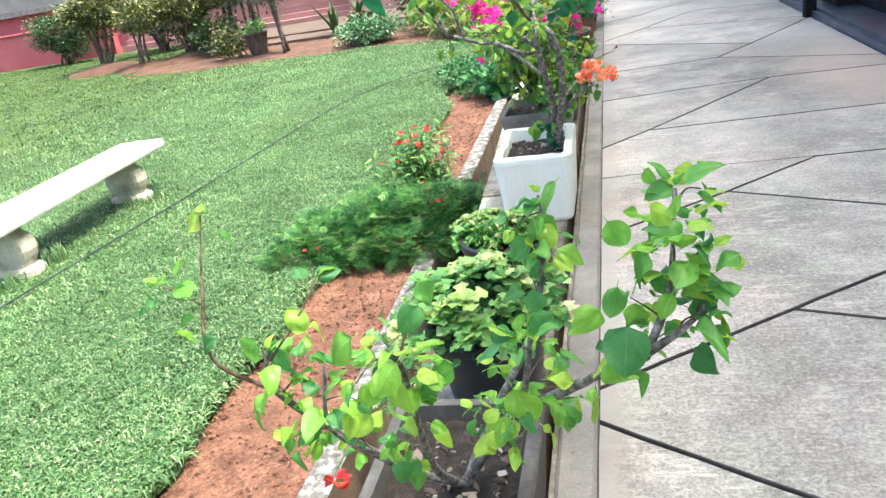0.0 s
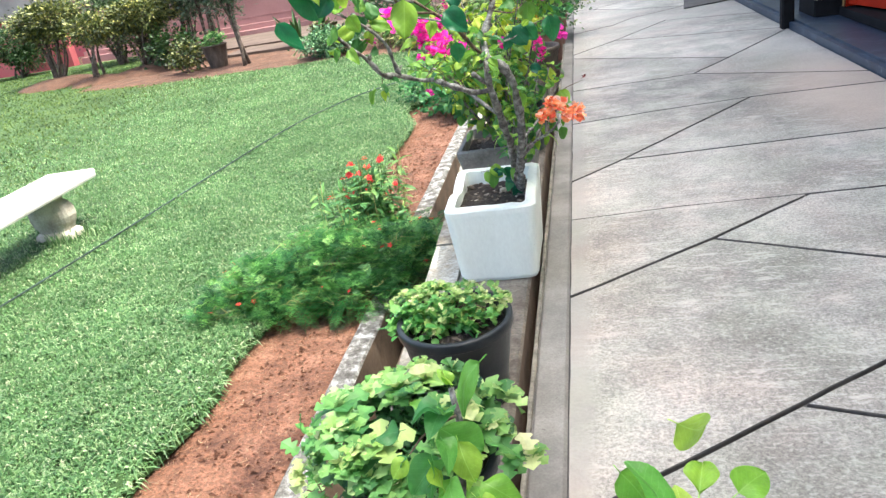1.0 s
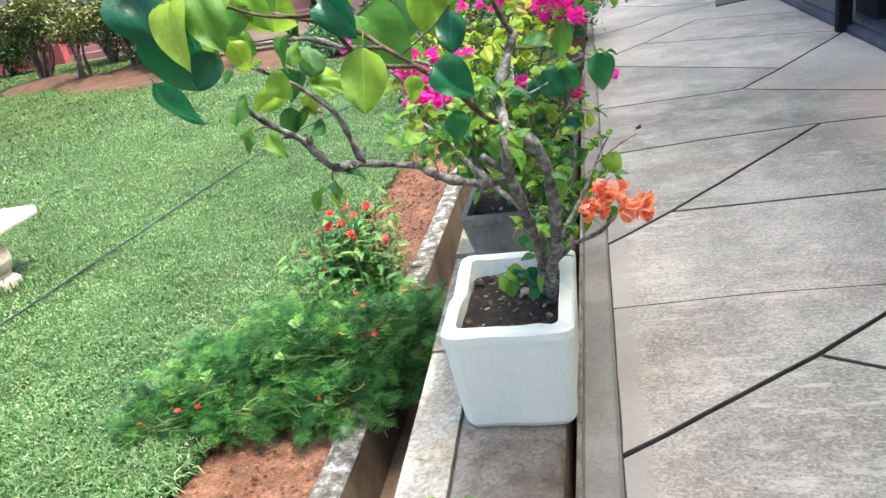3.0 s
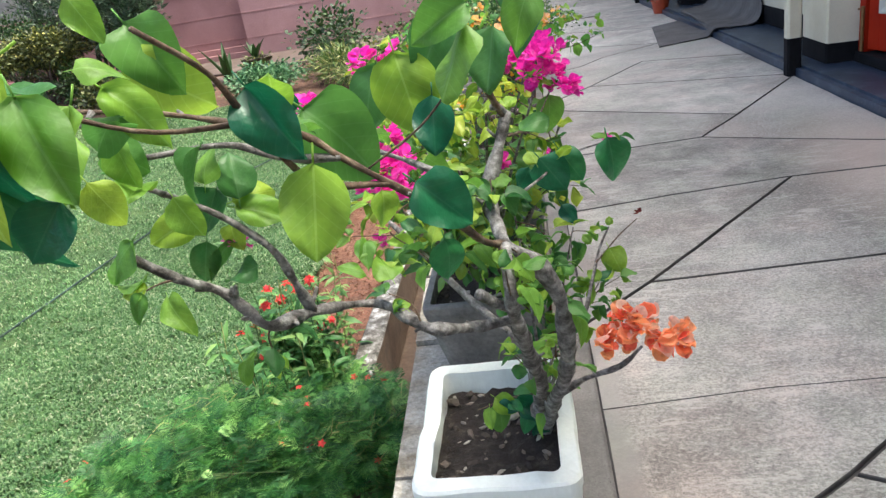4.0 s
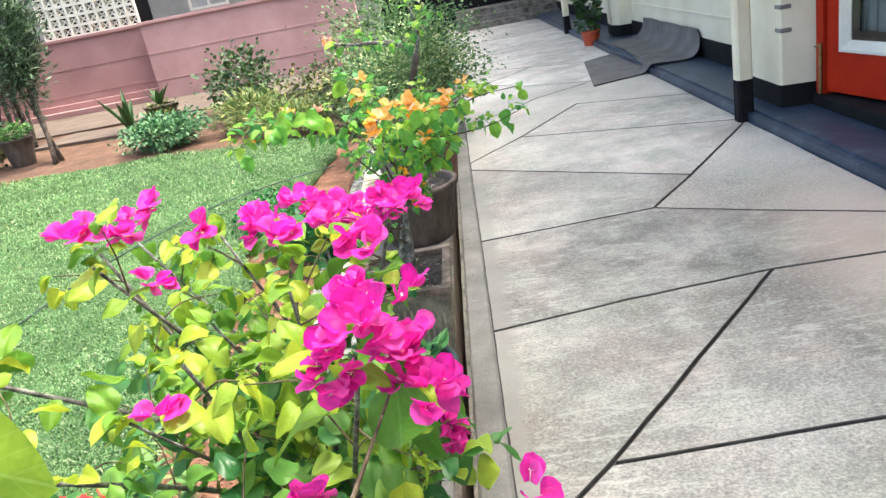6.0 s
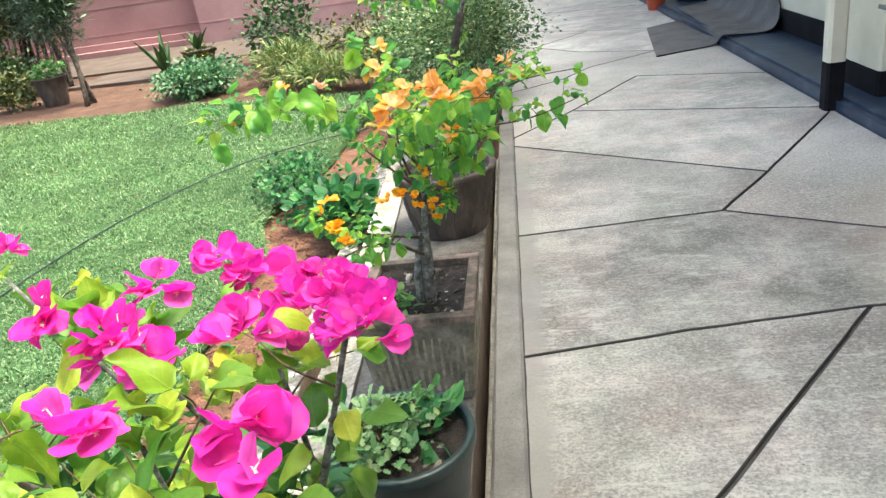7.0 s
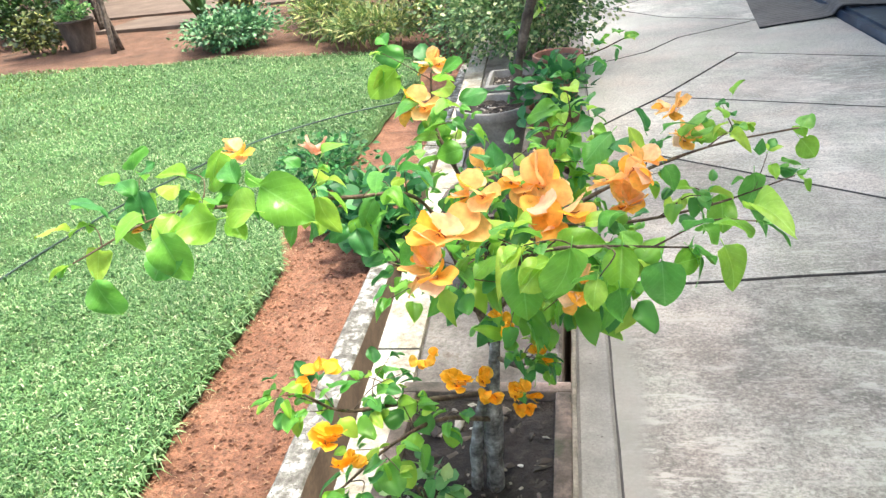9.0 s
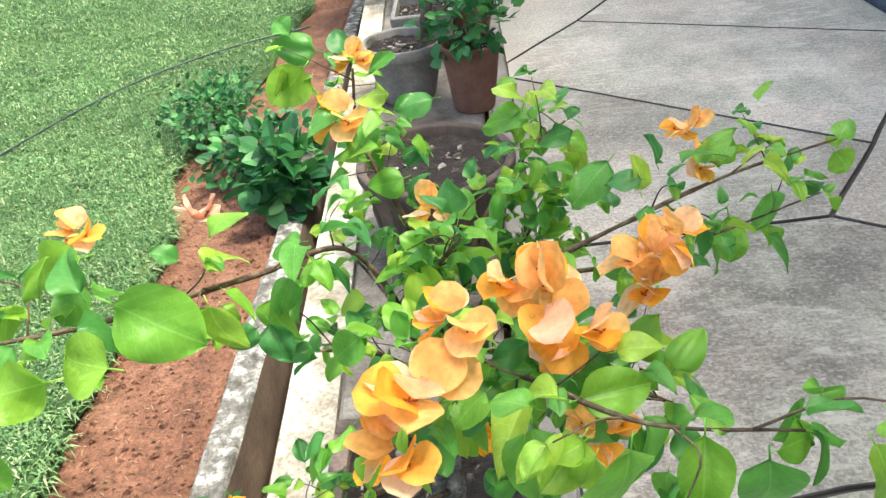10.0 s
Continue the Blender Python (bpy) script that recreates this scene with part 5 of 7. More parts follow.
# ---- plants ----
class Plant:
    """A potted shrub: limbs, single leaves and flower clusters as parts of one thing."""

    def __init__(self, name, at, label, category, leaves, seed):
        self.t = thing(name, at, label, category, "potted bougainvilleas" if name == "bougainvillea" else "")
        self.o = Vector(at)
        self.leaves, self.rng, self.n = leaves, random.Random(seed), 0
        self.waiting, self.single = [], 300

    def limb(self, nodes, r0, r1, mat=None, name="branch", per=6, knobs=0.42):
        pts = spline([Vector(p) - self.o for p in nodes], per)
        bm = bmesh.new()
        tube(bm, pts, r0, r1, 8 if r0 > 0.008 else 5, knobs)
        part(name, bm, mat or M_BARK, self.t, "", True)
        return pts

    def leaf(self, at, ahead, size, roll=0.0):
        me = self.leaves[self.n % len(self.leaves)]
        self.n += 1
        self.waiting.append((me, turn_to(Vector(at), ahead, roll, size)))

    def leaves_between(self, rows, face=(0.05, -0.75, 0.6), leaves=None, scale=1.0):
        """Single leaves from base to tip, each facing the open side with a small turn of its own."""
        for r in rows:
            a, b = Vector(r[:3]) - self.o, Vector(r[3:]) - self.o
            y = (b - a).normalized()
            z = Vector(face) + Vector((self.rng.gauss(0, 0.3), self.rng.gauss(0, 0.2), self.rng.gauss(0, 0.3)))
            z = (z - y * z.dot(y)).normalized()
            m = Matrix((y.cross(z), y, z)).transposed().to_4x4()
            group = leaves or self.leaves
            me = group[self.n % len(group)]
            self.n += 1
            self.single -= 1
            piece("leaf", me, self.t, Matrix.Translation(a) @ m @ Matrix.Scale((b - a).length * scale, 4))

    def dress(self, pts, count, size, start=0.3, droop=0.3, spread=1.0):
        """Leaves set singly and alternately along a limb."""
        rng = self.rng
        k = len(pts) - 1
        for i in range(count):
            f = start + (1 - start) * (i + rng.uniform(0, 0.8)) / count
            f = min(f, 0.999)
            j = min(int(f * k), k - 1)
            p = pts[j].lerp(pts[j + 1], f * k - j)
            d = (pts[j + 1] - pts[j]).normalized()
            a = rng.uniform(0, 6.28)
            side = Matrix.Rotation(a, 3, d) @ d.orthogonal().normalized()
            ahead = side * spread + d * rng.uniform(0.2, 0.9) + Vector((0, 0, rng.uniform(-0.6, 0.35) - droop * 0.5))
            s = size * rng.uniform(0.65, 1.2)
            self.leaf(p + side * 0.02 + ahead.normalized() * s * 0.25, ahead, s, rng.uniform(-0.7, 0.7))
        if count:
            d = (pts[-1] - pts[-2]).normalized()
            for k in range(2):
                self.leaf(pts[-1] + d * size * 0.12, d + Vector((rng.gauss(0, 0.5), rng.gauss(0, 0.5), rng.gauss(-0.1, 0.3))), size * rng.uniform(0.5, 0.8), rng.uniform(-0.6, 0.6))

    def shoots(self, pts, count, length, size, per_shoot, start=0.4, up=0.5, r=0.0035):
        """Thin side shoots with leaves."""
        rng = self.rng
        k = len(pts) - 1
        for i in range(count):
            f = start + (1 - start) * (i + rng.uniform(0, 0.7)) / count
            j = min(int(f * k), k - 1)
            p = pts[j]
            d = Vector((rng.gauss(0, 1), rng.gauss(0, 1), rng.gauss(up, 0.6))).normalized()
            q = p + d * length * rng.uniform(0.5, 1.1)
            mid = p.lerp(q, 0.5) + Vector((rng.uniform(-1, 1), rng.uniform(-1, 1), rng.uniform(0, 1))) * length * 0.14
            line = spline([p, mid, q], 4)
            bm = bmesh.new()
            tube(bm, line, r, r * 0.5, 5)
            part("twig", bm, M_TWIG, self.t, "", True)
            self.dress(line, per_shoot, size, 0.15)

    def finish(self):
        """The topmost leaves become single parts, those below them one joined mass."""
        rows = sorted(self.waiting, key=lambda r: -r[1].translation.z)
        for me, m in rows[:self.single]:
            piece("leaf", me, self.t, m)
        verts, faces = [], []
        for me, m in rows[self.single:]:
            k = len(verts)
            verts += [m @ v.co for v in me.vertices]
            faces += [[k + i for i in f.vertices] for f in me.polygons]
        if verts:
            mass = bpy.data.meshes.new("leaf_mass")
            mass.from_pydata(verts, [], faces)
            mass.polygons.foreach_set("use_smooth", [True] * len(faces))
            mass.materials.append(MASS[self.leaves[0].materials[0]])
            ob = piece("leaf_mass", mass, self.t, Matrix.Identity(4))
            tagged(ob, "", "", "", "stuff")

    def stubs(self, pts, count):
        """Short broken side spurs of old growth."""
        rng = self.rng
        for i in range(count):
            k = rng.randrange(1, len(pts) - 1)
            d = (pts[k + 1] - pts[k]).normalized()
            side = Matrix.Rotation(rng.uniform(0, 6.28), 3, d) @ d.orthogonal().normalized()
            a = rng.uniform(0.012, 0.032)
            bm = bmesh.new()
            tube(bm, [pts[k], pts[k] + (side * 0.8 + d * 0.3) * a * 0.6, pts[k] + (side + d * 0.5) * a], rng.uniform(0.004, 0.007), 0.0025, 6, 0.4)
            part("stub", bm, M_BARK, self.t, "", True)

    def flower(self, me, at, size=1.0, tilt=0.0):
        m = Matrix.Translation(Vector(at) - self.o) @ Euler((tilt, tilt * 0.6, self.rng.uniform(0, 6.28))).to_matrix().to_4x4() @ Matrix.Scale(size, 4)
        piece("flower", me, self.t, m)


LV_BRIGHT = leaf_set("leaf_bright", L_BOUG, 11)
LV_DARK = leaf_set("leaf_mid", L_DARK, 31)
LV_DEEP = leaf_set("leaf_deep", L_DEEP, 71)
LV_LIME = leaf_set("leaf_lime", L_LIME1, 51)
# joined lower leaves use darker greens than single ones, except L_BOUG
MASS = {L_BOUG: L_BOUG_MASS, L_DARK: L_DARK_MASS, L_LIME1: L_LOWGREEN}
FC_MAG = [cluster_mesh("magenta_cluster", F_MAGENTA, 10, 0.04, 0.031, 70 + i, 0.5, 0.06) for i in range(3)]
FC_MAGS = [cluster_mesh("small_magenta_cluster", F_MAGENTA, 4, 0.021, 0.033, 80 + i, 0.4, 0.06) for i in range(2)]
FC_ORG = [cluster_mesh("orange_cluster", F_ORANGE, 3, 0.024, 0.052, 90 + i, 0.4, 0.065, F_TUBE) for i in range(4)]
FC_YOUNG = [cluster_mesh("young_orange_cluster", F_YELLOW, 4, 0.03, 0.036, 95 + i, 0.3, 0.05, F_TUBE) for i in range(3)]
FC_BLUSH = cluster_mesh("blush_cluster", F_BLUSH, 2, 0.02, 0.05, 99, 0.4, 0.065, F_TUBE)
FC_COR = [cluster_mesh("coral_cluster", F_CORAL, 8, 0.036, 0.037, 100 + i, 0.4, 0.12) for i in range(2)]


BARE_A = [
    (0.231, 1.559, 1.183, 0.276, 1.558, 1.151),
    (0.181, 1.331, 1.213, 0.214, 1.325, 1.177),
    (0.124, 1.346, 1.187, 0.156, 1.333, 1.136),
    (0.141, 1.204, 1.101, 0.132, 1.171, 1.029),
    (0.115, 1.215, 1.045, 0.139, 1.197, 0.987),
    (-0.038, 1.754, 1.040, 0.024, 1.748, 0.987),
    (0.013, 1.818, 1.092, -0.051, 1.784, 1.054),
    (-0.042, 1.744, 1.002, -0.090, 1.712, 0.960),
    (0.009, 1.309, 1.067, 0.042, 1.299, 1.021),
    (0.104, 1.320, 1.063, 0.051, 1.289, 1.025),
    (-0.063, 1.345, 1.026, -0.033, 1.336, 0.986),
    (-0.170, 1.203, 1.060, -0.214, 1.171, 1.016),
    (-0.176, 1.356, 1.066, -0.211, 1.327, 1.021),
    (-0.311, 1.385, 0.997, -0.374, 1.355, 0.967),
    (-0.461, 1.398, 0.980, -0.437, 1.381, 0.923),
    (-0.489, 1.387, 1.000, -0.525, 1.359, 0.958),
]
BARE_B = [
    (-0.404, 1.412, 0.997, -0.442, 1.424, 1.050),
    (-0.563, 1.385, 1.007, -0.607, 1.367, 0.994),
    (0.248, 1.406, 1.056, 0.277, 1.392, 1.004),
    (0.131, 1.300, 1.108, 0.116, 1.273, 1.056),
    (-0.043, 1.349, 0.913, -0.010, 1.327, 0.839),
    (-0.134, 1.349, 0.956, -0.192, 1.325, 0.939),
    (-0.296, 1.358, 0.867, -0.335, 1.329, 0.824),
    (-0.609, 1.521, 1.188, -0.669, 1.502, 1.181),
    (-0.394, 1.483, 1.069, -0.342, 1.500, 1.076),
    (-0.183, 1.402, 1.086, -0.146, 1.394, 1.043),
    (0.180, 1.454, 1.222, 0.206, 1.448, 1.190),
    (0.218, 1.433, 1.199, 0.169, 1.416, 1.192),
    (0.174, 1.298, 1.113, 0.211, 1.308, 1.110),
    (0.202, 1.289, 1.099, 0.181, 1.268, 1.064),
    (0.013, 1.411, 1.047, -0.019, 1.390, 1.020),
    (0.293, 1.433, 1.065, 0.327, 1.443, 1.068),
]
GNARLED_A = [
    (-0.162, 3.832, 1.547, -0.187, 3.790, 1.457),
    (-0.100, 3.766, 1.585, -0.149, 3.736, 1.540),
    (-0.243, 3.908, 1.571, -0.295, 3.859, 1.477),
    (-0.327, 3.871, 1.527, -0.299, 3.827, 1.399),
    (-0.405, 3.576, 1.438, -0.414, 3.526, 1.317),
    (-0.816, 3.979, 1.638, -0.730, 3.949, 1.512),
    (-0.829, 3.955, 1.584, -0.703, 3.941, 1.475),
    (-0.629, 3.675, 1.361, -0.704, 3.645, 1.331),
    (-0.444, 3.707, 1.487, -0.328, 3.695, 1.389),
    (-0.378, 3.959, 1.503, -0.418, 3.908, 1.400),
]
GNARLED_B = [
    (-0.072, 4.673, 1.270, -0.074, 4.635, 1.176),
    (0.042, 4.553, 0.857, 0.071, 4.532, 0.786),
    (-0.615, 3.649, 1.325, -0.628, 3.621, 1.261),
    (-0.650, 3.558, 1.507, -0.639, 3.536, 1.444),
    (-0.779, 3.766, 1.693, -0.740, 3.751, 1.633),
    (-0.256, 4.027, 1.658, -0.254, 4.000, 1.590),
    (-0.550, 3.324, 1.510, -0.523, 3.314, 1.471),
    (-0.186, 3.641, 1.599, -0.261, 3.616, 1.564),
    (-0.103, 3.655, 1.603, -0.143, 3.628, 1.549),
    (-0.188, 3.631, 1.574, -0.238, 3.592, 1.494),
]
GNARLED_DEEP = [
    (-0.275, 3.854, 1.455, -0.280, 3.817, 1.364),
    (-0.295, 3.673, 1.367, -0.214, 3.664, 1.295),
    (-0.276, 3.730, 1.254, -0.258, 3.709, 1.189),
    (-0.444, 3.514, 1.554, -0.389, 3.490, 1.462),
    (-0.403, 3.768, 1.467, -0.478, 3.753, 1.473),
    (-0.073, 4.290, 1.223, -0.026, 4.269, 1.141),
    (0.035, 4.285, 1.235, 0.057, 4.251, 1.138),
    (-0.117, 4.275, 1.210, -0.063, 4.256, 1.131),
    (-0.645, 3.318, 1.635, -0.650, 3.261, 1.499),
    (-0.557, 3.352, 1.581, -0.588, 3.309, 1.494),
]
GNARLED_DEEPER = [
    (-0.576, 3.313, 1.497, -0.616, 3.283, 1.445),
    (-0.879, 3.588, 1.427, -0.847, 3.552, 1.322),
    (-0.600, 3.327, 1.635, -0.718, 3.283, 1.588),
    (-0.701, 3.304, 1.631, -0.628, 3.272, 1.516),
    (-0.585, 3.316, 1.600, -0.547, 3.283, 1.500),
    (-0.700, 3.330, 1.556, -0.608, 3.317, 1.478),
    (-0.472, 3.768, 1.478, -0.506, 3.774, 1.513),
    (-0.144, 4.375, 1.163, -0.166, 4.350, 1.112),
    (-0.073, 4.526, 1.006, -0.033, 4.512, 0.955),
]
GNARLED_LIME = [
    (-0.588, 3.672, 1.397, -0.617, 3.642, 1.339),
    (-0.568, 3.667, 1.375, -0.509, 3.687, 1.389),
    (-0.565, 3.665, 1.366, -0.485, 3.673, 1.340),
    (-0.573, 3.654, 1.345, -0.574, 3.638, 1.304),
    (-0.638, 3.504, 1.387, -0.681, 3.478, 1.346),
    (-0.362, 3.746, 1.340, -0.355, 3.725, 1.283),
    (-0.678, 3.578, 1.496, -0.626, 3.575, 1.457),
    (-0.582, 3.456, 1.582, -0.516, 3.450, 1.531),
    (-0.614, 3.592, 1.413, -0.586, 3.574, 1.356),
    (-0.574, 3.399, 1.610, -0.528, 3.412, 1.617),
    (-0.228, 4.019, 1.558, -0.265, 3.990, 1.490),
    (-0.287, 4.249, 1.534, -0.204, 4.241, 1.497),
    (-0.294, 4.293, 1.434, -0.216, 4.295, 1.425),
    (-0.298, 4.153, 1.510, -0.336, 4.137, 1.476),
]
ORANGE_A = [
    (-0.163, 6.503, 1.225, -0.160, 6.466, 1.163),
    (-0.101, 6.421, 1.289, -0.106, 6.387, 1.234),
    (-0.046, 6.437, 1.281, -0.051, 6.404, 1.229),
    (-0.005, 6.422, 1.269, -0.003, 6.393, 1.221),
    (0.167, 7.009, 1.088, 0.173, 6.970, 1.023),
    (-0.599, 6.447, 1.314, -0.571, 6.419, 1.262),
    (-0.592, 6.459, 1.302, -0.620, 6.428, 1.260),
    (-0.715, 6.600, 1.313, -0.703, 6.569, 1.259),
    (-0.530, 6.602, 1.311, -0.454, 6.586, 1.264),
    (-0.462, 6.637, 1.275, -0.450, 6.608, 1.225),
    (-0.439, 6.715, 1.185, -0.421, 6.693, 1.143),
    (-0.425, 7.065, 1.352, -0.471, 7.030, 1.306),
    (-0.410, 7.091, 1.366, -0.477, 7.088, 1.379),
    (-0.296, 6.963, 1.221, -0.347, 6.948, 1.210),
    (-0.034, 6.889, 1.259, -0.083, 6.859, 1.223),
    (0.045, 6.835, 1.217, 0.067, 6.817, 1.181),
]
ORANGE_B = [
    (0.221, 7.000, 1.129, 0.225, 6.968, 1.076),
    (-0.123, 6.517, 1.239, -0.058, 6.529, 1.242),
    (-0.504, 6.521, 1.307, -0.567, 6.521, 1.324),
    (-0.559, 6.518, 1.299, -0.633, 6.503, 1.293),
    (-0.599, 6.686, 1.310, -0.669, 6.669, 1.301),
    (-0.599, 6.670, 1.294, -0.625, 6.643, 1.258),
    (-0.025, 6.448, 1.273, -0.045, 6.456, 1.293),
    (0.009, 6.442, 1.253, 0.046, 6.450, 1.257),
    (-0.219, 6.672, 1.241, -0.270, 6.657, 1.230),
    (-0.194, 6.604, 1.211, -0.154, 6.614, 1.217),
    (-0.344, 6.728, 1.144, -0.388, 6.708, 1.124),
    (-0.444, 6.689, 1.201, -0.476, 6.673, 1.183),
    (-0.117, 7.039, 1.256, -0.177, 7.043, 1.277),
    (-0.248, 7.025, 1.306, -0.303, 7.014, 1.304),
    (0.147, 6.961, 1.226, 0.091, 6.953, 1.227),
    (0.287, 6.981, 1.196, 0.318, 6.965, 1.162),
]


def bougainvillea_bare():
    """Nearly flowerless shrub in the first grey planter."""
    p = Plant("bougainvillea", (-0.27, 1.72, 0.39), "leafy green bougainvillea with grey stems in a grey planter", "shrub", LV_BRIGHT, 1)
    b = (-0.27, 1.72, 0.385)
    limbs = [
        ([b, (-0.2, 1.7, 0.5), (-0.08, 1.6, 0.68), (0.06, 1.44, 0.86), (0.15, 1.32, 0.98), (0.22, 1.32, 1.03), (0.26, 1.35, 1.06)], 0.014, 0.004, 8, 4),
        ([(0.16, 1.32, 0.98), (0.2, 1.33, 1.08), (0.22, 1.42, 1.2)], 0.007, 0.003, 16, 4),
        ([b, (-0.36, 1.6, 0.54), (-0.46, 1.46, 0.78), (-0.5, 1.41, 0.89), (-0.47, 1.38, 0.98)], 0.011, 0.004, 5, 2),
        ([(-0.5, 1.41, 0.88), (-0.58, 1.38, 0.97), (-0.6, 1.44, 1.07), (-0.61, 1.52, 1.19)], 0.005, 0.0015, 0, 0),
    ]
    limbs += [
        ([(-0.47, 1.38, 0.96), (-0.42, 1.43, 1.02), (-0.39, 1.48, 1.07)], 0.003, 0.0015, 0, -1),
        ([b, (-0.16, 1.74, 0.6), (-0.06, 1.74, 0.8), (-0.016, 1.76, 1.0), (-0.02, 1.78, 1.08)], 0.012, 0.004, 7, 3),
        ([b, (-0.28, 1.58, 0.55), (-0.24, 1.42, 0.78), (-0.2, 1.3, 0.98), (-0.19, 1.24, 1.05)], 0.011, 0.004, 10, 4),
        ([(-0.2, 1.7, 0.5), (-0.12, 1.52, 0.68), (-0.04, 1.38, 0.86), (0.0, 1.32, 1.02)], 0.01, 0.004, 10, 5),
        ([(-0.28, 1.58, 0.55), (-0.36, 1.5, 0.66), (-0.4, 1.4, 0.8), (-0.36, 1.36, 0.96)], 0.007, 0.003, 7, 3),
    ]
    for nodes, r0, r1, n_l, n_s in limbs:
        pts = p.limb(nodes, r0, r1, M_BARK if r0 > 0.006 else M_TWIG)
        p.dress(pts, n_l + 2, 0.044, 0.4)
        p.shoots(pts, n_s + 1, 0.08, 0.04, 6, 0.35, r=0.002)
    p.leaves_between(BARE_A, scale=0.85)
    p.leaves_between(BARE_B, scale=0.85)
    p.flower(cluster_mesh("red_cluster", F_RED, 3, 0.015, 0.022, 7), (-0.42, 1.42, 0.66))
    p.finish()


def bougainvillea_gnarled():
    """The big spreading shrub in the white planter."""
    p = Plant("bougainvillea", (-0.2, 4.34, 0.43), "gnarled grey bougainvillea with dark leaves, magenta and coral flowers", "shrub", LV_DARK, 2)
    b = (-0.2, 4.36, 0.42)
    trunk = p.limb([b, (-0.19, 4.28, 0.54), (-0.175, 4.16, 0.68), (-0.18, 4.0, 0.86), (-0.191, 3.85, 1.04), (-0.19, 3.8, 1.12), (-0.195, 3.88, 1.17)], 0.022, 0.011, name="trunk", knobs=0.6)
    stem2 = p.limb([(-0.19, 4.36, 0.42), (-0.165, 4.26, 0.54), (-0.148, 4.16, 0.65), (-0.12, 4.05, 0.77), (-0.105, 3.992, 0.865)], 0.02, 0.016, knobs=0.6)
    right = p.limb([(-0.105, 3.992, 0.865), (-0.106, 3.94, 1.01), (-0.138, 3.914, 1.105), (-0.19, 3.92, 1.15), (-0.215, 4.02, 1.17), (-0.228, 4.1, 1.2), (-0.2, 4.14, 1.27), (-0.172, 4.17, 1.345)], 0.0165, 0.013, knobs=0.6)
    left = p.limb([(-0.191, 3.85, 1.04), (-0.253, 3.825, 1.045), (-0.325, 3.732, 1.1), (-0.39, 3.78, 1.12), (-0.443, 3.813, 1.119), (-0.503, 3.707, 1.165), (-0.54, 3.619, 1.19), (-0.565, 3.605, 1.23), (-0.589, 3.596, 1.265), (-0.62, 3.55, 1.31), (-0.652, 3.501, 1.369)], 0.0125, 0.006, knobs=0.7)
    upl = p.limb([(-0.503, 3.707, 1.165), (-0.51, 3.68, 1.23), (-0.52, 3.657, 1.293), (-0.56, 3.645, 1.345), (-0.61, 3.63, 1.39), (-0.68, 3.62, 1.43)], 0.009, 0.003, knobs=0.5)
    over = p.limb([(-0.195, 3.9, 1.165), (-0.225, 3.822, 1.207), (-0.266, 3.72, 1.3), (-0.33, 3.67, 1.37), (-0.39, 3.66, 1.42), (-0.44, 3.66, 1.46), (-0.51, 3.6, 1.5), (-0.6, 3.58, 1.53), (-0.75, 3.55, 1.56)], 0.008, 0.0035, M_TWIG, knobs=0.5)
    grey = p.limb([(-0.39, 3.66, 1.42), (-0.47, 3.66, 1.43), (-0.55, 3.66, 1.46), (-0.64, 3.6, 1.47)], 0.0065, 0.004, knobs=0.5)
    fork = p.limb([(-0.231, 4.105, 1.199), (-0.297, 4.12, 1.21), (-0.318, 4.05, 1.27), (-0.4, 4.1, 1.3), (-0.52, 4.2, 1.32)], 0.01, 0.004, knobs=0.6)
    far = p.limb([(-0.19, 4.0, 0.9), (-0.3, 4.08, 0.98), (-0.46, 4.3, 1.06), (-0.6, 4.6, 1.05)], 0.01, 0.004, knobs=0.5)
    high = p.limb([(-0.178, 4.165, 1.335), (-0.2, 4.12, 1.4), (-0.229, 4.067, 1.518), (-0.264, 4.06, 1.651), (-0.3, 4.05, 1.78)], 0.008, 0.005, M_TWIG, knobs=0.4)
    fore = p.limb([(-0.33, 3.67, 1.37), (-0.42, 3.62, 1.4), (-0.45, 3.52, 1.51), (-0.46, 3.46, 1.58), (-0.5, 3.4, 1.64)], 0.006, 0.003, M_TWIG, knobs=0.5)
    outer = p.limb([(-0.45, 3.52, 1.51), (-0.53, 3.4, 1.54), (-0.64, 3.32, 1.62)], 0.004, 0.0025, M_TWIG)
    shoot = p.limb([(-0.36, 3.665, 1.395), (-0.27, 3.65, 1.45), (-0.21, 3.645, 1.51), (-0.18, 3.64, 1.55)], 0.0022, 0.0014, M_TWIG)
    orange = p.limb([(-0.148, 4.16, 0.65), (-0.08, 4.1, 0.738), (0.002, 4.06, 0.79), (0.05, 4.05, 0.84)], 0.009, 0.004, knobs=0.5)
    twig = p.limb([(-0.12, 4.05, 0.77), (-0.05, 4.3, 0.8), (0.012, 4.547, 0.85), (0.05, 4.6, 0.9)], 0.007, 0.0025)
    dry = p.limb([(0.0, 4.5, 0.84), (0.08, 4.65, 0.85), (0.15, 4.78, 0.845)], 0.0025, 0.0015, M_TWIG)
    gl = p.limb([(-0.215, 4.05, 1.175), (-0.12, 4.25, 1.17), (-0.06, 4.3, 1.2), (0.05, 4.28, 1.23)], 0.0035, 0.002)
    il = p.limb([(-0.174, 4.15, 1.3), (-0.12, 4.4, 1.26), (-0.07, 4.66, 1.28)], 0.004, 0.002, M_TWIG)
    for pts, k in ((trunk, 5), (stem2, 4), (right, 7), (left, 9), (upl, 4), (over, 5), (fork, 3)):
        p.stubs(pts, k)
    p.limb([(-0.19, 3.84, 1.06), (-0.22, 3.82, 1.09), (-0.245, 3.8, 1.12)], 0.01, 0.009, name="stub", knobs=0.5)
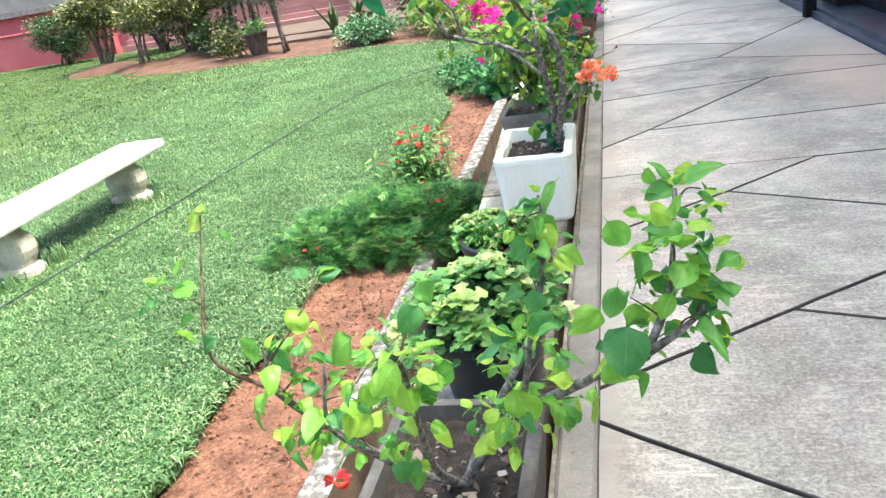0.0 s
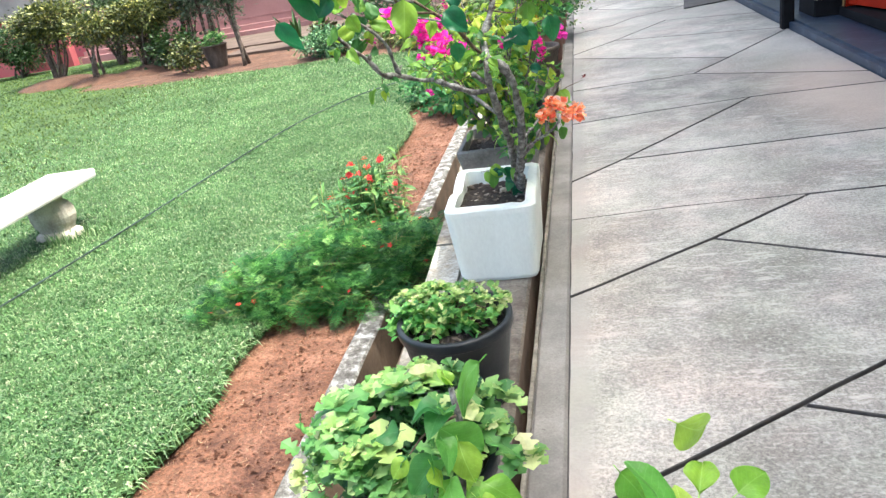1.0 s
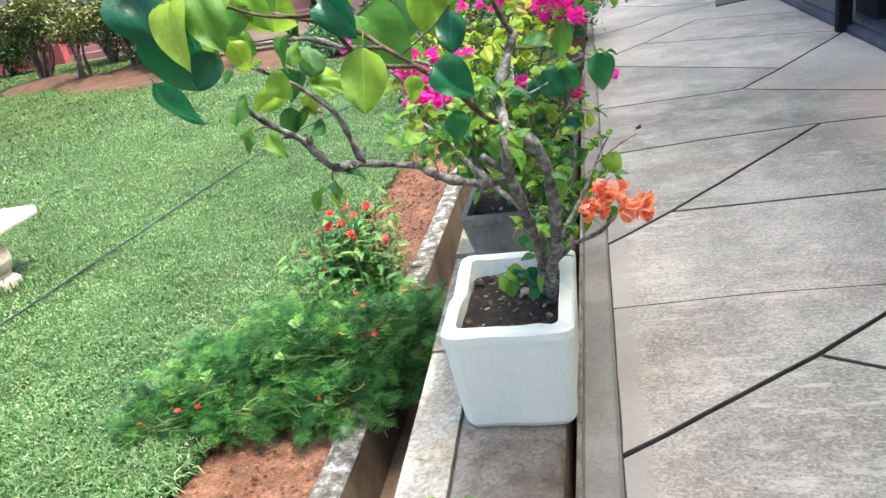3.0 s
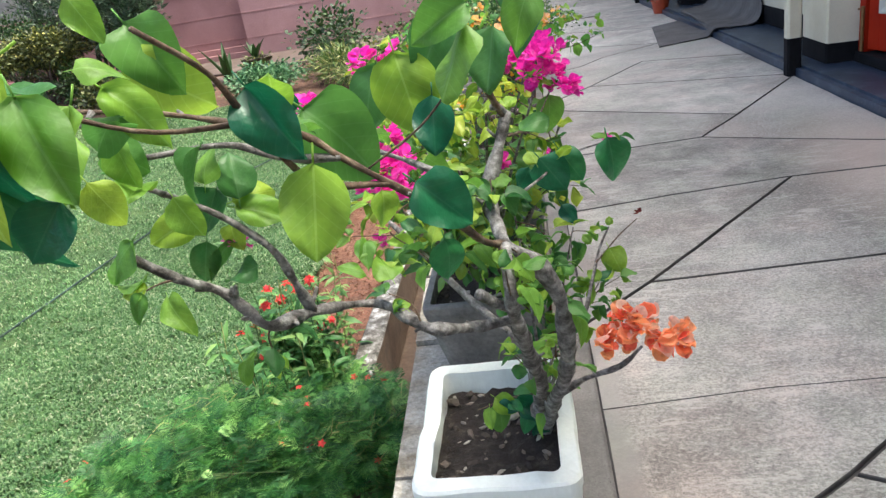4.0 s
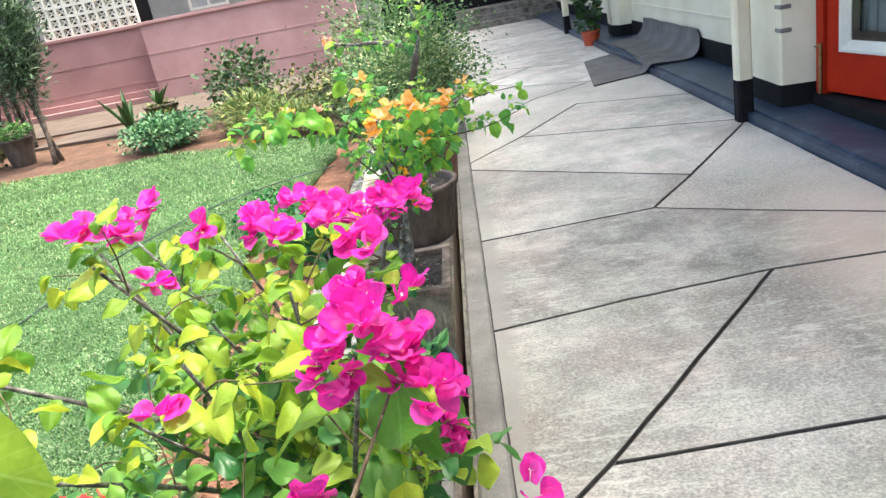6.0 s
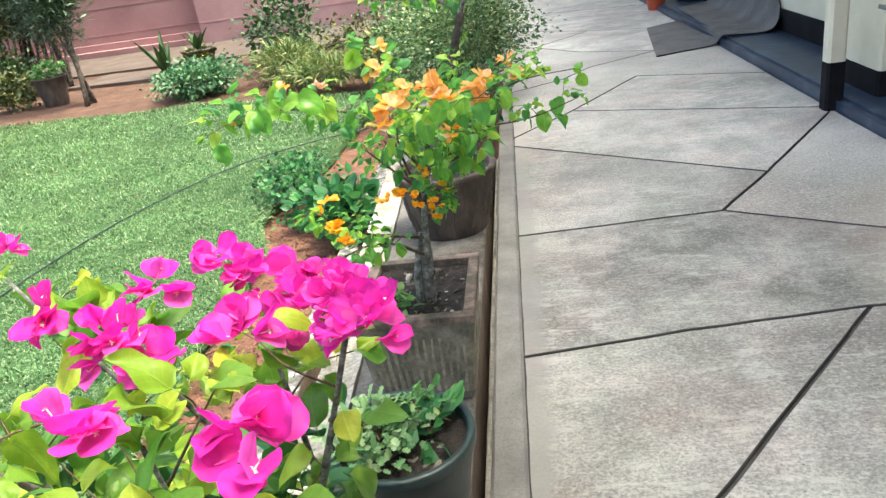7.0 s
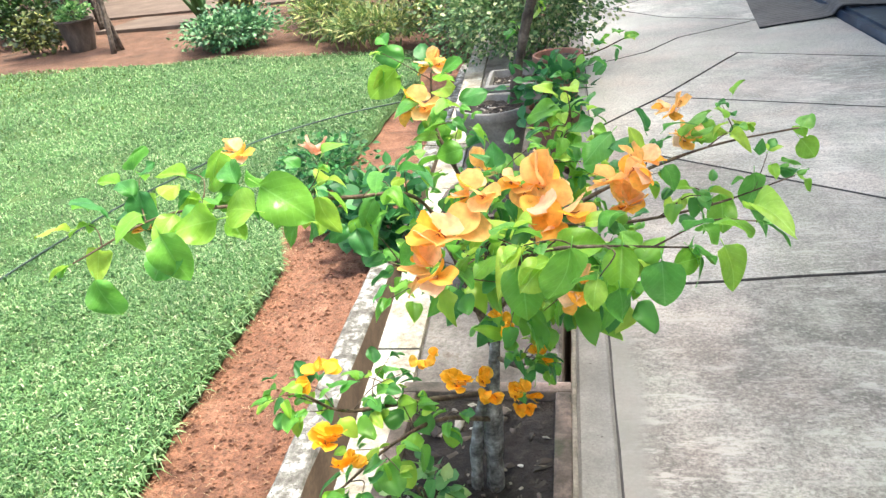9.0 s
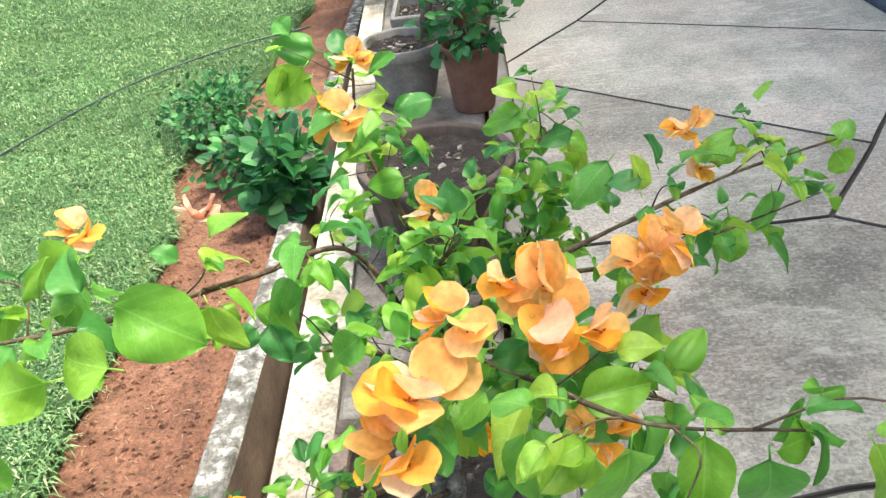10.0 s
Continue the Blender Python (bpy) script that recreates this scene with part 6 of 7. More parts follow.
    p.limb([(-0.172, 4.17, 1.34), (-0.185, 4.15, 1.36), (-0.2, 4.14, 1.365)], 0.009, 0.007, name="stub", knobs=0.5)
    for e in ((-0.05, 4.5, 0.95), (-0.14, 4.56, 0.88), (-0.2, 4.52, 1.02), (0.0, 4.46, 0.8)):
        e = Vector(e)
        pts = p.limb([(-0.17, 4.32, 0.55), Vector((-0.17, 4.32, 0.55)).lerp(e, 0.5) + Vector((0.0, 0.03, 0.0)), e], 0.006, 0.002)
        p.dress(pts, 8, 0.058, 0.3)
        p.shoots(pts, 5, 0.1, 0.056, 4, 0.3, r=0.002)
    p.leaves_between(GNARLED_A)
    p.leaves_between(GNARLED_B)
    p.leaves_between(GNARLED_LIME)
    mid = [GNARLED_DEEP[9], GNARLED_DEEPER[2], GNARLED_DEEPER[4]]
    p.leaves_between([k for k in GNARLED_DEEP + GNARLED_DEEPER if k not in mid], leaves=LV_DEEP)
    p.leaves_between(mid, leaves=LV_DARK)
    p.dress(right, 4, 0.06, 0.3)
    p.dress(fork, 5, 0.07, 0.3)
    p.dress(outer, 3, 0.08, 0.5)
    p.dress(upl, 5, 0.07)
    p.dress(over, 4, 0.085, 0.5)
    p.shoots(left, 4, 0.08, 0.05, 3, 0.1, r=0.002)
    p.dress(far, 9, 0.055)
    p.dress(twig, 9, 0.045)
    p.dress(gl, 4, 0.06)
    p.dress(high, 3, 0.08, 0.6)
    p.shoots(trunk, 2, 0.1, 0.05, 3, 0.3, r=0.0022)
    p.shoots(stem2, 3, 0.12, 0.05, 3, 0.3, r=0.0022)
    # young dark leaves drooping over the soil at the foot of the trunk
    sprout = p.limb([(-0.2, 4.33, 0.47), (-0.26, 4.28, 0.58), (-0.34, 4.22, 0.6)], 0.003, 0.0015, M_TWIG)
    low = []
    for i in range(11):
        q = p.o + sprout[1 + i * (len(sprout) - 2) // 11] + Vector((p.rng.uniform(-0.02, 0.02), p.rng.uniform(-0.03, 0.02), p.rng.uniform(-0.01, 0.02)))
        d = Vector((p.rng.uniform(-1, 1), p.rng.uniform(-1, 0.2), p.rng.uniform(-1.0, -0.2))).normalized() * p.rng.uniform(0.05, 0.075)
        low.append((*q, *(q + d)))
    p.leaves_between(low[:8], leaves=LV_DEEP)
    p.leaves_between(low[8:])
    p.shoots(right, 4, 0.1, 0.055, 4, 0.0, r=0.0022)
    p.shoots(far, 8, 0.13, 0.055, 5, r=0.0022)
    for c, s in (((0.06, 4.03, 0.885), 1.0), ((0.11, 4.04, 0.86), 0.9), ((0.03, 4.05, 0.90), 0.75), ((-0.03, 4.05, 0.85), 0.75), ((0.0, 4.06, 0.86), 0.6)):
        p.flower(FC_COR[int(s * 20) % 2], c, s)
    for c, s in (((-0.485, 4.44, 1.126), 0.8), ((-0.54, 4.5, 1.13), 0.8), ((-0.6, 4.6, 1.09), 0.7), ((-0.578, 3.667, 1.307), 0.5), ((-0.62, 4.7, 0.9), 0.6)):
        p.flower(FC_MAGS[0], c, s)
    p.flower(cluster_mesh("dry_flower", F_DRY, 2, 0.01, 0.014, 5), (0.161, 4.79, 0.85))
    p.finish()


def bougainvillea_magenta():
    """Bright magenta shrub with lime leaves in the tapered grey planter."""
    p = Plant("bougainvillea", (-0.36, 5.4, 0.39), "lime-leaved bougainvillea covered in magenta bracts", "shrub", LV_LIME, 3)
    b = Vector((-0.36, 5.4, 0.38))
    rng = p.rng
    ends = [(-0.1, 4.62, 1.32), (-0.28, 5.08, 1.28), (-0.12, 5.25, 1.28), (-0.4, 4.85, 1.25), (-0.62, 5.1, 1.34), (-0.5, 4.56, 1.12), (-0.2, 4.75, 1.06), (-0.07, 5.0, 0.98), (-0.5, 5.4, 1.27), (-0.3, 5.46, 1.2), (-0.8, 5.62, 1.24), (-0.55, 4.9, 1.15), (-0.68, 5.3, 1.1), (-0.05, 4.8, 1.15), (-0.25, 4.95, 1.3), (-0.45, 5.1, 1.2), (-0.7, 4.7, 1.22), (-0.6, 4.52, 1.18), (-0.82, 4.95, 1.25), (-0.72, 5.3, 1.32), (-0.35, 4.7, 1.1)]
    for i, e in enumerate(ends):
        e = Vector(e)
        mid = b.lerp(e, 0.5) + Vector((rng.uniform(-0.06, 0.06), rng.uniform(-0.02, 0.1), rng.uniform(-0.05, 0.03)))
        pts = p.limb([b, mid, e], 0.01, 0.003, M_BARK)
        p.dress(pts, 9, 0.062, 0.35)
        p.shoots(pts, 8, 0.15, 0.06, 5, 0.3, r=0.002)
    heads = [(-0.08, 4.59, 1.38), (-0.06, 4.64, 1.32), (-0.12, 4.6, 1.34), (-0.03, 4.6, 1.29), (-0.1, 4.68, 1.37), (-0.05, 4.66, 1.37), (-0.065, 5.16, 1.34), (-0.12, 5.25, 1.32), (-0.19, 5.32, 1.28), (-0.33, 5.18, 1.34)]
    heads += [(-0.55, 4.5, 1.26), (-0.5, 4.52, 1.25), (-0.55, 4.52, 1.18), (-0.5, 4.5, 1.17), (-0.46, 4.52, 1.14), (-0.58, 4.52, 1.22), (-0.064, 4.98, 1.02), (-0.06, 5.0, 0.97), (-0.14, 5.38, 1.27), (-0.21, 5.4, 1.27), (-0.29, 5.42, 1.29)]
    for i, c in enumerate(heads):
        p.flower(FC_MAG[i % 3], c, (0.8, 0.7, 0.75)[i % 3], rng.uniform(-0.4, 0.4))
    lone = [(-0.149, 5.02, 1.337), (-0.123, 5.0, 1.329), (-0.282, 5.16, 1.32), (-0.253, 4.97, 1.379), (-0.212, 5.2, 1.319), (-0.73, 5.3, 1.36), (-0.59, 5.2, 1.36), (-0.57, 5.3, 1.38), (-0.5, 5.3, 1.32), (-0.53, 5.1, 1.29), (-0.85, 5.0, 1.29), (-0.87, 4.9, 1.29), (-0.71, 4.7, 1.27), (-0.69, 4.5, 1.26), (-0.47, 4.6, 1.17), (-0.43, 4.8, 1.2), (-0.4, 4.6, 1.1), (0.06, 4.64, 1.11), (-0.218, 4.72, 1.088), (-0.42, 5.41, 1.29), (-0.33, 5.45, 1.305), (-0.18, 5.42, 1.275), (-0.25, 5.43, 1.27), (-0.49, 4.46, 1.14), (-0.8, 5.64, 1.28), (-0.65, 5.11, 1.39)]
    for i, c in enumerate(lone):
        p.flower(FC_MAGS[i % 2], c, (0.85, 1.05, 0.9)[i % 3], rng.uniform(-0.6, 0.6))
    p.finish()


def bougainvillea_orange():
    """Orange shrub with a thick short trunk in the rectangular planter."""
    p = Plant("bougainvillea", (-0.29, 6.88, 0.46), "spreading bougainvillea with orange bracts and a thick dark trunk", "shrub", LV_BRIGHT, 4)
    b = (-0.29, 6.88, 0.45)
    p.limb([b, (-0.285, 6.89, 0.6), (-0.27, 6.9, 0.78), (-0.25, 6.92, 0.95)], 0.022, 0.014, name="trunk", knobs=0.5)
    p.limb([(-0.33, 6.87, 0.45), (-0.32, 6.88, 0.6), (-0.29, 6.89, 0.74)], 0.014, 0.011, name="trunk", knobs=0.5)
    limbs = [
        ([(-0.27, 6.9, 0.85), (-0.32, 6.92, 1.02), (-0.38, 6.9, 1.154), (-0.46, 6.76, 1.22), (-0.57, 6.63, 1.27), (-0.68, 6.58, 1.28), (-0.78, 6.5, 1.25)], 0.006, 0.0014, 12, 0.055, 5),
        ([(-0.25, 6.92, 0.95), (-0.14, 6.88, 1.1), (-0.03, 6.86, 1.18), (0.12, 6.9, 1.22), (0.28, 6.97, 1.22)], 0.006, 0.0014, 6, 0.047, 1),
        ([(-0.14, 6.88, 1.1), (0.0, 6.92, 1.08), (0.15, 6.98, 1.08), (0.29, 7.0, 1.12)], 0.004, 0.0012, 5, 0.047, 0),
        ([(-0.25, 6.92, 0.95), (-0.2, 6.74, 1.08), (-0.15, 6.58, 1.2), (-0.08, 6.46, 1.27), (0.025, 6.44, 1.275)], 0.0048, 0.0012, 4, 0.055, 3),
        ([(-0.26, 6.91, 0.9), (-0.3, 7.0, 1.1), (-0.36, 7.05, 1.24), (-0.36, 7.08, 1.34)], 0.007, 0.002, 10, 0.05, 4),
    ]
    limbs += [
        ([(-0.25, 6.92, 0.95), (-0.2, 7.0, 1.1), (-0.12, 7.05, 1.2), (-0.06, 7.1, 1.22)], 0.007, 0.002, 10, 0.05, 5),
        ([(-0.28, 6.89, 0.72), (-0.42, 6.76, 0.8), (-0.5, 6.65, 0.87), (-0.53, 6.58, 0.96)], 0.006, 0.002, 9, 0.045, 5),
        ([(-0.28, 6.89, 0.65), (-0.36, 6.76, 0.76), (-0.42, 6.62, 0.82), (-0.47, 6.5, 0.84)], 0.006, 0.002, 7, 0.05, 2),
        ([(-0.26, 6.9, 0.8), (-0.2, 6.76, 0.88), (-0.2, 6.66, 0.98)], 0.006, 0.002, 5, 0.042, 2),
        ([(-0.25, 6.92, 0.95), (-0.28, 6.72, 1.1), (-0.25, 6.54, 1.2)], 0.006, 0.002, 8, 0.05, 4),
    ]
    limbs += [
        ([(-0.25, 6.92, 0.95), (-0.12, 6.8, 1.02), (-0.04, 6.66, 1.1), (-0.02, 6.6, 1.14)], 0.006, 0.002, 9, 0.055, 5),
        ([(-0.26, 6.9, 0.88), (-0.36, 6.86, 1.0), (-0.41, 6.76, 1.1)], 0.005, 0.002, 5, 0.046, 0),
        ([(-0.25, 6.92, 0.95), (-0.26, 6.9, 1.1), (-0.22, 6.84, 1.2)], 0.006, 0.002, 9, 0.05, 6),
        ([(-0.25, 6.92, 0.95), (-0.16, 7.0, 1.04), (-0.08, 7.06, 1.12)], 0.005, 0.002, 8, 0.052, 5),
        ([(-0.26, 6.9, 0.9), (-0.2, 6.82, 1.0), (-0.12, 6.72, 1.06)], 0.005, 0.002, 9, 0.055, 5),
    ]
    limbs += [
        ([(-0.27, 6.9, 0.82), (-0.34, 6.98, 0.98), (-0.42, 7.02, 1.1)], 0.005, 0.002, 5, 0.046, 0),
    ]
    for nodes, r0, r1, n_l, s, n_s in limbs:
        pts = p.limb(nodes, r0, r1, M_TWIG if r0 < 0.0075 else M_BARK)
        p.dress(pts, n_l + 2, s * 0.95, 0.3)
        p.shoots(pts, n_s + 3, 0.1, s * 0.78, 5, 0.35, r=0.0013)
    p.leaves_between(ORANGE_A)
    p.leaves_between(ORANGE_B)
    heads = [((0.067, 6.9, 1.286), 0.4), ((0.095, 6.92, 1.226), 0.45), ((-0.38, 7.035, 1.285), 0.65), ((-0.357, 7.08, 1.35), 0.4), ((-0.25, 6.51, 1.26), 0.75), ((-0.27, 6.5, 1.22), 0.6), ((-0.22, 6.56, 1.3), 0.5), ((-0.14, 6.61, 1.275), 0.75), ((-0.11, 6.6, 1.25), 0.6), ((-0.17, 6.64, 1.28), 0.5), ((-0.03, 6.7, 1.25), 0.65), ((-0.02, 6.7, 1.21), 0.6), ((-0.01, 6.69, 1.28), 0.45), ((-0.61, 6.73, 1.315), 0.45)]
    heads += [((-0.51, 6.78, 1.285), 0.45), ((-0.257, 6.92, 1.19), 0.5), ((-0.1, 6.54, 1.17), 0.45), ((-0.72, 6.6, 1.25), 0.25), ((-0.47, 6.52, 0.92), 0.65), ((-0.45, 6.5, 0.88), 0.55), ((-0.514, 6.6, 0.98), 0.55), ((-0.277, 6.57, 0.99), 0.5), ((-0.24, 6.6, 0.96), 0.45), ((-0.22, 6.68, 1.03), 0.4), ((-0.18, 6.6, 0.94), 0.45), ((-0.2, 6.64, 0.9), 0.45), ((-0.36, 6.7, 0.95), 0.35), ((-0.16, 6.66, 0.97), 0.35)]
    for i, (c, s) in enumerate(heads):
        head = FC_YOUNG[i % 3] if c[2] < 1.06 else FC_BLUSH if c == (-0.51, 6.78, 1.285) else FC_ORG[i % 4]
        p.flower(head, c, min(0.82, s * 1.2), p.rng.uniform(-0.5, 0.5))
    p.finish()


bougainvillea_bare()
bougainvillea_gnarled()
bougainvillea_magenta()
bougainvillea_orange()


# ---- leafy clumps ----
def leaf_cloud(bm, centre, radii, count, size, rng, shape=ovate, width=0.6, hollow=0.4, nl=2, floor=None, up=0.2):
    """Many small leaves through an uneven ellipsoid."""
    c = Vector(centre)
    for i in range(count):
        d = Vector((rng.gauss(0, 1), rng.gauss(0, 1), rng.gauss(0, 1))).normalized()
        f = (hollow + (1 - hollow) * rng.random()) * (1 + 0.42 * noise.noise(d * 2.1 + c) + 0.25 * noise.noise(d * 6 + c)) * (1.2 if i % 11 == 0 else 1)
        p = c + Vector((d.x * radii[0], d.y * radii[1], d.z * radii[2])) * f
        if floor is not None and p.z < floor:
            continue
        ahead = d + Vector((rng.gauss(0, 0.7), rng.gauss(0, 0.7), rng.gauss(up, 0.5)))
        s = size * rng.uniform(0.6, 1.3)
        blade_grid(bm, turn_to(p, ahead, rng.uniform(-1, 1)), s, s * width, shape, 0.2, rng.uniform(0, 0.3), 0.0, rng, nl, 0, 1)


def small_plant(name, at, label, material, radii, count, size, seed, category="plant", stems=8, width=0.7, centre_up=0.5, shape=ovate, nl=3):
    t = thing(name, at, label, category)
    rng = random.Random(seed)
    bm = bmesh.new()
    for i in range(stems):
        a, f = rng.uniform(0, 6.28), rng.uniform(0.2, 0.85)
        q = Vector((math.cos(a) * radii[0] * f, math.sin(a) * radii[1] * f, radii[2] * rng.uniform(0.6, 1.5)))
        tube(bm, spline([Vector((0, 0, 0)), q * 0.5 + Vector((0, 0, 0.04)), q], 3), 0.004, 0.002, 5)
    part("stem_tangle", bm, M_TWIG, t, "", True, "stuff")
    bm = bmesh.new()
    leaf_cloud(bm, (0, 0, radii[2] * centre_up * 2), radii, count, size, rng, shape, width, 0.35, nl, 0.0)
    part("foliage", bm, material, t, kind="stuff")
    return t


def rosettes(t, centre, radii, count, size, seed, yellow=False):
    """Whorls of toothed leaves over the crown, the youngest ones palest."""
    rng = random.Random(seed)
    c = Vector(centre)
    green, young = bmesh.new(), bmesh.new()
    for i in range(count):
        d = Vector((rng.gauss(0, 1), rng.gauss(0, 1), abs(rng.gauss(0.25, 0.8)))).normalized()
        f = rng.uniform(0.8, 1.12)
        at = c + Vector((d.x * radii[0], d.y * radii[1], d.z * radii[2])) * f
        axis = (d + Vector((0, 0, 0.7))).normalized()
        side = axis.orthogonal().normalized()
        k_most = rng.randint(6, 9)
        grown = size * rng.uniform(0.65, 1.25)
        for k in range(k_most):
            s = Matrix.Rotation(k * 2.4 + rng.uniform(-0.3, 0.3), 3, axis) @ side
            inner = k / k_most
            m = turn_to(at + axis * 0.012 * inner, s * (1 - 0.5 * inner) + axis * (0.15 + 0.8 * inner), rng.uniform(-0.3, 0.3))
            w = grown * (1.15 - 0.6 * inner)
            blade_grid(young if (inner > 0.15 and at.y > c.y - 0.05 if yellow else i % 6 == 0 or inner > 0.8) else green, m, w, w * 0.95, lobed, 0.25, rng.uniform(0.1, 0.5), 0.02, rng, 12, 0, 1)
    part("toothed_foliage", green, L_CREEPGREEN if yellow else L_COLEUS, t, "fresh green toothed leaves", kind="stuff")
    part("young_foliage", young, L_CREEP, t, "pale yellow-green young leaves", kind="stuff")


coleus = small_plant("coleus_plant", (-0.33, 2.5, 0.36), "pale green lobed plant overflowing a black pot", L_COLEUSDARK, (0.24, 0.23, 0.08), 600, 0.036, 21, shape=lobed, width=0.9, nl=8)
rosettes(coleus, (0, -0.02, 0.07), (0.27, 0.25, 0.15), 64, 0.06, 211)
small_plant("coleus_plant", (-0.78, 2.85, -0.34), "leggy pale-leaved seedling beside the drain", L_COLEUS, (0.12, 0.12, 0.28), 90, 0.06, 22, stems=5, shape=lobed, width=0.95, nl=10)
creeper = small_plant("creeping_plant", (-0.37, 3.23, 0.385), "yellow-green variegated creeper spilling over a black pot", L_CREEP, (0.2, 0.14, 0.045), 260, 0.03, 23, stems=9, width=0.95, nl=6, shape=lobed)
rosettes(creeper, (0.0, 0.03, 0.02), (0.21, 0.14, 0.07), 85, 0.03, 232, True)
bm = bmesh.new()
leaf_cloud(bm, (-0.03, -0.06, 0.03), (0.19, 0.11, 0.04), 130, 0.036, random.Random(231), round_leaf, 0.85, 0.3, 4, 0.0)
part("round_foliage", bm, L_CREEPGREEN, creeper, "mid-green rounded leaves", kind="stuff")
small_plant("seedling", (-0.38, 6.14, 0.41), "pale grey-green seedlings crowding a plastic pot", L_PALESEED, (0.13, 0.15, 0.07), 420, 0.032, 24, stems=10, shape=lobed, nl=6)
small_plant("seedling", (-0.24, 6.18, 0.41), "broad dark green seedling in a plastic pot", L_TEAL, (0.08, 0.1, 0.05), 26, 0.075, 25, stems=4, width=0.5)
small_plant("seedling", (-0.27, 6.27, 0.41), "small toothed green seedling in a plastic pot", L_COLEUS, (0.08, 0.06, 0.05), 90, 0.03, 251, stems=4, shape=lobed, nl=6)
small_plant("seedling", (-0.42, 6.8, 0.46), "bright green seedling at the planter's edge", L_COLEUS, (0.09, 0.09, 0.07), 60, 0.045, 26, stems=5)
small_plant("dark_leaf_plant", (-0.21, 9.72, 0.44), "dark glossy leaved plant in a terracotta pot", L_TEAL, (0.24, 0.22, 0.15), 150, 0.08, 27, stems=7)
small_plant("dark_leaf_plant", (-1.55, 10.15, -0.38), "dark green ground plant at the end of the soil bed", L_TEAL, (0.38, 0.42, 0.17), 420, 0.085, 28, stems=10)
small_plant("dark_leaf_plant", (-1.3, 9.75, -0.38), "broad-leaved dark green plant against the drain wall", L_TEAL, (0.24, 0.27, 0.22), 120, 0.135, 29, stems=8, width=0.85, shape=heart, nl=6)
small_plant("grey_leaf_plant", (-2.0, 10.75, -0.3), "small blue-green plant at the turf edge", L_TEAL, (0.4, 0.45, 0.17), 700, 0.05, 30, stems=8)
small_plant("variegated_shrub", (-0.42, 12.4, 0.1), "dense variegated small-leaved shrub beside the paving", L_VARIEG, (0.8, 0.75, 0.6), 8500, 0.042, 31, "shrub", 16)
small_plant("variegated_shrub", (-0.95, 13.5, -0.2), "green small-leaved shrub behind the lawn", L_LACY, (0.75, 0.75, 0.62), 4600, 0.045, 32, "shrub", 16)
small_plant("flowering_shrub", (-0.9, 17.0, -0.1), "tall mixed green shrub near the far wall", L_LACY, (1.5, 1.2, 0.9), 5200, 0.06, 33, "shrub", 16)


def bare_tree():
    p = Plant("small_tree", (-0.45, 10.0, 0.41), "small tree with a bare bent grey trunk and few leaves", "tree", LV_BRIGHT, 9)
    tr = p.limb([(-0.45, 10.0, 0.4), (-0.42, 10.0, 0.6), (-0.34, 10.0, 0.92), (-0.26, 10.0, 1.14)], 0.034, 0.026, M_FARBARK, name="trunk")
    br = p.limb([(-0.27, 10.0, 1.1), (-0.36, 10.0, 1.22), (-0.55, 10.0, 1.28), (-0.75, 10.0, 1.3), (-0.9, 10.0, 1.33)], 0.024, 0.01)
    up = p.limb([(-0.27, 10.0, 1.12), (-0.22, 10.02, 1.3), (-0.25, 10.0, 1.5)], 0.016, 0.008)
    p.dress(br, 12, 0.07, 0.7)
    p.shoots(br, 4, 0.25, 0.06, 5, 0.6)
    p.shoots(up, 5, 0.25, 0.07, 6, 0.3)
    p.shoots(tr, 3, 0.12, 0.06, 3, 0.1)
    p.flower(FC_COR[0], (-0.95, 9.98, 1.36), 0.8)
    low = p.limb([(-0.4, 10.0, 0.55), (-0.2, 9.8, 0.68), (0.02, 9.6, 0.78), (0.16, 9.5, 0.86)], 0.008, 0.003, M_TWIG)
    p.dress(low, 12, 0.075, 0.4)
    p.finish()


bare_tree()


# ---- feathery bed plants ----
def feather(bm, p, d, length, rng):
    """One spray: a thin arching rachis with thread-like leaflets grown onto it."""
    d = d.normalized()
    s = d.cross(Vector((0, 0, 1)))
    s = s.normalized() if s.length > 1e-3 else Vector((1, 0, 0))
    k = 11
    spine = []
    for i in range(k + 1):
        f = i / k
        c = p + d * length * f + Vector((0, 0, -0.3 * length * f * f))
        spine.append((bm.verts.new(c - s * 0.0009), bm.verts.new(c + s * 0.0009), c))
    for (a, b, _), (e, g, _) in zip(spine, spine[1:]):
        bm.faces.new((a, b, g, e))
    for i in range(1, k):
        a, b, c = spine[i]
        w = length * 0.4 * math.sin(math.pi * min(1, i / k + 0.12))
        for sg, u in ((-1, a), (1, b)):
            q = c + (s * sg * 0.9 + d * 0.55) * w + Vector((0, 0, rng.uniform(-0.25, 0.2) * w))
            bm.faces.new((u, bm.verts.new(q), bm.verts.new(c.lerp(q, 0.5) + d * 0.0052)))


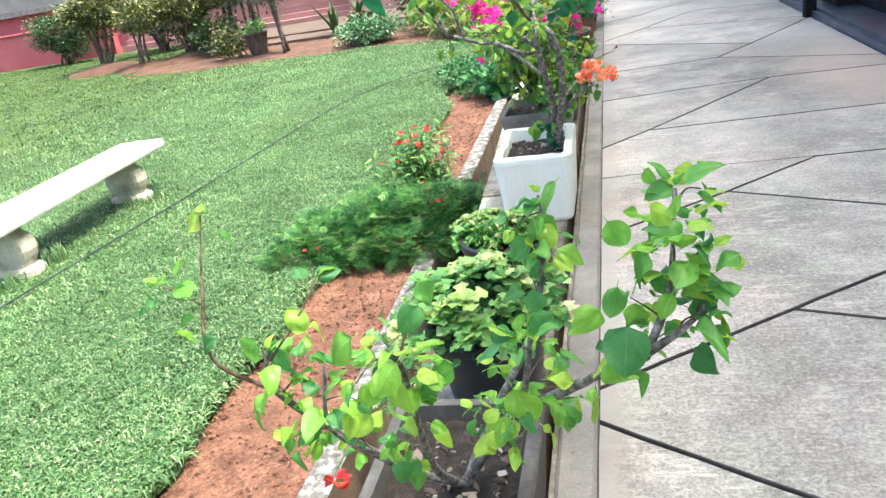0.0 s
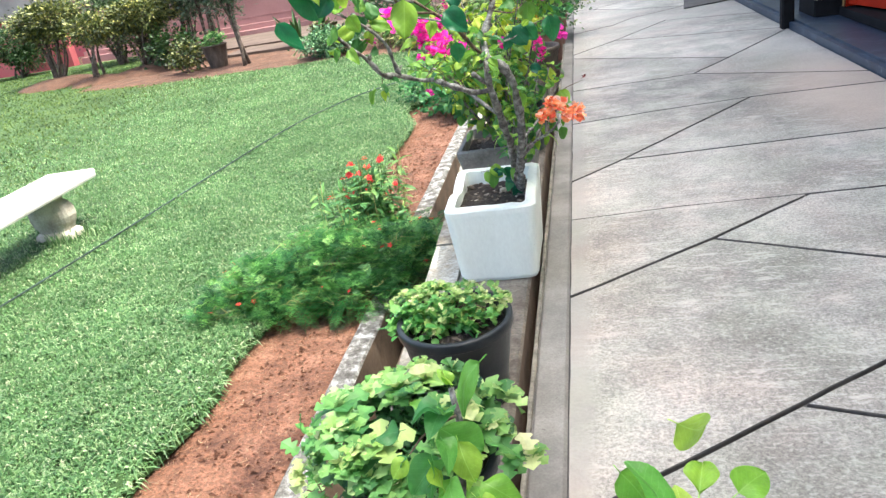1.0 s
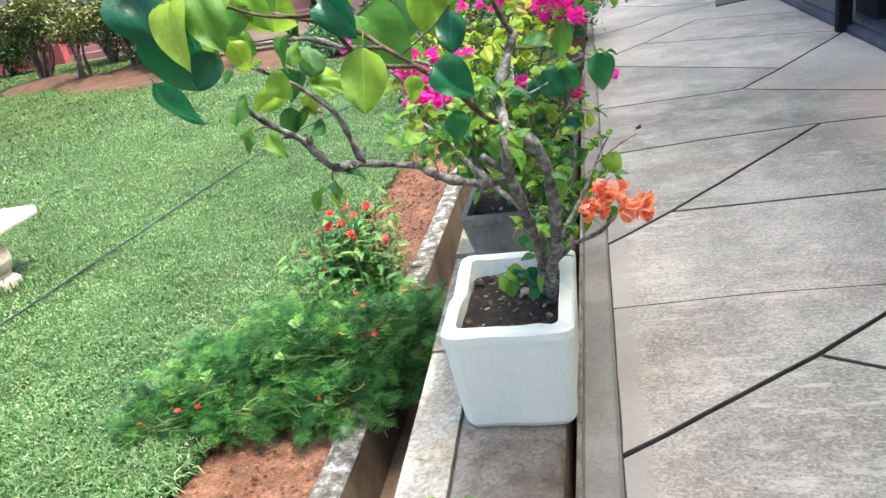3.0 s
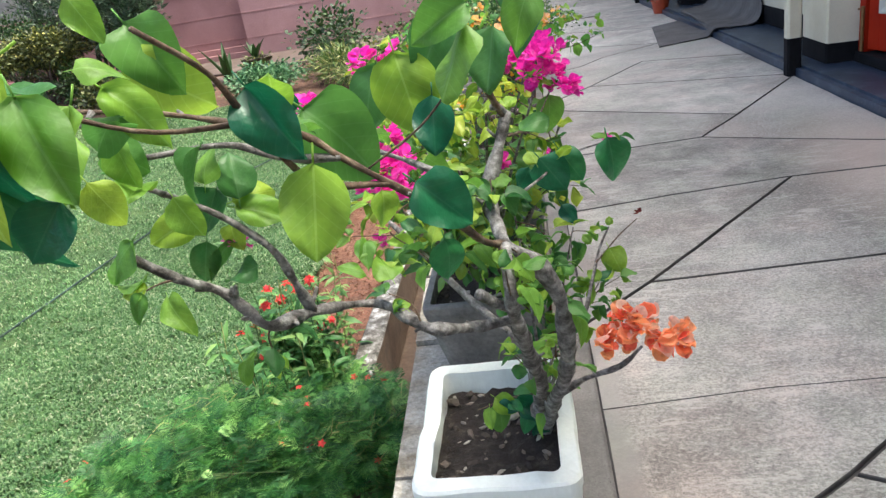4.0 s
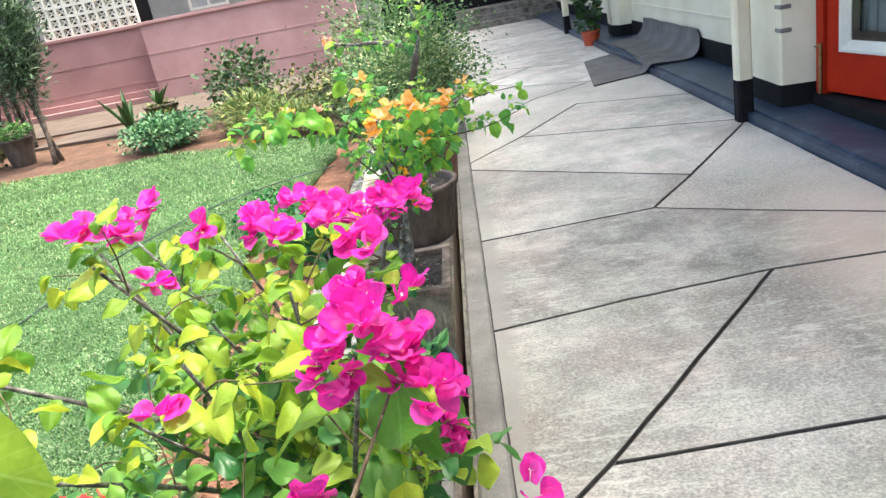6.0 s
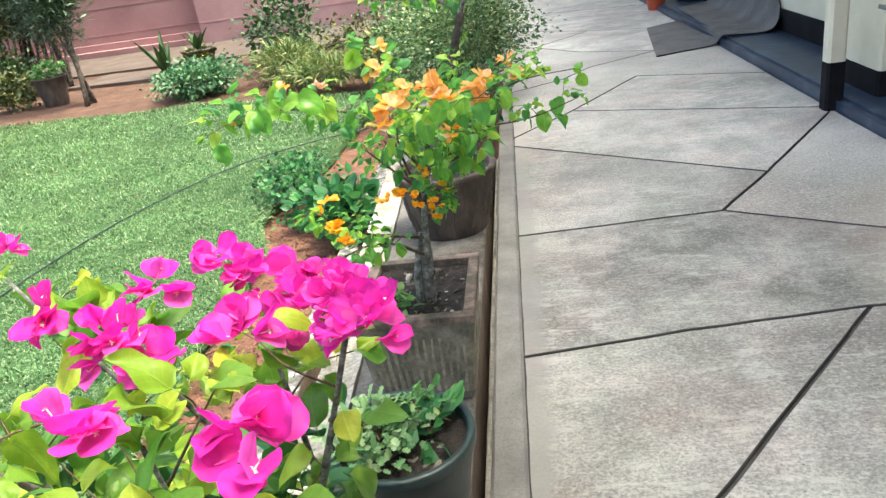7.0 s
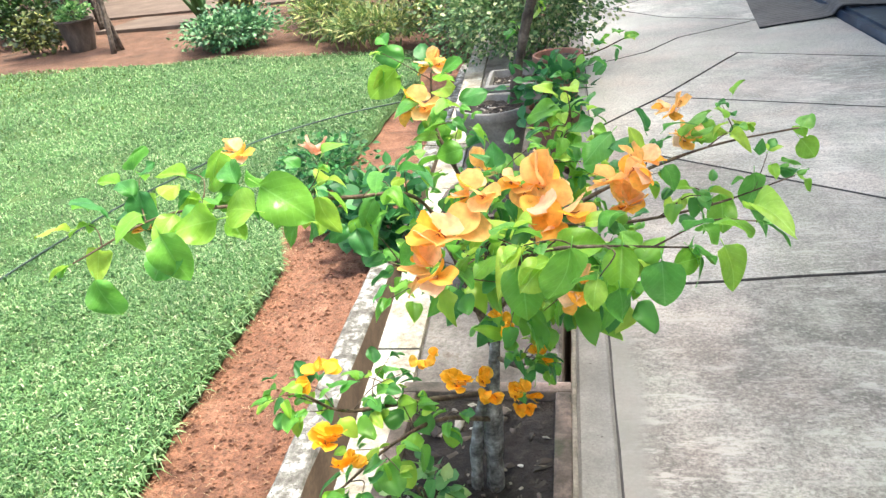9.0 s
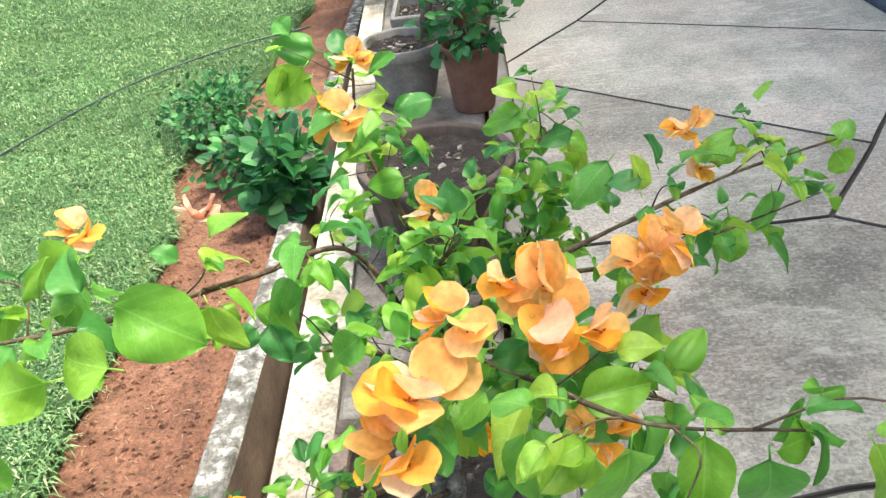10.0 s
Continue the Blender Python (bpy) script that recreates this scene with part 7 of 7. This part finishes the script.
def build_feather_bed():
    t = thing("cypress_vine", (-1.45, 4.9, -0.4), "feathery dark green vine mound with tiny red star flowers", "plant")
    rng = random.Random(41)
    bm = bmesh.new()
    lumps = [((-0.12, 0.36, 0.12), (0.48, 0.44, 0.22)), ((0.28, 0.3, 0.16), (0.26, 0.26, 0.18)), ((-0.55, 0.14, 0.1), (0.34, 0.34, 0.17)), ((0.1, 0.74, 0.06), (0.32, 0.34, 0.15)), ((0.44, 0.46, 0.14), (0.18, 0.3, 0.16)), ((-0.72, -0.14, 0.06), (0.22, 0.2, 0.12)), ((0.53, 0.36, 0.02), (0.13, 0.24, 0.17)), ((0.58, 0.4, -0.12), (0.1, 0.18, 0.16)), ((0.12, 0.0, 0.05), (0.3, 0.22, 0.14)), ((-0.35, -0.1, 0.05), (0.24, 0.16, 0.12))]
    for c, r in lumps:
        for i in range(int(9000 * r[0] * r[1])):
            d = Vector((rng.gauss(0, 1), rng.gauss(0, 1), abs(rng.gauss(0, 1)))).normalized()
            f = rng.uniform(0.55, 1.0) * (1 + 0.45 * noise.noise(d * 3 + Vector(c)) + 0.35 * noise.noise(d * 8 + Vector(c))) * (1.3 if i % 11 == 0 else 1)
            p = Vector(c) + Vector((d.x * r[0], d.y * r[1], d.z * r[2])) * f
            feather(bm, p, d + Vector((rng.gauss(0, 0.8), rng.gauss(0, 0.8), rng.gauss(0.15, 0.5))), rng.uniform(0.07, 0.15), rng)
    part("foliage", bm, L_FERN, t, kind="stuff")
    bm = bmesh.new()
    for c, r in lumps:
        for i in range(16):
            a = rng.uniform(0, 6.28)
            q = Vector(c) + Vector((math.cos(a) * r[0], math.sin(a) * r[1], r[2] * rng.uniform(0.2, 0.9)))
            tube(bm, spline([Vector((c[0] * 0.6, c[1] * 0.6, 0.0)), Vector(c) * 0.8 + Vector((0, 0, 0.06)), q], 4), 0.003, 0.0015, 4)
    for i in range(110):
        c, r = lumps[i % len(lumps)]
        a0, f0 = rng.uniform(0, 6.28), rng.uniform(0.4, 0.95)
        pts = []
        for k in range(6):
            a, f = a0 + k * rng.uniform(0.1, 0.3), f0 + k * rng.uniform(-0.05, 0.06)
            pts.append(Vector(c) + Vector((math.cos(a) * r[0] * f, math.sin(a) * r[1] * f, r[2] * (1.06 - 0.4 * f * f) + rng.uniform(-0.02, 0.03))))
        tube(bm, spline(pts, 3), 0.0028, 0.0016, 4)
    part("vine_tangle", bm, L_WILD, t, kind="stuff")
    bm = bmesh.new()
    blade_grid(bm, Matrix.Identity(4), 0.02, 0.012, ovate, 0.2, 0.1, 0, rng, 2, 0, 1)
    for k in range(1, 5):
        blade_grid(bm, Matrix.Rotation(k * 1.2566, 4, "Z"), 0.02, 0.012, ovate, 0.2, 0.1, 0, rng, 2, 0, 1)
    star = mesh_of("star_flower", bm, F_RED)
    for i in range(26):
        c, r = lumps[i % len(lumps)]
        a = rng.uniform(0, 6.28)
        q = Vector(c) + Vector((math.cos(a) * r[0] * 0.7, math.sin(a) * r[1] * 0.7, r[2] * 1.05))
        piece("flower", star, t, Matrix.Translation(q) @ Euler((rng.uniform(-0.8, 0.8), rng.uniform(-0.8, 0.8), 0)).to_matrix().to_4x4())
    # taller stems with red and orange heads
    z = thing("red_flower_plant", (-1.5, 5.95, -0.4), "thin-stemmed plant with small red and orange flowers", "plant")
    bm, lv = bmesh.new(), bmesh.new()
    bm2 = bmesh.new()
    for k in range(6):
        blade_grid(bm2, Matrix.Rotation(k * 1.047, 4, "Z"), 0.026, 0.017, ovate, 0.15, 0.2, 0.03, rng, 3, 0, 1)
        blade_grid(bm2, Matrix.Translation((0, 0, 0.006)) @ Matrix.Rotation(k * 1.047 + 0.5, 4, "Z"), 0.017, 0.012, ovate, 0.15, -0.3, 0.03, rng, 2, 0, 1)
    head = mesh_of("flower_head", bm2, F_RED)
    heads = []
    for i in range(115):
        a, f = rng.uniform(0, 6.28), rng.uniform(0.05, 1)
        foot = Vector((math.cos(a) * 0.28 * f, math.sin(a) * 0.56 * f, 0))
        q = foot + Vector((rng.gauss(0, 0.06), rng.gauss(0, 0.07), rng.uniform(0.22, 0.66)))
        line = spline([foot, foot.lerp(q, 0.5) + Vector((rng.uniform(-0.03, 0.03), 0, 0)), q], 5)
        tube(bm, line, 0.0035, 0.002, 4)
        for j in range(16):
            c = line[1 + int(j * (len(line) - 2) / 16)]
            d = Vector((rng.gauss(0, 1), rng.gauss(0, 1), rng.uniform(0, 0.8)))
            s = rng.uniform(0.07, 0.135)
            blade_grid(lv, turn_to(c, d, rng.uniform(-0.5, 0.5)), s, s * 0.26, ovate, 0.2, 0.4, 0.02, rng, 3, 0, 1)
        if i % 5 == 0:
            heads.append(q)
    part("stem_tangle", bm, L_WILD, z, kind="stuff")
    part("foliage", lv, L_MEADOW, z, kind="stuff")
    for q in heads:
        piece("flower", head, z, Matrix.Translation(q) @ Euler((rng.uniform(-0.7, 0.7), rng.uniform(-0.7, 0.7), 0)).to_matrix().to_4x4() @ Matrix.Scale(rng.uniform(0.9, 1.5), 4))


build_feather_bed()


# ---- far bed: bushes, topiary, pots ----
def stemmed_bush(name, at, label, material, height, crowns, stems, seed, leaf=0.09, spread=0.5, category="bush", width=0.55, up=0.2):
    t = thing(name, at, label, category, category + " row in the far bed")
    rng = random.Random(seed)
    bm = bmesh.new()
    for i in range(stems):
        a = rng.uniform(0, 6.28)
        foot = Vector((math.cos(a) * 0.16, math.sin(a) * 0.16, -0.05))
        c = crowns[i % len(crowns)][0]
        q = Vector(c) + Vector((rng.gauss(0, 0.2), rng.gauss(0, 0.2), 0))
        mid = foot.lerp(q, 0.5) + Vector((rng.gauss(0, 0.08), rng.gauss(0, 0.08), 0))
        tube(bm, spline([foot, mid, q], 4), rng.uniform(0.03, 0.05), 0.014, 6, 0.2)
    part("trunk", bm, M_FARBARK, t, "several crooked brown stems", True)
    bm = bmesh.new()
    for c, r, n_leaf in crowns:
        leaf_cloud(bm, c, r, n_leaf, leaf, rng, ovate, width, 0.45, 2, 0.1, up)
    part("crown", bm, material, t, kind="stuff")
    return t


FAR = -0.14


def soil_mound(x, y, rx, ry, h):
    bm = bmesh.new()
    rings = []
    for i in range(7):
        f = i / 6
        ring = []
        for k in range(20):
            a = 2 * math.pi * k / 20
            r = f * (1 + 0.2 * noise.noise((math.cos(a) * 2 + x, math.sin(a) * 2, f)))
            ring.append(bm.verts.new((x + rx * r * math.cos(a), y + ry * r * math.sin(a), FAR - 0.06 + h * (1 - f * f) + 0.02 * noise.noise((a * 3, f * 4, x)))))
        rings.append(ring)
    for p, q in zip(rings, rings[1:]):
        for k in range(20):
            bm.faces.new((p[k], q[k], q[(k + 1) % 20], p[(k + 1) % 20]))
    bmesh.ops.remove_doubles(bm, verts=bm.verts, dist=0.002)
    bmesh.ops.recalc_face_normals(bm, faces=bm.faces)
    solid("soil_mound", bm, M_FARSOIL, "raked brown-red soil mound round the bushes", "soil", smooth=True)


soil_mound(-13.1, 18.2, 1.5, 1.1, 0.26)
soil_mound(-11.5, 17.5, 1.0, 0.8, 0.22)
soil_mound(-10.4, 18.1, 1.5, 1.1, 0.24)
bm = bmesh.new()
prism(bm, [(-11.6, 20.0), (-2.4, 19.6), (-2.4, 23.4), (-11.9, 23.4)], -0.5, -0.055)
solid("far_path", bm, M_DUST, "dusty grey concrete strip along the pink wall", "path")
stemmed_bush("bush", (-13.3, 18.5, FAR), "olive leaved clipped bush on bare crooked stems", L_OLIVE, 2.1, [((0.3, 0, 1.62), (0.85, 0.65, 0.46), 5200), ((-0.4, 0.1, 1.5), (0.62, 0.5, 0.4), 2600), ((0.1, 0.1, 1.05), (0.5, 0.4, 0.25), 260)], 14, 61)
stemmed_bush("bush", (-11.5, 17.5, FAR), "small olive bush on thin leaning stems", L_OLIVE, 1.5, [((0.15, 0, 1.22), (0.62, 0.5, 0.36), 2200)], 4, 69)
stemmed_bush("bush", (-10.6, 18.3, FAR), "yellow-tipped clipped bush on a red soil mound", L_OLIVE, 1.7, [((0.15, 0, 1.35), (1.0, 0.75, 0.4), 5800), ((-0.1, 0.15, 0.8), (0.75, 0.5, 0.4), 700)], 24, 62)
stemmed_bush("bush", (-13.0, 21.0, FAR), "tall dark bush behind the clipped ones", L_SMALL, 2.0, [((0, 0, 1.35), (1.25, 0.8, 0.85), 6000)], 12, 68)
stemmed_bush("bush", (-17.4, 22.0, FAR), "rounded dark bush leaning before the deep pink wall", L_SMALL, 1.6, [((0.1, 0, 1.05), (1.05, 0.8, 0.6), 5600), ((0.5, 0, 0.6), (0.6, 0.6, 0.45), 1200)], 8, 60)
# crown tops rise out of view, enlarged to shade the bed below
stemmed_bush("conifer_tree", (-12.4, 22.2, FAR), "upright fine-leaved dark tree close to the wall", L_CONIFER, 2.8, [((0, 0, 2.4), (0.95, 0.8, 1.4), 7600)], 8, 59, 0.15, category="tree", width=0.22, up=0.9)
stemmed_bush("conifer_tree", (-10.0, 19.4, FAR), "upright fine-leaved dark tree on several bare stems", L_CONIFER, 2.6, [((0.25, 0, 2.4), (0.8, 0.7, 1.35), 7600), ((0.2, 0.1, 1.25), (0.42, 0.4, 0.3), 700)], 7, 63, 0.15, category="tree", width=0.22, up=0.9)
stemmed_bush("conifer_tree", (-8.8, 18.5, FAR), "upright fine-leaved dark tree with a cluster of thin trunks", L_CONIFER, 2.6, [((0, 0, 2.4), (0.65, 0.65, 1.3), 6800)], 7, 64, 0.15, category="tree", width=0.22, up=0.9)
stemmed_bush("conifer_tree", (-7.0, 16.4, FAR), "upright fine-leaved dark tree with slanting twin stems", L_CONIFER, 2.4, [((-0.22, 0, 2.15), (0.5, 0.5, 1.15), 5600)], 3, 65, 0.15, category="tree", width=0.22, up=0.9)
small_plant("ground_shrub", (-9.5, 17.8, FAR), "loose grey-green plant at the foot of the bushes", L_SMALL, (0.75, 0.5, 0.5), 1300, 0.09, 68, "shrub")
small_plant("ground_shrub", (-8.6, 16.7, FAR), "low leafy plant beside a brown pot", L_OLIVE, (0.5, 0.4, 0.36), 700, 0.08, 69, "shrub")
small_plant("ground_shrub", (-4.9, 15.9, FAR), "low blue-green leafy shrub at the lawn's edge", L_BLUE, (0.75, 0.55, 0.27), 3400, 0.062, 70, "shrub")
small_plant("ground_shrub", (-3.5, 16.3, FAR), "thin yellowish wild shrub at the lawn's edge", L_WILD, (0.7, 0.5, 0.3), 1500, 0.15, 71, "shrub", width=0.16)
small_plant("ground_shrub", (-3.7, 17.2, FAR), "tall loose green shrub before the pink wall", L_SMALL, (0.7, 0.6, 0.62), 750, 0.09, 72, "shrub")
small_plant("ground_shrub", (-2.4, 16.8, FAR), "loose green shrub with a few red flowers", L_OLIVE, (0.8, 0.6, 0.42), 700, 0.08, 73, "shrub")
small_plant("ground_shrub", (-5.9, 18.4, FAR), "low mixed plant by the wall", L_OLIVE, (0.4, 0.4, 0.25), 500, 0.08, 74, "shrub")
small_plant("ground_shrub", (-4.3, 18.6, FAR), "tall loose green shrub against the pink wall", L_SMALL, (0.8, 0.6, 0.6), 800, 0.1, 85, "shrub")
small_plant("ground_shrub", (-1.5, 15.4, FAR), "yellow-green wild shrub beside the paving", L_OLIVE, (0.8, 0.7, 0.42), 2600, 0.07, 86, "shrub")
small_plant("ground_shrub", (-2.7, 15.6, FAR), "low yellowish grassy plants at the lawn's edge", L_WILD, (0.8, 0.45, 0.2), 2000, 0.13, 87, "shrub", width=0.16)
round_pot("flower_pot", -7.95, 16.8, 0.36, 0.28, 0.2, M_BARKPOT, "squat brown pot with a small green plant in the far bed", FAR, seed=75)
small_plant("pot_plant", (-7.95, 16.8, 0.3), "small green plant in a brown pot", L_COLEUS, (0.25, 0.25, 0.16), 260, 0.08, 76)
round_pot("flower_pot", -5.95, 18.6, 0.3, 0.32, 0.2, M_BARKPOT, "wide brown pot with spiky leaves", FAR, seed=77)
round_pot("red_pot", 2.5, 17.72, 0.26, 0.17, 0.13, M_REDPOT, "bright red-orange pot beside the veranda step", 0.0, seed=78)
small_plant("pot_plant", (2.5, 17.72, 0.22), "upright green pot plant on the paving", L_SMALL, (0.2, 0.2, 0.4), 160, 0.14, 79)


def spiky(name, at, label, count, length, seed):
    t = thing(name, at, label, "plant")
    rng = random.Random(seed)
    for i in range(count):
        bm = bmesh.new()
        a = rng.uniform(0, 6.28)
        d = Vector((math.cos(a) * 0.45, math.sin(a) * 0.45, 1))
        blade_grid(bm, turn_to(Vector((0, 0, 0)), d, rng.uniform(-0.4, 0.4)), length * rng.uniform(0.7, 1.1), 0.14, lambda u: max(0.03, 1 - u ** 3), 0.5, 0.1, 0.01, rng, 6, 0, 2)
        part("blade", bm, L_SMALL, t)


spiky("spiky_plant", (-6.55, 18.3, FAR), "dark upright sword-leaved plant before the wall", 8, 0.95, 81)
spiky("spiky_plant", (-5.95, 18.6, 0.2), "dark sword-leaved plant in a wide pot", 9, 0.5, 82)
bm = bmesh.new()
prism(bm, [(-8.6, 18.2), (-6.6, 18.0), (-6.3, 19.0), (-8.4, 19.6)], -0.3, -0.06)
solid("stone_slab", bm, M_DUST, "flat dusty stone slab in the far bed", "slab")


# ---- soil crumbs and grass ----
def build_crumbs():
    rng = random.Random(90)
    bm = bmesh.new()
    for i in range(3200):
        y = rng.uniform(1.2, 10.6)
        x = rng.uniform(bed_edge(y), wall_x(y) - 0.09)
        s = rng.uniform(0.004, 0.012) if rng.random() < 0.96 else rng.uniform(0.014, 0.022)
        r = [bm.verts.new(Vector(v) * s + Vector((x, y, ground_z(x, y) + s * 0.3))) for v in ((1, 0.2, 0), (-0.3, 1, 0), (-0.8, -0.7, 0.1), (0.1, 0, 0.9))]
        for f in ((0, 1, 3), (1, 2, 3), (2, 0, 3)):
            bm.faces.new([r[k] for k in f])
    solid("soil_crumbs", bm, M_SOIL, "red crumbs and pebbles scattered on the soil bed", "pebbles", "stuff")


def build_grass():
    rng = np.random.default_rng(5)
    verts, faces = [], []

    def emit(label, material):
        me = bpy.data.meshes.new("grass")
        me.from_pydata(verts, [], faces)
        me.materials.append(material)
        tagged(new("grass", me), label, "grass", "", "stuff")
        verts.clear()
        faces.clear()

    def blades(count, xr, yr, ln, w, soft=False):
        x = rng.uniform(xr[0], xr[1], count)
        y = rng.uniform(yr[0], yr[1], count)
        for i in range(count):
            px, py = float(x[i]), float(y[i])
            e = bed_edge(py)
            if px > e - 0.01 or py > lawn_far(px):
                continue
            if soft and rng.random() < max(0.0, min(1.0, (px + 8.2) / 3.4 + 0.3 * noise.noise((px, py, 6)))):
                continue
            if rng.random() > min(1.0, (px - xr[0]) / 0.9, (py - yr[0]) / 0.7 + 0.1):
                continue
            clump = noise.noise((px * 7, py * 7, 3)) + 0.6 * noise.noise((px * 19, py * 19, 8))
            if clump < -0.25 and rng.random() < 0.4:
                continue
            z = lawn_z(px, py) - 0.01 + 0.013 * clump
            if px > e - 0.06:
                z -= 0.02
            a, l, b = rng.uniform(0, 6.28), ln * rng.uniform(0.5, 1.3) * (1 + 0.35 * clump), rng.uniform(0.6, 1.45)
            dx, dy = math.cos(a), math.sin(a)
            sx, sy = -dy * w * rng.uniform(0.7, 1.4), dx * w * rng.uniform(0.7, 1.4)
            h = l * math.cos(b)
            o = l * math.sin(b)
            k = len(verts)
            verts.extend(((px - sx, py - sy, z), (px + sx, py + sy, z), (px + dx * o * 0.4 - sx, py + dy * o * 0.4 - sy, z + h * 0.7 + 0.008), (px + dx * o * 0.4 + sx, py + dy * o * 0.4 + sy, z + h * 0.7 + 0.008), (px + dx * o, py + dy * o, z + h * 0.75)))
            faces.extend(((k, k + 1, k + 3, k + 2), (k + 2, k + 3, k + 4)))

    # far across the lawn the blades are a darker olive
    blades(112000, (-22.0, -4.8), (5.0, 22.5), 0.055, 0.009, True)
    emit("darker olive-green mown grass far across the lawn", L_GRASSOLIVE)
    blades(52000, (-12.0, -1.6), (-3.0, 5.6), 0.055, 0.007)
    blades(215000, (-3.9, -1.6), (0.7, 7.5), 0.047, 0.0038)
    blades(125000, (-3.9, -1.6), (7.0, 11.5), 0.045, 0.0038)
    blades(135000, (-7.2, -3.1), (2.4, 12.0), 0.045, 0.0042)
    blades(64000, (-7.4, -1.6), (11.1, 16.5), 0.05, 0.006)
    blades(20000, (-9.0, -6.3), (4.0, 16.0), 0.05, 0.007)
    # tall tufts that the mower missed round the bench legs
    for cx, cy, n_b, h_b in ((-4.42, 6.2, 60, 0.13), (-4.26, 6.38, 60, 0.1), (-4.28, 4.95, 90, 0.15), (-4.32, 4.5, 60, 0.14), (-4.2, 6.6, 40, 0.09)):
        for i in range(n_b):
            px, py = cx + rng.normal(0, 0.045), cy + rng.normal(0, 0.06)
            a, l, w = rng.uniform(0, 6.28), h_b * rng.uniform(0.5, 1.2), rng.uniform(0.003, 0.006)
            dx, dy, o = math.cos(a), math.sin(a), rng.uniform(0.2, 0.7)
            z = lawn_z(px, py) - 0.01
            k = len(verts)
            verts.extend(((px + dy * w, py - dx * w, z), (px - dy * w, py + dx * w, z), (px + dx * l * o * 0.4 + dy * w, py + dy * l * o * 0.4 - dx * w, z + l * 0.6), (px + dx * l * o * 0.4 - dy * w, py + dy * l * o * 0.4 + dx * w, z + l * 0.6), (px + dx * l * o, py + dy * l * o, z + l * 0.85)))
            faces.extend(((k, k + 1, k + 3, k + 2), (k + 2, k + 3, k + 4)))
    # longer runners hanging over the soil bed
    for y in np.arange(0.8, 11.0, 0.0035):
        y = float(y)
        e = bed_edge(y)
        px, py = e - rng.uniform(-0.015, 0.07), y + rng.uniform(-0.02, 0.02)
        z = lawn_z(e - 0.05, y) - rng.uniform(0.0, 0.05)
        a, l, w = rng.uniform(-1.3, 1.3), rng.uniform(0.03, 0.085), rng.uniform(0.003, 0.0055)
        dx, dy = math.cos(a), math.sin(a)
        up = rng.uniform(0.0, 0.03)
        k = len(verts)
        verts.extend(((px - dy * -w, py - dx * w, z), (px + dy * -w, py + dx * w, z), (px + dx * l * 0.5 + dy * w, py + dy * l * 0.5 - dx * w, z + up), (px + dx * l * 0.5 - dy * w, py + dy * l * 0.5 + dx * w, z + up), (px + dx * l, py + dy * l, z + up - rng.uniform(0.0, 0.05))))
        faces.extend(((k, k + 1, k + 3, k + 2), (k + 2, k + 3, k + 4)))
    emit("short mown green grass blades with dry flecks", L_GRASS)


def build_straw():
    """Dry blades, chips and fallen leaf bits on the soil."""
    rng = random.Random(95)
    bm = bmesh.new()
    for i in range(1500):
        y = rng.uniform(0.9, 10.6)
        a = bed_edge(y)
        x = a + (wall_x(y) - 0.08 - a) * rng.random() ** 1.6
        d = rng.uniform(0, 6.28)
        k, w = rng.uniform(0.01, 0.04), rng.uniform(0.0008, 0.0022)
        u, v = Vector((math.cos(d), math.sin(d), 0)), Vector((-math.sin(d), math.cos(d), 0))
        z = ground_z(x, y) + 0.004
        p = Vector((x, y, z))
        q = p + u * k * 0.5 + Vector((0, 0, rng.uniform(0.002, 0.009)))
        r = p + u * k + v * rng.uniform(-0.3, 0.3) * k
        ring = [bm.verts.new(c) for c in (p - v * w, p + v * w, q + v * w, q - v * w, r)]
        bm.faces.new((ring[0], ring[3], ring[2], ring[1]))
        bm.faces.new((ring[3], ring[4], ring[2]))
    solid("straw", bm, M_STRAW, "dry pale grass bits scattered on red soil", "litter", "stuff")


def build_stone():
    """A single smooth pinkish stone at the edge of the turf."""
    x, y = -1.928, 7.964
    bm = bmesh.new()
    bmesh.ops.create_icosphere(bm, subdivisions=3, radius=0.03)
    for v in bm.verts:
        v.co = Vector((v.co.x * 0.8, v.co.y * 1.05, v.co.z * 0.6)) * (1 + 0.15 * noise.noise(v.co * 30))
    ob = tagged(new("stone", mesh_of("stone", bm, M_PEBBLE, True)), "smooth pale pinkish stone on the red soil", "stone")
    ob.location = (x, y, ground_z(x, y) + 0.01)


build_stone()
build_crumbs()
build_straw()
build_grass()
